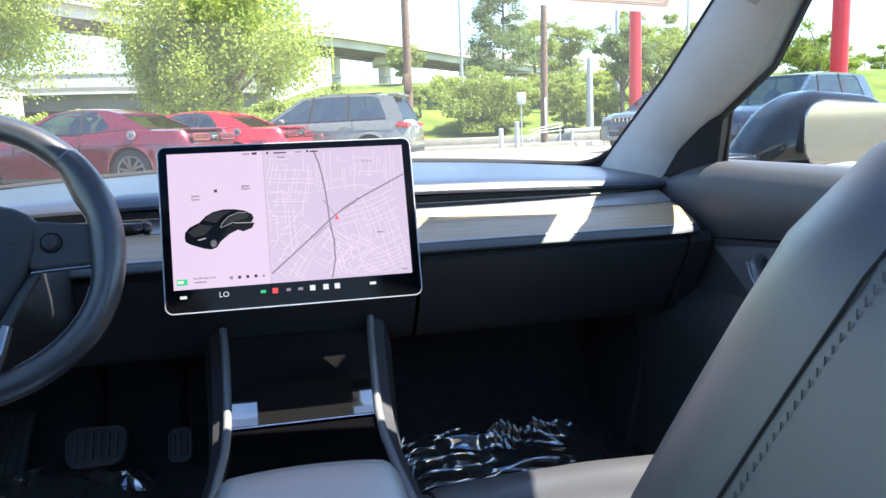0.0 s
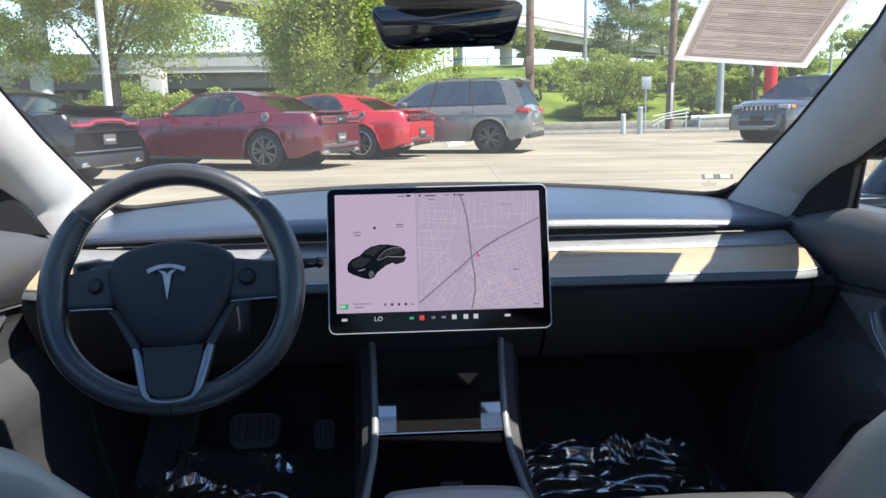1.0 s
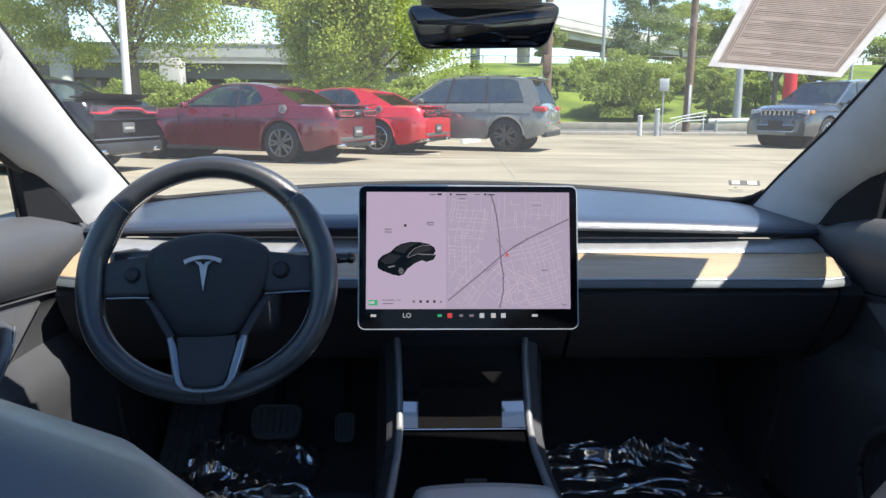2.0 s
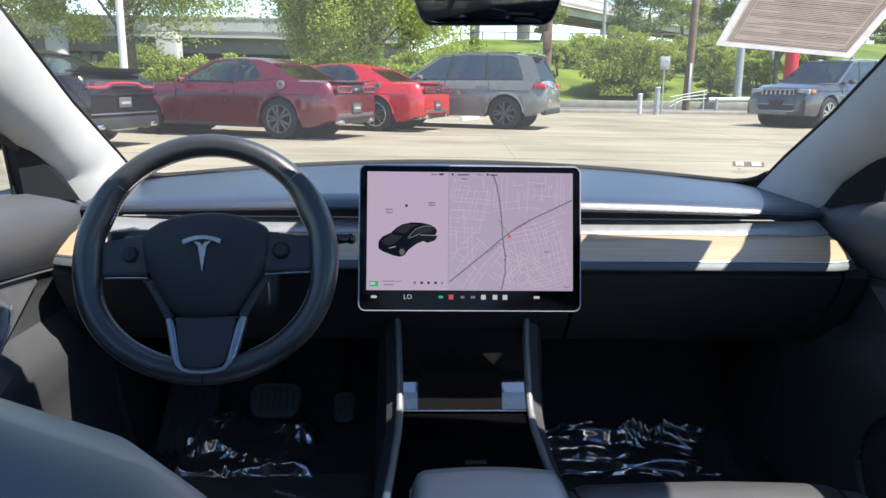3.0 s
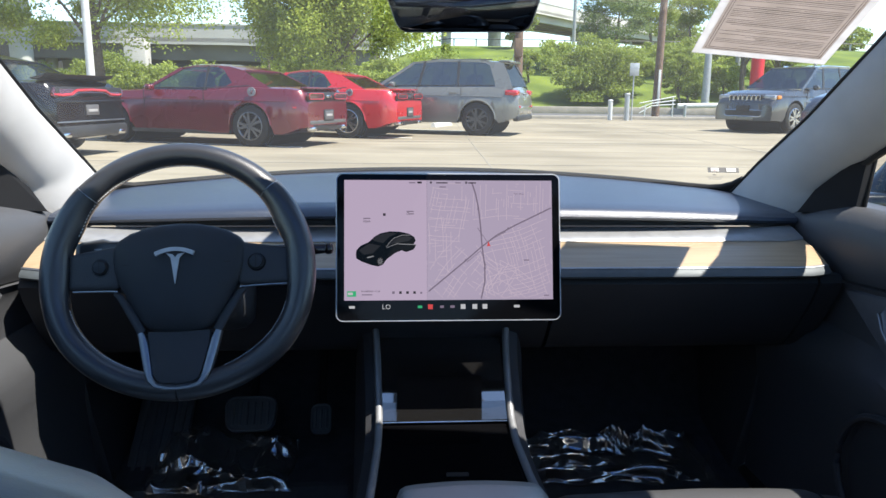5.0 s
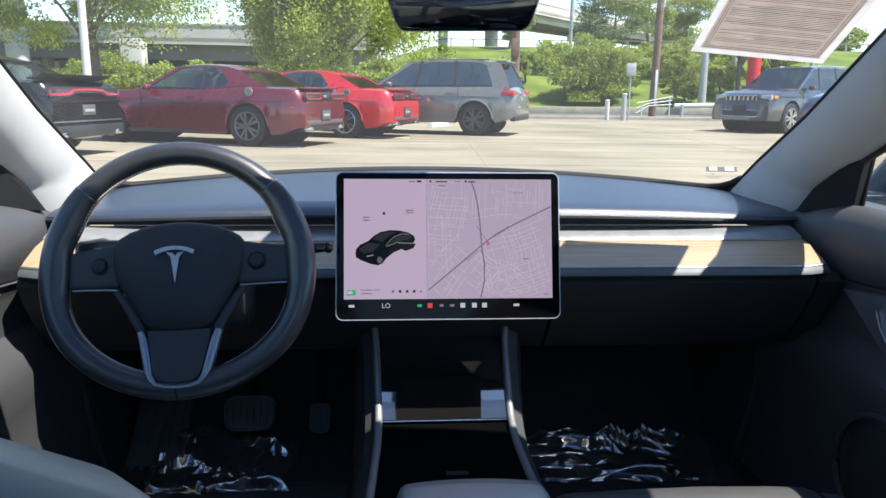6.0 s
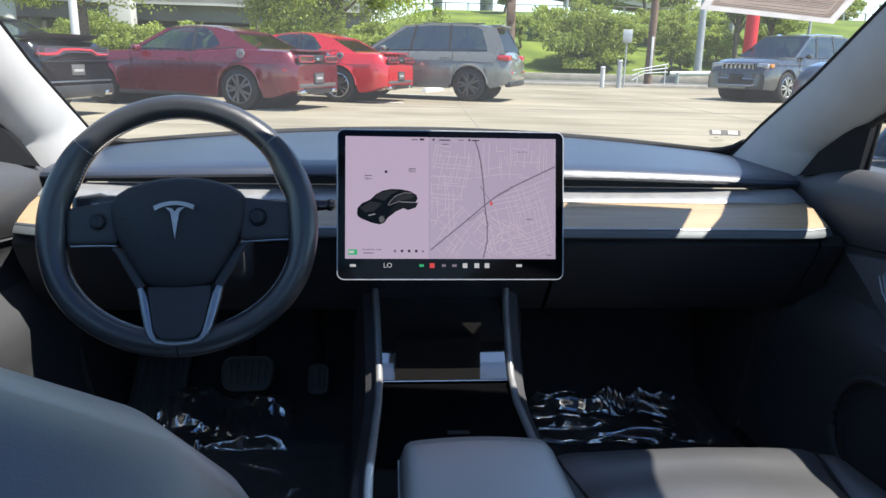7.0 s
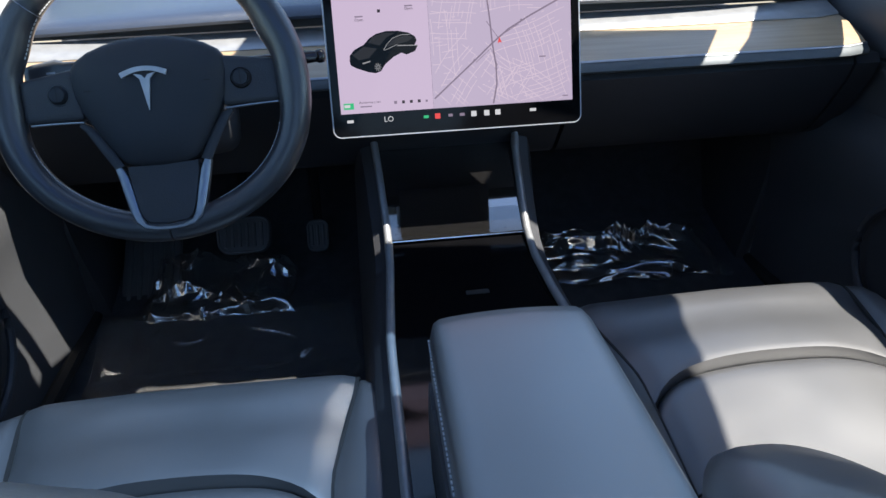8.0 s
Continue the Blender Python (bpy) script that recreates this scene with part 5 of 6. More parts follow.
# this grey paints the lot's reflection onto the lower bumper
LOT_GREY = mat("bumper_lot_reflection", (0.085, 0.083, 0.080), 0.5)
UNDER = mat("underbody", (0.01, 0.01, 0.01), 0.9)


def wheel_at(car, x, y, r, width, rim, side, spokes):
    w = new("wheel")
    w.parent = car
    w.matrix_basis = pose(x, y, r)
    s = side
    prof = [(r * 0.66, -0.5), (r * 0.92, -0.5), (r * 0.985, -0.42), (r, -0.25), (r, 0.25), (r * 0.985, 0.42), (r * 0.92, 0.5), (r * 0.66, 0.5)]
    rings = [[(width * v, q * math.cos(a), q * math.sin(a)) for q, v in prof] for a in steps(0, math.tau, 33)]
    bm = loft(rings, True, False)
    bmesh.ops.remove_doubles(bm, verts=bm.verts, dist=1e-5)
    part("tyre", bm, RUBBER, w, "black tyre")
    rp = [(r * 0.67, 0.42), (r * 0.69, 0.50), (r * 0.66, 0.52), (r * 0.62, 0.46), (r * 0.61, -0.3), (r * 0.66, -0.3)]
    rings = [[(s * width * v, q * math.cos(a), q * math.sin(a)) for q, v in rp] for a in steps(0, math.tau, 33)]
    bm = loft(rings, True, False)
    bmesh.ops.remove_doubles(bm, verts=bm.verts, dist=1e-5)
    part("rim", bm, rim, w, "alloy rim")
    part("brake", disc(r * 0.62, width * 0.3, (-s * width * 0.1, 0, 0), "x", 24), UNDER, w)
    sp = bmesh.new()
    for k in range(spokes):
        a = k * math.tau / spokes
        for da in (-0.10, 0.10):
            d = Vector((0, math.cos(a + da), math.sin(a + da)))
            e = Vector((0, math.cos(a + da * 2.2), math.sin(a + da * 2.2)))
            t = Vector((0, -d.z, d.y))
            q = [d * r * 0.10 - t * r * 0.06, d * r * 0.10 + t * r * 0.06, e * r * 0.64 + t * r * 0.058, e * r * 0.64 - t * r * 0.058]
            q = [p + Vector((s * width * 0.44, 0, 0)) for p in q]
            plate(q if s > 0 else q[::-1], 0.03, sp)
    disc(r * 0.15, 0.04, (s * width * 0.42, 0, 0), "x", 14, None, sp)
    part("spoke", sp, rim, w, "", False)
    return w


def car(name, m, label, col, spec):
    """A parked car: local y runs from the tail (0) to the nose, x to its right side."""
    t = thing(name, m, label, "car", "parked cars")
    L, W, R, ya, yb = spec["L"], spec["W"] / 2, spec["R"], spec["rear"], spec["front"]
    rim, nsp = spec.get("rim", RIM_S), spec.get("spokes", 5)
    sill = spec.get("sill", 0.22)
    ss = sorted(set([round(v, 3) for v in steps(0, L, 34)] + [round(c + R * 1.13 * math.cos(a), 3) for c in (ya, yb) for a in steps(0, math.pi, 13)]))

    def ring(s):
        zt, wf = table(spec["deck"], s)
        w = W * wf
        zb = lin(sill, spec.get("lip", 0.34), smooth01((0.5 - s) / 0.5)) if s < 0.5 else lin(sill, spec.get("nose_lip", 0.26), smooth01((s - L + 0.5) / 0.5))
        za = zb
        for c in (ya, yb):
            d = abs(s - c)
            if d < R * 1.13:
                za = max(za, R + math.sqrt(max(0, (R * 1.13) ** 2 - d * d)))
        zm = max(za + 0.01, lin(zb, zt, 0.42))
        fl = 1.0 + 0.012 * (za > zb)
        half = [(0.0, zb), (w * 0.62, zb), (w * 0.62, za), (w * 0.955 * fl, za), (w * 0.985 * fl, za + 0.012), (w * 1.0 * fl, max(zm, za + 0.02)), (w * 0.985, max(lin(zb, zt, 0.68), za + 0.03)), (w * 0.965, max(lin(zb, zt, 0.80), za + 0.04)), (w * 0.90, zt - 0.03), (w * 0.80, zt - 0.004), (w * 0.45, zt + 0.012), (0, zt + 0.018)]
        return [(x, s, z) for x, z in half] + [(-x, s, z) for x, z in half[-2:0:-1]]
    body = part("body", loft([ring(s) for s in ss]), col, t, "painted body")
    # cabin: one dark glazed block, with the roof and the posts proud of it
    prof = spec["cabin"]
    z0, z1 = min(p[1] for p in prof), max(p[1] for p in prof)

    def at(s, z, off=0.0, side=1):
        k = (z - z0) / (z1 - z0)
        return Vector((side * (W * lin(spec.get("belt", 0.88), spec.get("top", 0.66), k) + off), s, z))
    bm = bmesh.new()
    a = [bm.verts.new(at(s, z, 0, 1)) for s, z in prof]
    b = [bm.verts.new(at(s, z, 0, -1)) for s, z in prof]
    bm.faces.new(a), bm.faces.new(b[::-1])
    for i in range(len(prof)):
        j = (i + 1) % len(prof)
        bm.faces.new((a[i], b[i], b[j], a[j]))
    cabin = part("glazing", bm, spec.get("glass", CARGLASS), t, "dark tinted windows", False)
    lo, hi = spec["roof"]
    s0, s1 = prof[0][0] + 0.35, max(p[0] for p in prof) - 0.25
    bm = bmesh.new()
    rows = []
    for s in steps(s0, s1, 12):
        zt, wf = table(spec["deck"], s)
        e = at(s, z0, -0.07).x
        rows.append([(-e, s, zt + 0.022), (0, s, zt + 0.026), (e, s, zt + 0.022), (e, s, zt - 0.05), (-e, s, zt - 0.05)])
    part("cabin_lining", loft(rows, True, True, bm), CABIN, t, "dark cabin below the windows")
    for sy in ((lo + hi) / 2 - 0.25, (lo + hi) / 2 + 0.62) if spec["L"] < 4.9 else ((lo + hi) / 2 + 0.30,):
        for sx in (-0.36, 0.36):
            part("seat_back", soft((0.44, 0.16, 0.34), 0.06, 4, lambda p: Vector((p.x * (1 - 0.5 * smooth01(p.z / 0.17)) + sx, p.y + sy - 0.2 * p.z, p.z + z0 + 0.20))), CABIN, t)
    for c in (ya, yb):
        part("wheel_well", disc(R * 1.10, spec["W"] * 0.80, (0, c, R), "x", 24), UNDER, t)
    bm = bmesh.new()
    rp = [p for p in prof if lo <= p[0] <= hi and p[1] > z1 - 0.16]
    rp.sort()
    rings = []
    for s, z in rp:
        e = at(s, z, 0.012)
        rings.append([(-e.x, s, z - 0.045), (-e.x, s, z + 0.006), (-e.x * 0.85, s, z + 0.022), (0, s, z + 0.034), (e.x * 0.85, s, z + 0.022), (e.x, s, z + 0.006), (e.x, s, z - 0.045)])
    part("roof", loft(rings, True, True), col, t, "painted roof")
    for side in (-1, 1):
        for poly in spec["posts"]:
            q = [at(s, z, 0.010, side) for s, z in poly]
            n = (q[1] - q[0]).cross(q[2] - q[0])
            if n.x * side < 0:
                q = q[::-1]
            part("window_post", plate(q, 0.02), TRIMB if spec.get("dark_posts") and poly is not spec["posts"][0] and poly is not spec["posts"][-1] else col, t, "", False)
        zt, wf = table(spec["deck"], spec["mirror"])
        mx = W * 0.98
        part("side_mirror", soft((0.17, 0.14, 0.12), 0.045, 5, lambda p: p + Vector((side * (mx + 0.05), spec["mirror"], spec["mirror_z"]))), col, t)
        for hs in spec["handles"]:
            part("door_handle", soft((0.02, 0.20, 0.03), 0.009, 3, lambda p: p + Vector((side * (W * 0.975), hs, spec["handle_z"]))), spec.get("handle_mat", col), t)
        for ds in spec["doors"]:
            za, _ = table(spec["deck"], ds)
            part("door_gap", box((0.012, 0.008, za - 0.34), (side * W * 0.972, ds, (za + 0.30) / 2 - 0.01)), UNDER, t, "", False)
        line = [at(q, table(spec["deck"], q)[0] + 0.012, 0.006, side) for q in steps(prof[0][0] + 0.45, max(p[0] for p in prof) - 0.15, 14)]
        part("belt_trim", tube(line, 0.011, 6), TRIMB, t, "black strip below the windows")
        fold_line = [Vector((side * W * table(spec["deck"], q)[1] * 0.985, q, lin(0.80, 0.84, q / L) * spec.get("crease", 1.0))) for q in steps(0.35, L - 0.45, 24)]
        part("body_crease", tube(fold_line, 0.010, 6, False, 0.7), col, t)
        part("sill_trim", box((0.04, yb - ya - 2.3 * R, 0.07), (side * W * 0.955, (ya + yb) / 2, sill + 0.03), 0.01), TRIMB, t)
        for c in (ya, yb):
            wheel_at(t, side * (W - 0.13), c, R, 0.24, rim, side, nsp)
            if spec.get("arches"):
                part("arch_trim", tube([(side * W * 0.995, c + R * 1.15 * math.cos(a), R + R * 1.15 * math.sin(a)) for a in steps(0.05, math.pi - 0.05, 17)], spec.get("arch_r", 0.022), 6), spec["arches"], t, "wheel arch trim")
    for nm, size, pos, mt, lab in spec["bits"]:
        for side in ((-1, 1) if pos[0] else (1,)):
            part(nm, box(size, (pos[0] * side, pos[1], pos[2]), min(size) * 0.3), mt, t, lab)
    return t


def coupe(tail_bits):
    return dict(L=5.02, W=1.92, R=0.365, rear=1.08, front=4.03, sill=0.22, lip=0.36,
                deck=[(0, 0.84, 0.84), (0.03, 0.95, 0.885), (0.08, 0.995, 0.925), (0.16, 1.02, 0.95), (0.32, 1.045, 0.972), (1.1, 1.06, 1.0), (1.9, 1.01, 0.99), (3.2, 1.01, 0.985), (4.2, 0.96, 0.985), (4.85, 0.86, 0.94), (5.02, 0.70, 0.86)],
                cabin=[(0.70, 1.03), (1.36, 1.325), (1.62, 1.395), (2.00, 1.425), (2.35, 1.420), (2.66, 1.375), (3.42, 0.995), (3.42, 0.94), (0.70, 0.94)], roof=(1.3, 2.8), belt=0.885, top=0.64,
                posts=[[(0.68, 1.01), (1.34, 1.335), (1.64, 1.405), (1.92, 1.41), (1.74, 1.345), (1.52, 1.12), (1.62, 1.055), (2.00, 1.030), (2.00, 0.95), (0.70, 0.95)], [(2.04, 0.96), (2.08, 0.96), (2.10, 1.42), (2.06, 1.42)], [(3.44, 0.96), (3.32, 0.97), (2.61, 1.355), (2.67, 1.395)]],
                mirror=3.12, mirror_z=1.02, handles=[2.25], handle_z=0.86, doors=[2.02, 3.30], bits=tail_bits, dark_posts=True)


def coupe_bits(col):
    return [("rear_spoiler", (1.40, 0.14, 0.035), (0, 0.13, 1.038), col, "painted lip spoiler"), ("tail_panel", (1.54, 0.03, 0.17), (0, 0.015, 0.885), TRIMB, "black tail panel"), ("side_marker", (0.02, 0.14, 0.03), (0.905, 0.24, 0.70), LAMP_R, ""), ("lower_bumper", (1.50, 0.10, 0.10), (0, 0.045, 0.44), LOT_GREY, "lower bumper, grey painted for the reflection of the lot"), ("bumper_valance", (1.30, 0.14, 0.15), (0, 0.07, 0.36), TRIMB, "dark rear valance"), ("exhaust_tip", (0.18, 0.12, 0.07), (0.62, 0.02, 0.33), CHROME, "bright exhaust tip"), ("number_plate", (0.32, 0.015, 0.16), (0, -0.012, 0.56), PLATE, "pale blank plate"), ("plate_bar", (0.24, 0.006, 0.045), (0, -0.022, 0.56), WHITEB, ""), ("fuel_ring", (0.02, 0.15, 0.15), (-0.936, 1.22, 0.925), CHROME, ""), ("headlight", (0.40, 0.06, 0.12), (0.62, 4.96, 0.70), LAMP_W, "")]


REDFIN = mat("aerial_fin_paint", (0.18, 0.01, 0.02), 0.3)


def tail_rings(t):
    """Two wide dark lights, each framed by a lit red oval line."""
    for side in (-1, 1):
        o = [(x, z) for x, z in rounded(0.60, 0.125, 0.055, 6)]
        lens = part("tail_light", loft([[(side * 0.50 + x, 0.012, 0.895 + z) for x, z in o], [(side * 0.50 + x * 0.98, -0.020, 0.895 + z * 0.92) for x, z in o]]), LAMP_D, t, "smoked wide tail light")
        part("light_ring", tube([(side * 0.50 + x * 0.93, -0.021, 0.895 + z * 0.80) for x, z in o], 0.008, 6, True), LAMP_R, lens, "red oval light line")
    part("badge", box((0.20, 0.012, 0.045), (0, -0.012, 0.895), 0.004), CHROME, t)
    part("plate_surround", box((0.40, 0.03, 0.20), (0, -0.002, 0.56), 0.01), TRIMB, t)
    part("roof_aerial", soft((0.04, 0.11, 0.05), 0.017, 3, lambda p: p + Vector((0, 1.62, 1.380))), REDFIN, t)


def fuel_cap(t, W):
    tail_rings(t)
    part("fuel_door", disc(0.078, 0.024, (-W / 2 * 0.985, 1.02, 0.965), "x", 20), SILVERP, t, "round chrome fuel door")
    part("fuel_cap", disc(0.040, 0.030, (-W / 2 * 0.985, 1.02, 0.965), "x", 16), CHROME, t)


def heading(near_rear_left, direction, spec):
    """The pose of a car whose rear wheel on its left side stands there."""
    a = math.atan2(-direction.x, direction.y)
    m = Matrix.Rotation(a, 4, "Z")
    off = m @ Vector((-(spec["W"] / 2 - 0.13), spec["rear"], 0))
    return EXT @ Matrix.Translation(Vector(near_rear_left) - off) @ m


MAROON, CANDY, GREY = paint("dark_red_paint", (0.125, 0.007, 0.015), 0.25), paint("bright_red_paint", (0.52, 0.012, 0.018), 0.15), paint("cement_grey_paint", (0.135, 0.135, 0.122), 0.05)
STEEL, NAVY, PEARL = paint("granite_grey_paint", (0.036, 0.036, 0.038), 0.12), paint("dark_blue_paint", (0.03, 0.04, 0.065), 0.4), paint("white_paint", (0.70, 0.70, 0.69), 0.0)


def coupe_spec(col):
    s = coupe([b for b in coupe_bits(col) if b[0] != "fuel_ring"])
    s["arches"], s["arch_r"] = col, 0.012
    return s


s = coupe_spec(MAROON)
s["rim"] = RIM_M
fuel_cap(car("coupe", heading((-3.2, 12.30, 0), HEAD, s), "dark red two-door muscle coupe parked on the lot", MAROON, s), s["W"])
s = coupe_spec(CANDY)
s["rim"] = RIM_S
fuel_cap(car("coupe", heading((-1.78, 15.05, 0), HEAD, s), "bright red two-door muscle coupe parked beside another", CANDY, s), s["W"])


def suv(col, bits, **more):
    d = dict(L=4.82, W=1.94, R=0.385, rear=0.95, front=3.87, sill=0.30, lip=0.42, nose_lip=0.32,
             deck=[(0, 0.92, 0.86), (0.05, 1.08, 0.91), (0.12, 1.12, 0.95), (0.30, 1.16, 0.98), (2.0, 1.14, 1.0), (3.3, 1.13, 0.99), (4.3, 1.07, 0.97), (4.70, 0.96, 0.94), (4.82, 0.78, 0.90)],
             cabin=[(0.14, 1.14), (0.28, 1.42), (0.42, 1.67), (1.0, 1.735), (2.0, 1.745), (2.6, 1.69), (3.55, 1.13), (3.55, 1.06), (0.14, 1.06)], roof=(0.3, 2.75), belt=0.90, top=0.70,
             posts=[[(0.12, 1.08), (0.26, 1.42), (0.40, 1.68), (0.95, 1.735), (0.72, 1.62), (0.56, 1.22), (0.54, 1.08)], [(1.42, 1.08), (1.48, 1.08), (1.50, 1.73), (1.44, 1.73)], [(2.40, 1.08), (2.47, 1.08), (2.34, 1.71), (2.28, 1.71)], [(3.58, 1.08), (3.46, 1.08), (2.52, 1.68), (2.60, 1.71)]],
             dark_posts=True, glass=PRIVACY, crease=1.13, mirror=3.05, mirror_z=1.17, handles=[1.55, 2.55], handle_z=0.99, doors=[1.35, 2.44, 3.35], bits=bits)
    d.update(more)
    return d


suv_bits = [("tail_light", (0.34, 0.30, 0.12), (0.765, 0.16, 1.00), LAMP_R, "red wrap-round tail light"), ("rear_bumper", (1.66, 0.12, 0.20), (0, 0.035, 0.60), GREY, "grey rear bumper"), ("bumper_lamp", (0.14, 0.03, 0.05), (0.70, -0.02, 0.68), LAMP_R, ""), ("valance", (1.70, 0.14, 0.14), (0, 0.05, 0.42), TRIMB, ""), ("rear_spoiler", (1.28, 0.26, 0.05), (0, 0.40, 1.715), GREY, "roof spoiler"), ("number_plate", (0.32, 0.012, 0.16), (0, 0.01, 0.90), PLATE, "pale blank plate"), ("roof_rail", (0.035, 1.5, 0.03), (0.575, 1.45, 1.757), TRIMB, "black roof rail"), ("headlight", (0.40, 0.06, 0.14), (0.66, 4.72, 0.88), LAMP_W, "")]
s = suv(GREY, suv_bits, rim=RIM_D, spokes=5, arches=GREY)
car("suv", heading((1.08, 16.50, 0), HEAD, s), "matt grey sport utility vehicle with black wheels, parked", GREY, s)
front_bits = [("grille", (1.02, 0.05, 0.20), (0, 4.745, 0.865), TRIMB, "dark grille"), ("headlight", (0.34, 0.12, 0.14), (0.70, 4.68, 0.90), LAMP_W, "clear headlight"), ("indicator", (0.06, 0.16, 0.09), (0.885, 4.57, 0.91), LAMP_A, ""), ("lower_grille", (1.10, 0.05, 0.13), (0, 4.80, 0.50), TRIMB, ""), ("front_bar", (0.40, 0.02, 0.14), (0, 4.835, 0.63), TRIMB, ""), ("roof_rail", (0.035, 1.5, 0.03), (0.575, 1.45, 1.757), CHROME, "roof rail")]
s = suv(STEEL, front_bits, rim=RIM_S)
h2 = Vector((-0.84, -0.54, 0)).normalized()
a2 = math.atan2(-h2.x, h2.y)
m2 = EXT @ Matrix.Translation((9.35, 19.9, 0)) @ Matrix.Diagonal((1, 1, 1.06, 1)) @ Matrix.Rotation(a2, 4, "Z") @ Matrix.Translation((0, -3.87, 0))
front = car("suv", m2, "dark grey sport utility vehicle with a slotted chrome grille, parked", STEEL, s)
for k in range(7):
    x = (k - 3) * 0.138
    o = [(x + u, 4.785, 0.865 + v) for u, v in rounded(0.108, 0.185, 0.040, 5)]
    part("grille_slot", tube(o, 0.011, 6, True), CHROME, front, "chrome ringed slot")
loop = [(-0.62, 4.79, 0.57), (-0.56, 4.825, 0.45), (-0.50, 4.835, 0.425), (0.50, 4.835, 0.425), (0.56, 4.825, 0.45), (0.62, 4.79, 0.57), (0.52, 4.825, 0.585), (-0.52, 4.825, 0.585)]
part("bumper_trim", tube(loop, 0.013, 6, True), CHROME, front, "bright trim round the lower grille")
for sgn in (-1, 1):
    o = [(sgn * 0.74 + u, 4.775 - 0.25 * max(0.0, abs(sgn * 0.74 + u) - 0.66), 0.635 + v) for u, v in rounded(0.24, 0.085, 0.035, 5)]
    part("fog_light", tube(o, 0.012, 6, True), CHROME, front, "bright ring round the fog light")
# black sedan seen from behind, blue crossover and a pale one further right
sed = dict(L=5.04, W=1.90, R=0.365, rear=1.08, front=4.13, sill=0.22, lip=0.36,
           deck=[(0, 0.90, 0.84), (0.03, 1.00, 0.885), (0.08, 1.045, 0.925), (0.16, 1.07, 0.95), (0.32, 1.09, 0.972), (1.0, 1.07, 0.99), (2.0, 1.01, 1.0), (3.5, 1.0, 0.99), (4.6, 0.88, 0.95), (5.04, 0.66, 0.85)],
           cabin=[(0.62, 1.06), (1.30, 1.36), (1.8, 1.455), (2.4, 1.475), (2.8, 1.43), (3.7, 1.0), (3.7, 0.96), (0.62, 0.96)], roof=(1.2, 3.0), belt=0.89, top=0.66,
           posts=[[(0.60, 1.04), (1.26, 1.36), (1.7, 1.44), (1.15, 1.12), (1.05, 0.98), (0.62, 0.98)], [(1.9, 0.98), (1.96, 0.98), (1.98, 1.46), (1.92, 1.46)], [(3.72, 0.98), (3.60, 0.98), (2.76, 1.42), (2.82, 1.45)]],
           mirror=3.2, mirror_z=1.04, handles=[1.6, 2.6], handle_z=0.90, doors=[1.1, 2.0, 3.3],
           bits=[("tail_panel", (1.56, 0.03, 0.15), (0, 0.015, 0.93), TRIMB, ""), ("number_plate", (0.30, 0.012, 0.15), (0, -0.01, 0.68), PLATE, "pale blank plate"), ("plate_bar", (0.22, 0.006, 0.04), (0, -0.02, 0.67), WHITEB, ""), ("valance", (1.72, 0.16, 0.18), (0, 0.05, 0.38), TRIMB, ""), ("exhaust_tip", (0.16, 0.12, 0.07), (0.66, 0.0, 0.34), CHROME, "bright exhaust tip"), ("bumper_line", (1.60, 0.03, 0.02), (0, -0.005, 0.52), SATIN, "")])
h3 = Vector((-0.985, 0.17, 0)).normalized()
m3 = EXT @ Matrix.Translation((-5.03, 10.05, 0)) @ Matrix.Rotation(math.atan2(-h3.x, h3.y), 4, "Z")
sedan = car("sedan", m3, "glossy black sport sedan with a red light bar, parked", BLACKPAINT, sed)
bar = [(-0.82, 0.03, 0.905), (-0.66, -0.012, 0.890), (-0.46, -0.016, 0.900), (-0.34, -0.018, 0.955), (0.0, -0.020, 0.965), (0.34, -0.018, 0.955), (0.46, -0.016, 0.900), (0.66, -0.012, 0.890), (0.82, 0.03, 0.905)]
part("light_bar", tube(bar, 0.020, 8), LAMP_R, sedan, "red light bar with a raised middle")
lens = [(-0.80, 0.990), (0.80, 0.990), (0.84, 0.93), (0.80, 0.865), (0.45, 0.865), (0.30, 0.915), (-0.30, 0.915), (-0.45, 0.865), (-0.80, 0.865), (-0.84, 0.93)]
part("tail_lens", plate([(x, -0.004 + 0.03 * (abs(x) > 0.79), z) for x, z in lens], 0.02), LAMP_D, sedan, "smoked tail lens")
part("rear_spoiler", loft([[(x, y + 0.10 * (x / 0.8) ** 2, z + 0.02 * smooth01((abs(x) - 0.55) / 0.25)) for y, z in ((0.02, 1.155), (0.00, 1.175), (0.10, 1.135), (0.26, 1.105), (0.24, 1.085), (0.08, 1.110))] for x in steps(-0.80, 0.80, 17)]), TRIMB, sedan, "black upturned boot spoiler")
part("crease", box((1.62, 0.03, 0.03), (0, -0.012, 0.80), 0.01), BLACKPAINT, sedan)
cross_bits = [("headlight", (0.42, 0.10, 0.10), (0.66, 4.68, 0.86), LAMP_W, "slim clear headlight"), ("lower_grille", (1.2, 0.05, 0.14), (0, 4.80, 0.48), TRIMB, ""), ("front_bar", (0.40, 0.02, 0.12), (0, 4.82, 0.70), TRIMB, "")]
s = suv(NAVY, cross_bits, rim=RIM_S)
h4 = Vector((-0.90, -0.44, 0)).normalized()
m4 = EXT @ Matrix.Translation((8.5, 13.2, 0)) @ Matrix.Rotation(math.atan2(-h4.x, h4.y), 4, "Z") @ Matrix.Translation((0, -3.87, 0))
car("crossover", m4, "dark blue crossover with slim headlights, parked", NAVY, s)
s = suv(PEARL, cross_bits, rim=RIM_S)
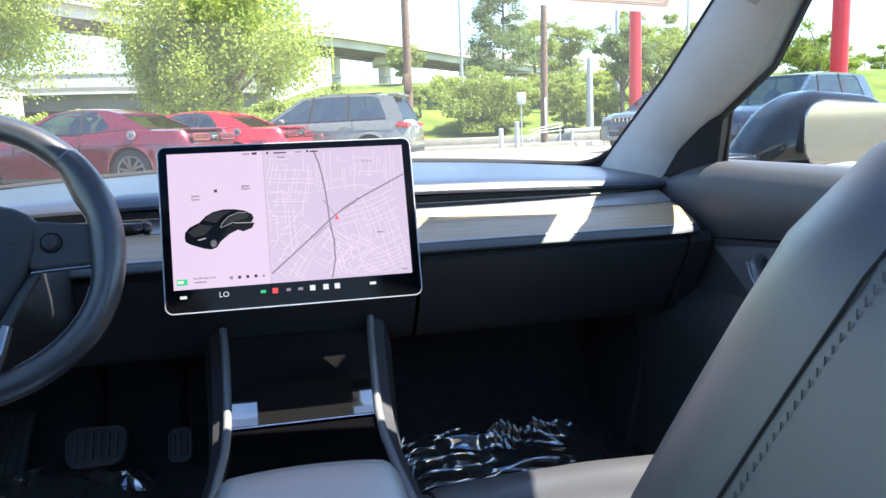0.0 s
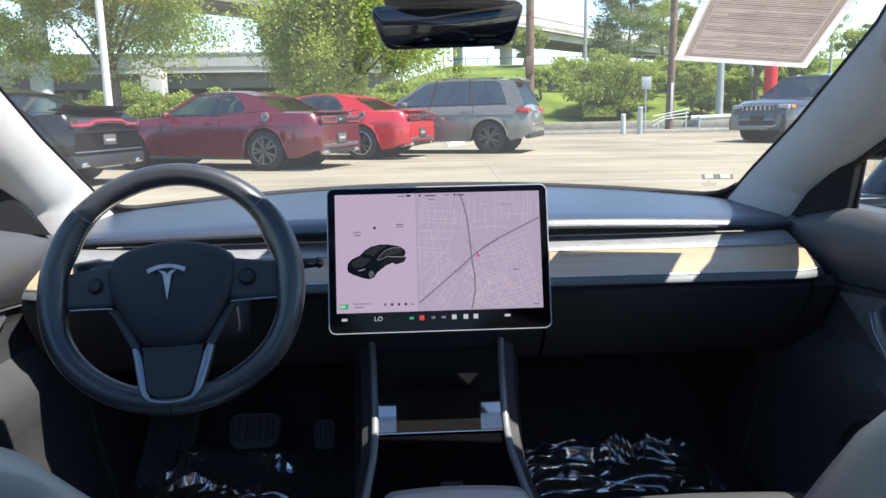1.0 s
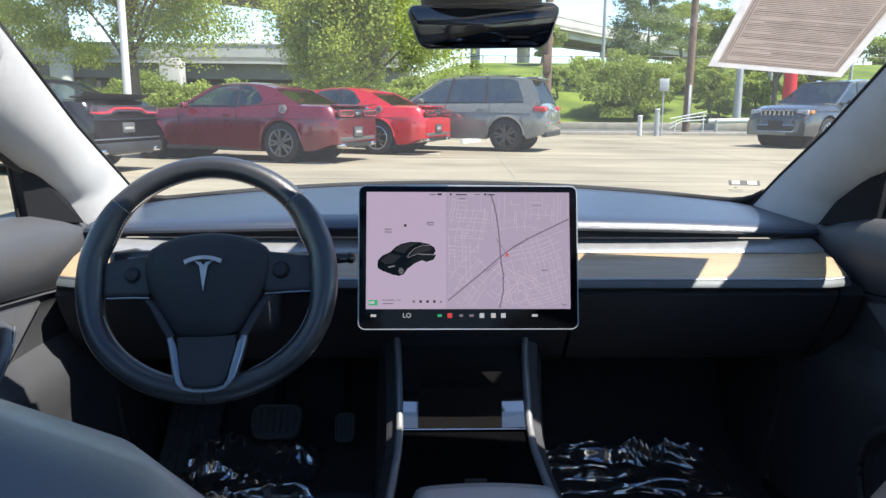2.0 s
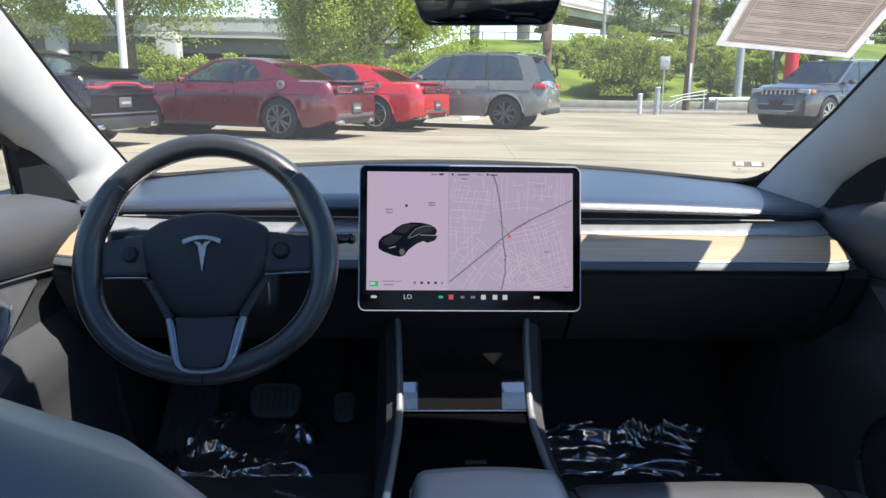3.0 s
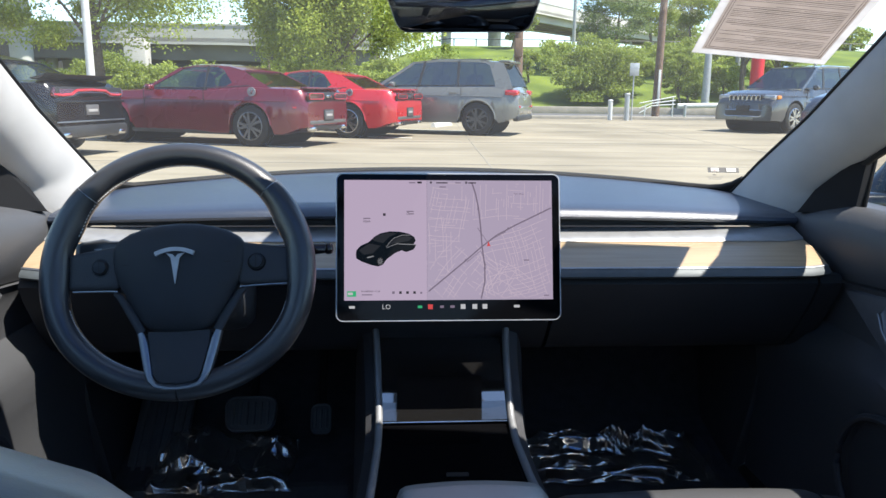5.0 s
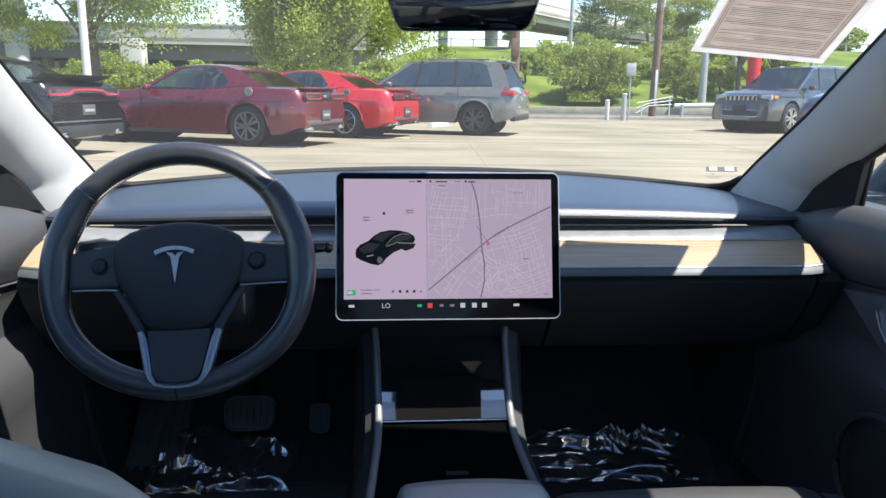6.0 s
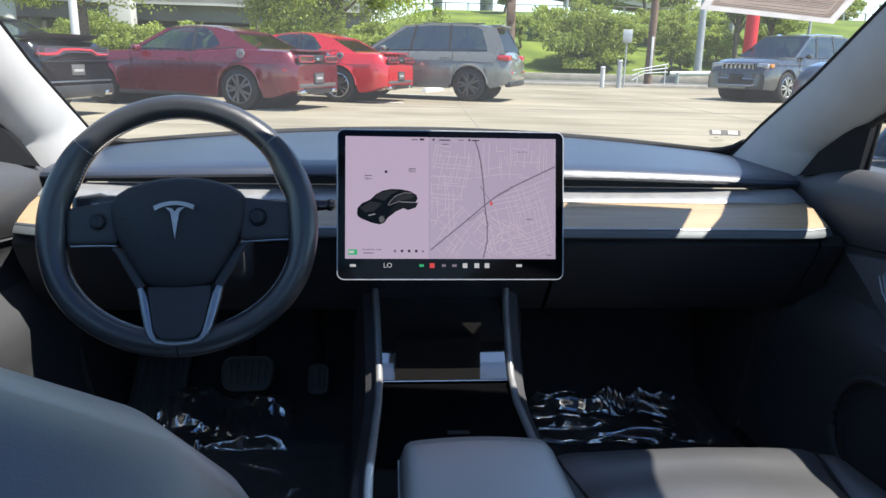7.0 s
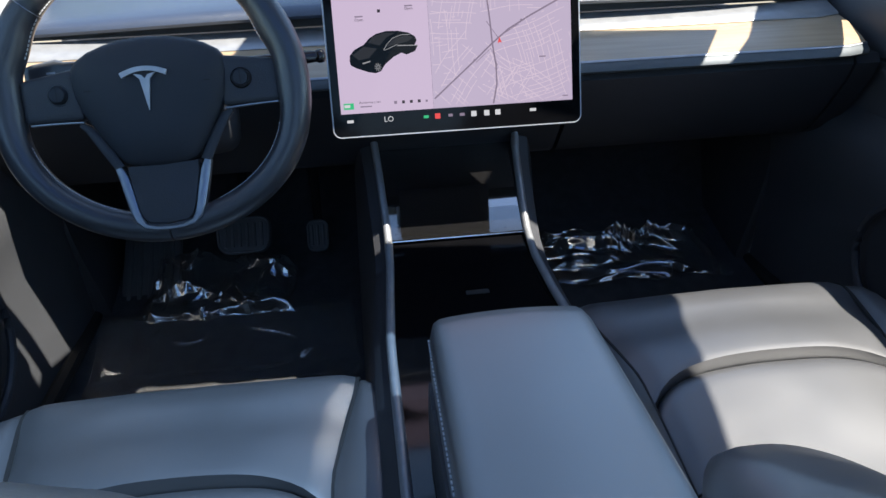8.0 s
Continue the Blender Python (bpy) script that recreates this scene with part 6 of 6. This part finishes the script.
m5 = EXT @ Matrix.Translation((11.1, 10.8, 0)) @ Matrix.Rotation(math.atan2(-h4.x, h4.y), 4, "Z") @ Matrix.Translation((0, -3.87, 0))
car("crossover", m5, "white crossover with dark windows, parked", PEARL, s)

# concrete wheel stops at the heads of the bays
GREYM = mat("galvanised_steel", (0.42, 0.43, 0.43), 0.5, 0.5)
STOPC = mat("pale_wheel_stop", (0.55, 0.54, 0.50), 0.85, 0, (0.42, 0.41, 0.38), 6, 0.4, 40)
for x, y in ((0.30, 21.3), (-1.75, 18.9)):
    ws = thing("wheel_stop", EXT @ pose(x, y, 0, 0, 0, 71.6), "pale concrete wheel stop at the head of a bay", "wheel stop", "wheel stops")
    part("block", loft([[(u, v * 0.075, 0) if k in (0, 3) else (u * 0.97, v * 0.045, 0.12) for k, v in enumerate((-1, -1, 1, 1))] for u in steps(-0.85, 0.85, 5)]), STOPC, ws)
    for u in (-0.55, 0.55):
        part("bolt", disc(0.018, 0.012, (u, 0, 0.122), "z", 10), GREYM, ws)

# ---- poles, sign, rail, posts ----
WHITEM, WOODP = mat("white_pole_paint", (0.55, 0.55, 0.53), 0.5), mat("weathered_pole_wood", (0.17, 0.11, 0.075), 0.9, 0, (0.11, 0.07, 0.05), 6, 0.6, 60)
REDM = mat("red_column_paint", (0.58, 0.015, 0.025), 0.35, 0, (0.50, 0.012, 0.02), 2)


def pole(name, x, y, h, r, material, label, category, lean=(0, 0)):
    z = hill(x, y) if y > 29.4 else 0
    t = thing(name, EXT @ pose(x, y, z), label, category)
    part("shaft", tube([(lean[0] * k * h, lean[1] * k * h, k * h) for k in steps(0, 1, 6)], lambda q: lin(r, r * 0.7, q), 14), material, t)
    return t


p = pole("light_pole", -10.6, 22.6, 10, 0.13, WHITEM, "tall white steel light pole at the lot", "light pole")
part("base", disc(0.28, 0.6, (0, 0, 0.3), "z", 20), KERB, p, "concrete footing")
p = pole("utility_pole", 9.75, 31.4, 13, 0.17, WOODP, "brown wooden utility pole with a white marker strip", "utility pole", (0.010, 0))
part("marker_strip", box((0.10, 0.04, 1.5), (0.03, -0.17, 1.3), 0.005), WHITEM, p, "white marker strip")
p = pole("utility_pole", 3.75, 31.8, 13, 0.20, WOODP, "reddish brown wooden utility pole", "utility pole")
part("box", box((0.34, 0.30, 0.75), (-0.05, -0.28, 2.9), 0.03), WOODP, p, "rusty metal box")
part("guy_wire", tube([(0.1, 0, 6.0), (2.2, -0.5, 7.4), (5.5, -1.0, 10.5)], 0.018, 5), GREYM, p, "thin wire")
part("guy_wire", tube([(0.1, 0, 3.5), (-1.2, -1.2, 0.0)], 0.015, 5), GREYM, p, "thin wire")
pole("light_pole", 11.0, 58, 16, 0.14, GREYM, "far grey steel pole", "light pole")
pole("light_pole", 19.5, 47, 14, 0.16, GREYM, "far grey steel pole", "light pole")
pole("light_pole", 24.5, 47, 15, 0.11, GREYM, "far grey steel pole", "light pole")
pole("tree_stake", 14.3, 38, 4.6, 0.22, GREYM, "grey square post beside the trees", "post")
t = pole("sign_post", 7.85, 28.2, 2.0, 0.035, GREYM, "small white sign on a grey post", "sign")
part("sign_plate", box((0.36, 0.02, 0.48), (0, -0.05, 1.95), 0.005), GREYM, t, "white sign plate")
part("sign_bar", box((0.24, 0.006, 0.05), (0, -0.064, 2.02)), GREYM, t)
for x, y, h, r in ((7.05, 28.4, 0.75, 0.09), (7.60, 28.0, 1.0, 0.10)):
    tt = thing("bollard", EXT @ pose(x, y, 0), "pale weathered bollard at the edge of the lot", "bollard", "bollards")
    part("shaft", disc(r, h, (0, 0, h / 2), "z", 16), WHITEM if h < 0.9 else GREYM, tt)
    part("cap", soft((r * 2, r * 2, r), r * 0.45, 4, lambda q: q + Vector((0, 0, h))), WHITEM if h < 0.9 else GREYM, tt)
wall = thing("low_wall", EXT @ pose(0, 0, 0), "low weathered concrete wall beside the road", "wall")
part("wall_body", box((46, 0.25, 0.42), (-6, 36.6, 0.16), 0.03), KERB, wall)
rail = thing("low_rail", EXT @ pose(0, 0, 0), "low pale pipe rail on short posts", "rail")
part("rail_bar", tube([(10.3, 30.2, 0.55), (13, 30.0, 0.62), (17.5, 29.7, 0.62)], 0.11, 10), WHITEM, rail)
for x in (10.6, 12.4, 14.4, 16.4):
    part("post", disc(0.06, 0.62, (x, 30.1, 0.31), "z", 10), GREYM, rail)
guard = thing("guard_rail", EXT @ pose(0, 0, 0), "steel guard rail along the top of the grass bank", "guard rail")
part("rail_bar", tube([(x, 67.5, hill(x, 67.5) + 0.62) for x in steps(-1, 60, 24)], 0.04, 6), TRIMB, guard)
for x in steps(0, 58, 30):
    part("post", box((0.12, 0.12, 0.7), (x, 67.6, hill(x, 67.6) + 0.30)), GREYM, guard, "", False)
pipe = thing("pipe_frame", EXT @ pose(8.6, 29.8, 0), "bent white pipe frame by the utility pole", "pipe frame")
for k in range(3):
    part("pipe", tube([(0.0, 0, 0.25 + 0.2 * k), (0.5, 0, 0.55 + 0.1 * k), (1.5, 0.1, 0.62 + 0.16 * k)], 0.024, 8), WHITEM, pipe)
part("leg", tube([(0.2, 0, 0.0), (0.25, 0, 0.6)], 0.028, 8), WHITEM, pipe)
part("leg", tube([(1.4, 0.1, 0.0), (1.4, 0.1, 0.9)], 0.028, 8), WHITEM, pipe)
for x, y, h, lab in ((15.6, 35.0, 6.6, "round red painted column of a tall sign"), (22.4, 29.0, 12, "round red painted column of a tall sign, the nearer one")):
    tt = thing("sign_column", EXT @ pose(x, y, hill(x, y) if y > 29.4 else 0), lab, "column", "red sign columns")
    part("shaft", disc(0.30 if h < 10 else 0.36, h, (0, 0, h / 2), "z", 28), REDM, tt)
    part("collar", disc(0.34 if h < 10 else 0.40, 0.06, (0, 0, h - 0.1), "z", 28), REDM, tt)


# ---- overpasses ----
def deck(name, path, width, depth, label, edge=None):
    t = thing(name, EXT, label, "overpass")
    pts = [Vector(p) for p in path]
    def rib(off0, off1, z0, z1):
        rings = []
        for i, p in enumerate(pts):
            d = (pts[min(i + 1, len(pts) - 1)] - pts[max(i - 1, 0)])
            d.z = 0
            s = d.normalized().cross(Vector((0, 0, 1)))
            rings.append([p + s * off0 + Vector((0, 0, z0)), p + s * off1 + Vector((0, 0, z0)), p + s * off1 + Vector((0, 0, z1)), p + s * off0 + Vector((0, 0, z1))])
        return loft(rings)
    part("road_slab", rib(-width / 2, width / 2, -0.28, 0), bridge_c, t, "concrete road slab")
    for off in (-width / 2, width / 2 - 0.25):
        part("parapet", rib(off, off + 0.25, -0.45, 0.85), bridge_c, t, "weathered concrete parapet")
        part("coping", rib(off - 0.05, off + 0.30, 0.85, 0.97), bridge_c, t, "concrete coping")
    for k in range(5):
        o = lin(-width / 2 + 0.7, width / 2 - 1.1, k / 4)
        # GIRDER's dark tone paints the shade under the deck; edge girders can stay pale
        part("girder", rib(o, o + 0.4, -depth, -0.28), edge if edge and k in (0, 4) else GIRDER, t, "girder below the road slab")
    return t


# darker than bridge_c: the shade below the slab is put into the colour
GIRDER = mat("shade_dark_girder", (0.20, 0.185, 0.16), 0.8, 0, (0.12, 0.11, 0.095), 0.4, 0.3, 8)
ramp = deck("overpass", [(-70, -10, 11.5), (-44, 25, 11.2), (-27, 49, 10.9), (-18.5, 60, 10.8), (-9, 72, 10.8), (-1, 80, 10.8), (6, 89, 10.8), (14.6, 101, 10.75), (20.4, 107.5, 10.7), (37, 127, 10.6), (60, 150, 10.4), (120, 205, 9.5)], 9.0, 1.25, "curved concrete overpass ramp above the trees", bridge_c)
for x, y, r in ((-44, 25.5, 0.7), (-27, 49.5, 0.7), (1.6, 84, 0.55), (7.6, 91.5, 0.8), (22, 110, 0.8), (38, 129, 0.8)):
    part("pier", disc(r, 9.4, (x, y, 4.4), "z", 24), bridge_c, ramp, "round concrete pier")
for x, y in ((-27, 49.5), (7.6, 91.5), (22, 110), (38, 129)):
    part("pier_cap", box((2.6, 6.0, 0.9), (x, y, 9.1), 0.05), bridge_c, ramp, "concrete pier cap")
low = deck("overpass", [(-120, 62, 4.9), (-45, 58, 4.7), (-14, 57, 4.5), (-4, 57.5, 4.3)], 9.0, 1.5, "long low concrete overpass behind the trees")
for x in (-70, -58, -46, -36, -28, -17):
    for dy in (-2.6, 0, 2.6):
        part("pier", disc(0.42, 3.3, (x, 58 + dy, 1.6), "z", 18), bridge_c, low, "round concrete column")
part("pier", box((1.5, 1.1, 4.4), (-20, 51, 2.1), 0.12), bridge_c, low, "pale concrete pier")
part("pier", box((1.2, 1.1, 4.0), (-31, 51.5, 1.9), 0.12), bridge_c, low, "pale concrete pier")
# dark wall tone stands in for the shade beneath the low overpass
SHADEW = mat("shade_dark_abutment", (0.14, 0.135, 0.12), 0.9, 0, (0.08, 0.08, 0.07), 0.3)
part("abutment", box((110, 0.6, 3.4), (-65, 66, 1.7)), SHADEW, low, "abutment wall, darkened for the shade under the deck")


# ---- trees and bushes ----
def leaf_mat(name, a, b):
    m = bpy.data.materials.new(name)
    m.use_nodes = True
    nt = m.node_tree
    p = nt.nodes["Principled BSDF"]
    g = nt.nodes.new("ShaderNodeNewGeometry")
    r = nt.nodes.new("ShaderNodeValToRGB")
    r.color_ramp.elements[0].color, r.color_ramp.elements[1].color = (*a, 1), (*b, 1)
    nt.links.new(g.outputs["Random Per Island"], r.inputs["Fac"])
    nt.links.new(r.outputs["Color"], p.inputs["Base Color"])
    p.inputs["Roughness"].default_value = 0.55
    tr, mx = nt.nodes.new("ShaderNodeBsdfTranslucent"), nt.nodes.new("ShaderNodeMixShader")
    nt.links.new(r.outputs["Color"], tr.inputs["Color"])
    mx.inputs[0].default_value = 0.52
    nt.links.new(p.outputs[0], mx.inputs[1]), nt.links.new(tr.outputs[0], mx.inputs[2])
    nt.links.new(mx.outputs[0], nt.nodes["Material Output"].inputs["Surface"])
    return m


LEAF_A = leaf_mat("oak_leaves", (0.24, 0.30, 0.05), (0.42, 0.49, 0.095))
LEAF_B = leaf_mat("bush_leaves", (0.18, 0.23, 0.04), (0.32, 0.38, 0.075))
LEAF_P = leaf_mat("pine_needles", (0.10, 0.15, 0.045), (0.22, 0.29, 0.09))
BARK = mat("grey_bark", (0.16, 0.13, 0.10), 0.95, 0, (0.10, 0.08, 0.06), 8, 1.0, 30)


def tree(name, x, y, h, crown_r, crown_z, n, size, seed, leaf, label, trunk=0.22, clumps=40, flat=0.8, category="tree", shape="round"):
    r = np.random.RandomState(seed)
    z0 = hill(x, y) - 0.05 if y > 29.4 else -0.02
    t = thing(name, EXT @ pose(x, y, z0), label, category)
    bmt = bmesh.new()
    lean = r.uniform(-0.06, 0.06, 2)
    top = h * (0.92 if shape == "pine" else 0.72)
    tube([(lean[0] * k * top + 0.12 * math.sin(k * 5 + seed), lean[1] * k * top, k * top) for k in steps(0, 1, 8)], lambda q: lin(trunk, trunk * 0.25, q), 9, False, 1.0, bmt)
    cs = []
    for i in range(clumps):
        if shape == "pine":
            zc = r.uniform(crown_z - crown_r * 1.3, h)
            rad = crown_r * max(0.12, 1 - (zc - (crown_z - crown_r * 1.3)) / (h - crown_z + crown_r * 1.3)) ** 0.8
            a, q = r.uniform(0, math.tau), math.sqrt(r.uniform(0.1, 1)) * rad
            c = np.array([q * math.cos(a), q * math.sin(a), zc])
        else:
            d = r.normal(size=3)
            d /= np.linalg.norm(d)
            q = r.uniform(0.15, 1.0) ** 0.55 * (1 + 0.30 * r.normal() * (r.uniform() < 0.5))
            c = np.array([d[0] * crown_r * q, d[1] * crown_r * q, crown_z + d[2] * crown_r * flat * q])
            if shape == "weeping":
                c[2] -= 0.25 * crown_r * (np.hypot(c[0], c[1]) / crown_r) ** 2
        cs.append(c)
    for c in cs[: 14 if shape != "pine" else 22]:
        zb = min(c[2] * 0.75, top * 0.9) if shape != "pine" else c[2]
        s = (lean[0] * zb, lean[1] * zb, zb * (1 if shape == "pine" else r.uniform(0.6, 0.95)))
        m = [(s[0] * (1 - k) + c[0] * k, s[1] * (1 - k) + c[1] * k, s[2] * (1 - k) + c[2] * k + 0.25 * math.sin(k * math.pi)) for k in steps(0, 1, 5)]
        tube(m, lambda q: lin(trunk * 0.35, trunk * 0.06, q), 5, False, 1.0, bmt)
    part("trunk", bmt, BARK, t, "tapered trunk with limbs")
    k = r.randint(0, clumps, n)
    spread = crown_r * (0.16 if shape != "pine" else 0.15)
    own = r.uniform(0.45, 1.35, (clumps, 1)) * r.uniform(0.7, 1.3, (clumps, 3))     # clumps differ in size and stretch
    cen = np.array(cs)[k] + np.clip(r.normal(size=(n, 3)), -1.7, 1.7) * spread * own[k] * np.array([1, 1, 0.55 if shape != "weeping" else 0.8])
    droop = r.uniform(0, 1, n) ** 3 * (0.9 if shape == "weeping" else 0.15) * crown_r * 0.35
    cen[:, 2] -= droop
    cen[:, 2] = np.maximum(cen[:, 2], 0.15)
    u = r.normal(size=(n, 3))
    u /= np.linalg.norm(u, axis=1, keepdims=True)
    v = np.cross(u, r.normal(size=(n, 3)))
    v /= np.linalg.norm(v, axis=1, keepdims=True)
    sz = size * r.uniform(0.6, 1.4, (n, 1))
    pts = np.stack([cen - u * sz, cen + v * sz * 0.5, cen + u * sz, cen - v * sz * 0.5], 1).reshape(-1, 3)
    me = bpy.data.meshes.new("crown")
    me.from_pydata(pts.tolist(), [], np.arange(n * 4).reshape(-1, 4).tolist())
    me.materials.append(leaf)
    ob = new("crown", me)
    ob.parent = t
    return t


tree("tree", -12.6, 27.6, 10.6, 4.4, 6.3, 100000, 0.064, 1, LEAF_A, "leafy green street tree behind the parked cars", 0.24, 60, 0.85)
tree("tree", -3.5, 27.5, 8.8, 3.35, 5.1, 95000, 0.062, 2, LEAF_A, "broad leafy green tree with drooping branches", 0.20, 56, 0.9, "tree", "weeping")
tree("tree", -6.9, 31.5, 9.5, 1.5, 7.4, 7000, 0.065, 3, LEAF_A, "slender sparse green tree", 0.08, 30, 1.2)
tree("bush", 9.5, 44, 4.8, 2.45, 2.1, 34000, 0.075, 4, LEAF_B, "broad olive green bush on the grass bank", 0.08, 70, 0.72, "bush")
tree("bush", 12.1, 46, 4.0, 1.7, 1.9, 14000, 0.075, 5, LEAF_B, "rounded green bush on the grass bank", 0.08, 40, 0.75, "bush")
tree("bush", 6.4, 49, 3.0, 1.1, 1.3, 5500, 0.08, 15, LEAF_B, "low green bush below the overpass", 0.08, 30, 0.75, "bush")
tree("pine_tree", 12.9, 53, 11.0, 2.7, 5.6, 34000, 0.085, 6, LEAF_P, "tall open pine tree", 0.16, 90, 1.0, "pine tree", "pine")
tree("tree", 13.6, 40, 4.0, 1.15, 2.7, 9000, 0.065, 7, LEAF_B, "small green tree on the grass bank", 0.07, 40, 0.8)
tree("tree", 17.4, 41, 6.6, 1.6, 4.9, 12000, 0.075, 8, LEAF_P, "dense round-topped tree beside the red column", 0.2, 46, 0.9)
tree("tree", 21.0, 44, 7.0, 2.0, 4.0, 12000, 0.08, 9, LEAF_B, "leafy green tree behind the parked cars", 0.16, 46, 0.9)
tree("tree", 27.5, 38, 7.0, 2.3, 4.2, 12000, 0.08, 10, LEAF_B, "leafy green tree at the far side of the lot", 0.2, 46, 0.9)
tree("tree", 33.0, 34, 5.0, 1.9, 3.2, 9000, 0.08, 12, LEAF_A, "leafy tree at the far side of the lot", 0.2, 40, 0.9)
tree("tree", -20.5, 30.0, 10.0, 3.7, 5.6, 30000, 0.08, 13, LEAF_A, "leafy green tree at the end of the lot", 0.28, 70, 0.9)
for k, (x, y, h) in enumerate(((4.4, 45, 2.2), (15.4, 44, 2.6), (18.4, 46, 3.0), (15.9, 51, 3.4), (19.6, 50, 3.4), (22.6, 48, 3.0), (8.6, 52, 3.0))):
    tree("bush", x, y, h, h * 0.46, h * 0.42, 9000, 0.08, 120 + k, LEAF_B if k % 2 else LEAF_A, "rough green shrub on the grass bank", 0.06, 34, 0.75, "bush")
for k in range(9):
    x = -46 + 4.6 * k
    tree("bush", x, 50 + 3 * math.sin(k * 2.1), 3.4, 1.7, 1.4, 4500, 0.10, 30 + k, LEAF_B if k % 2 else LEAF_A, "green shrub in the hedge row below the overpass", 0.1, 30, 0.75, "bush")
for k, (x, y) in enumerate(((-7.6, 40), (-4.9, 42), (-2.2, 41), (0.4, 43), (2.8, 42), (-14.6, 38), (-12.4, 40), (-17.2, 39))):
    tree("bush", x, y, 4.0, 1.9, 1.7, 12000, 0.085, 80 + k, LEAF_B if k % 2 else LEAF_A, "green shrub behind the parked cars", 0.08, 36, 0.7, "bush")
for k, (x, y, h) in enumerate(((17.5, 60, 6.0), (21.5, 62, 5.5), (25.5, 58, 6.5), (30, 61, 6.0), (6.8, 62, 3.6))):
    tree("tree", x, y, h, h * 0.36, h * 0.58, 11000, 0.09, 95 + k, LEAF_B, "leafy green tree on the grass bank", 0.14, 44, 0.85)
for k in range(7):
    tree("tree", 30 + 10 * k, 92 + 6 * math.sin(k * 1.7), 6, 2.8, 3.0, 5000, 0.18, 60 + k, LEAF_B, "distant leafy tree on the skyline", 0.25, 36, 0.9)
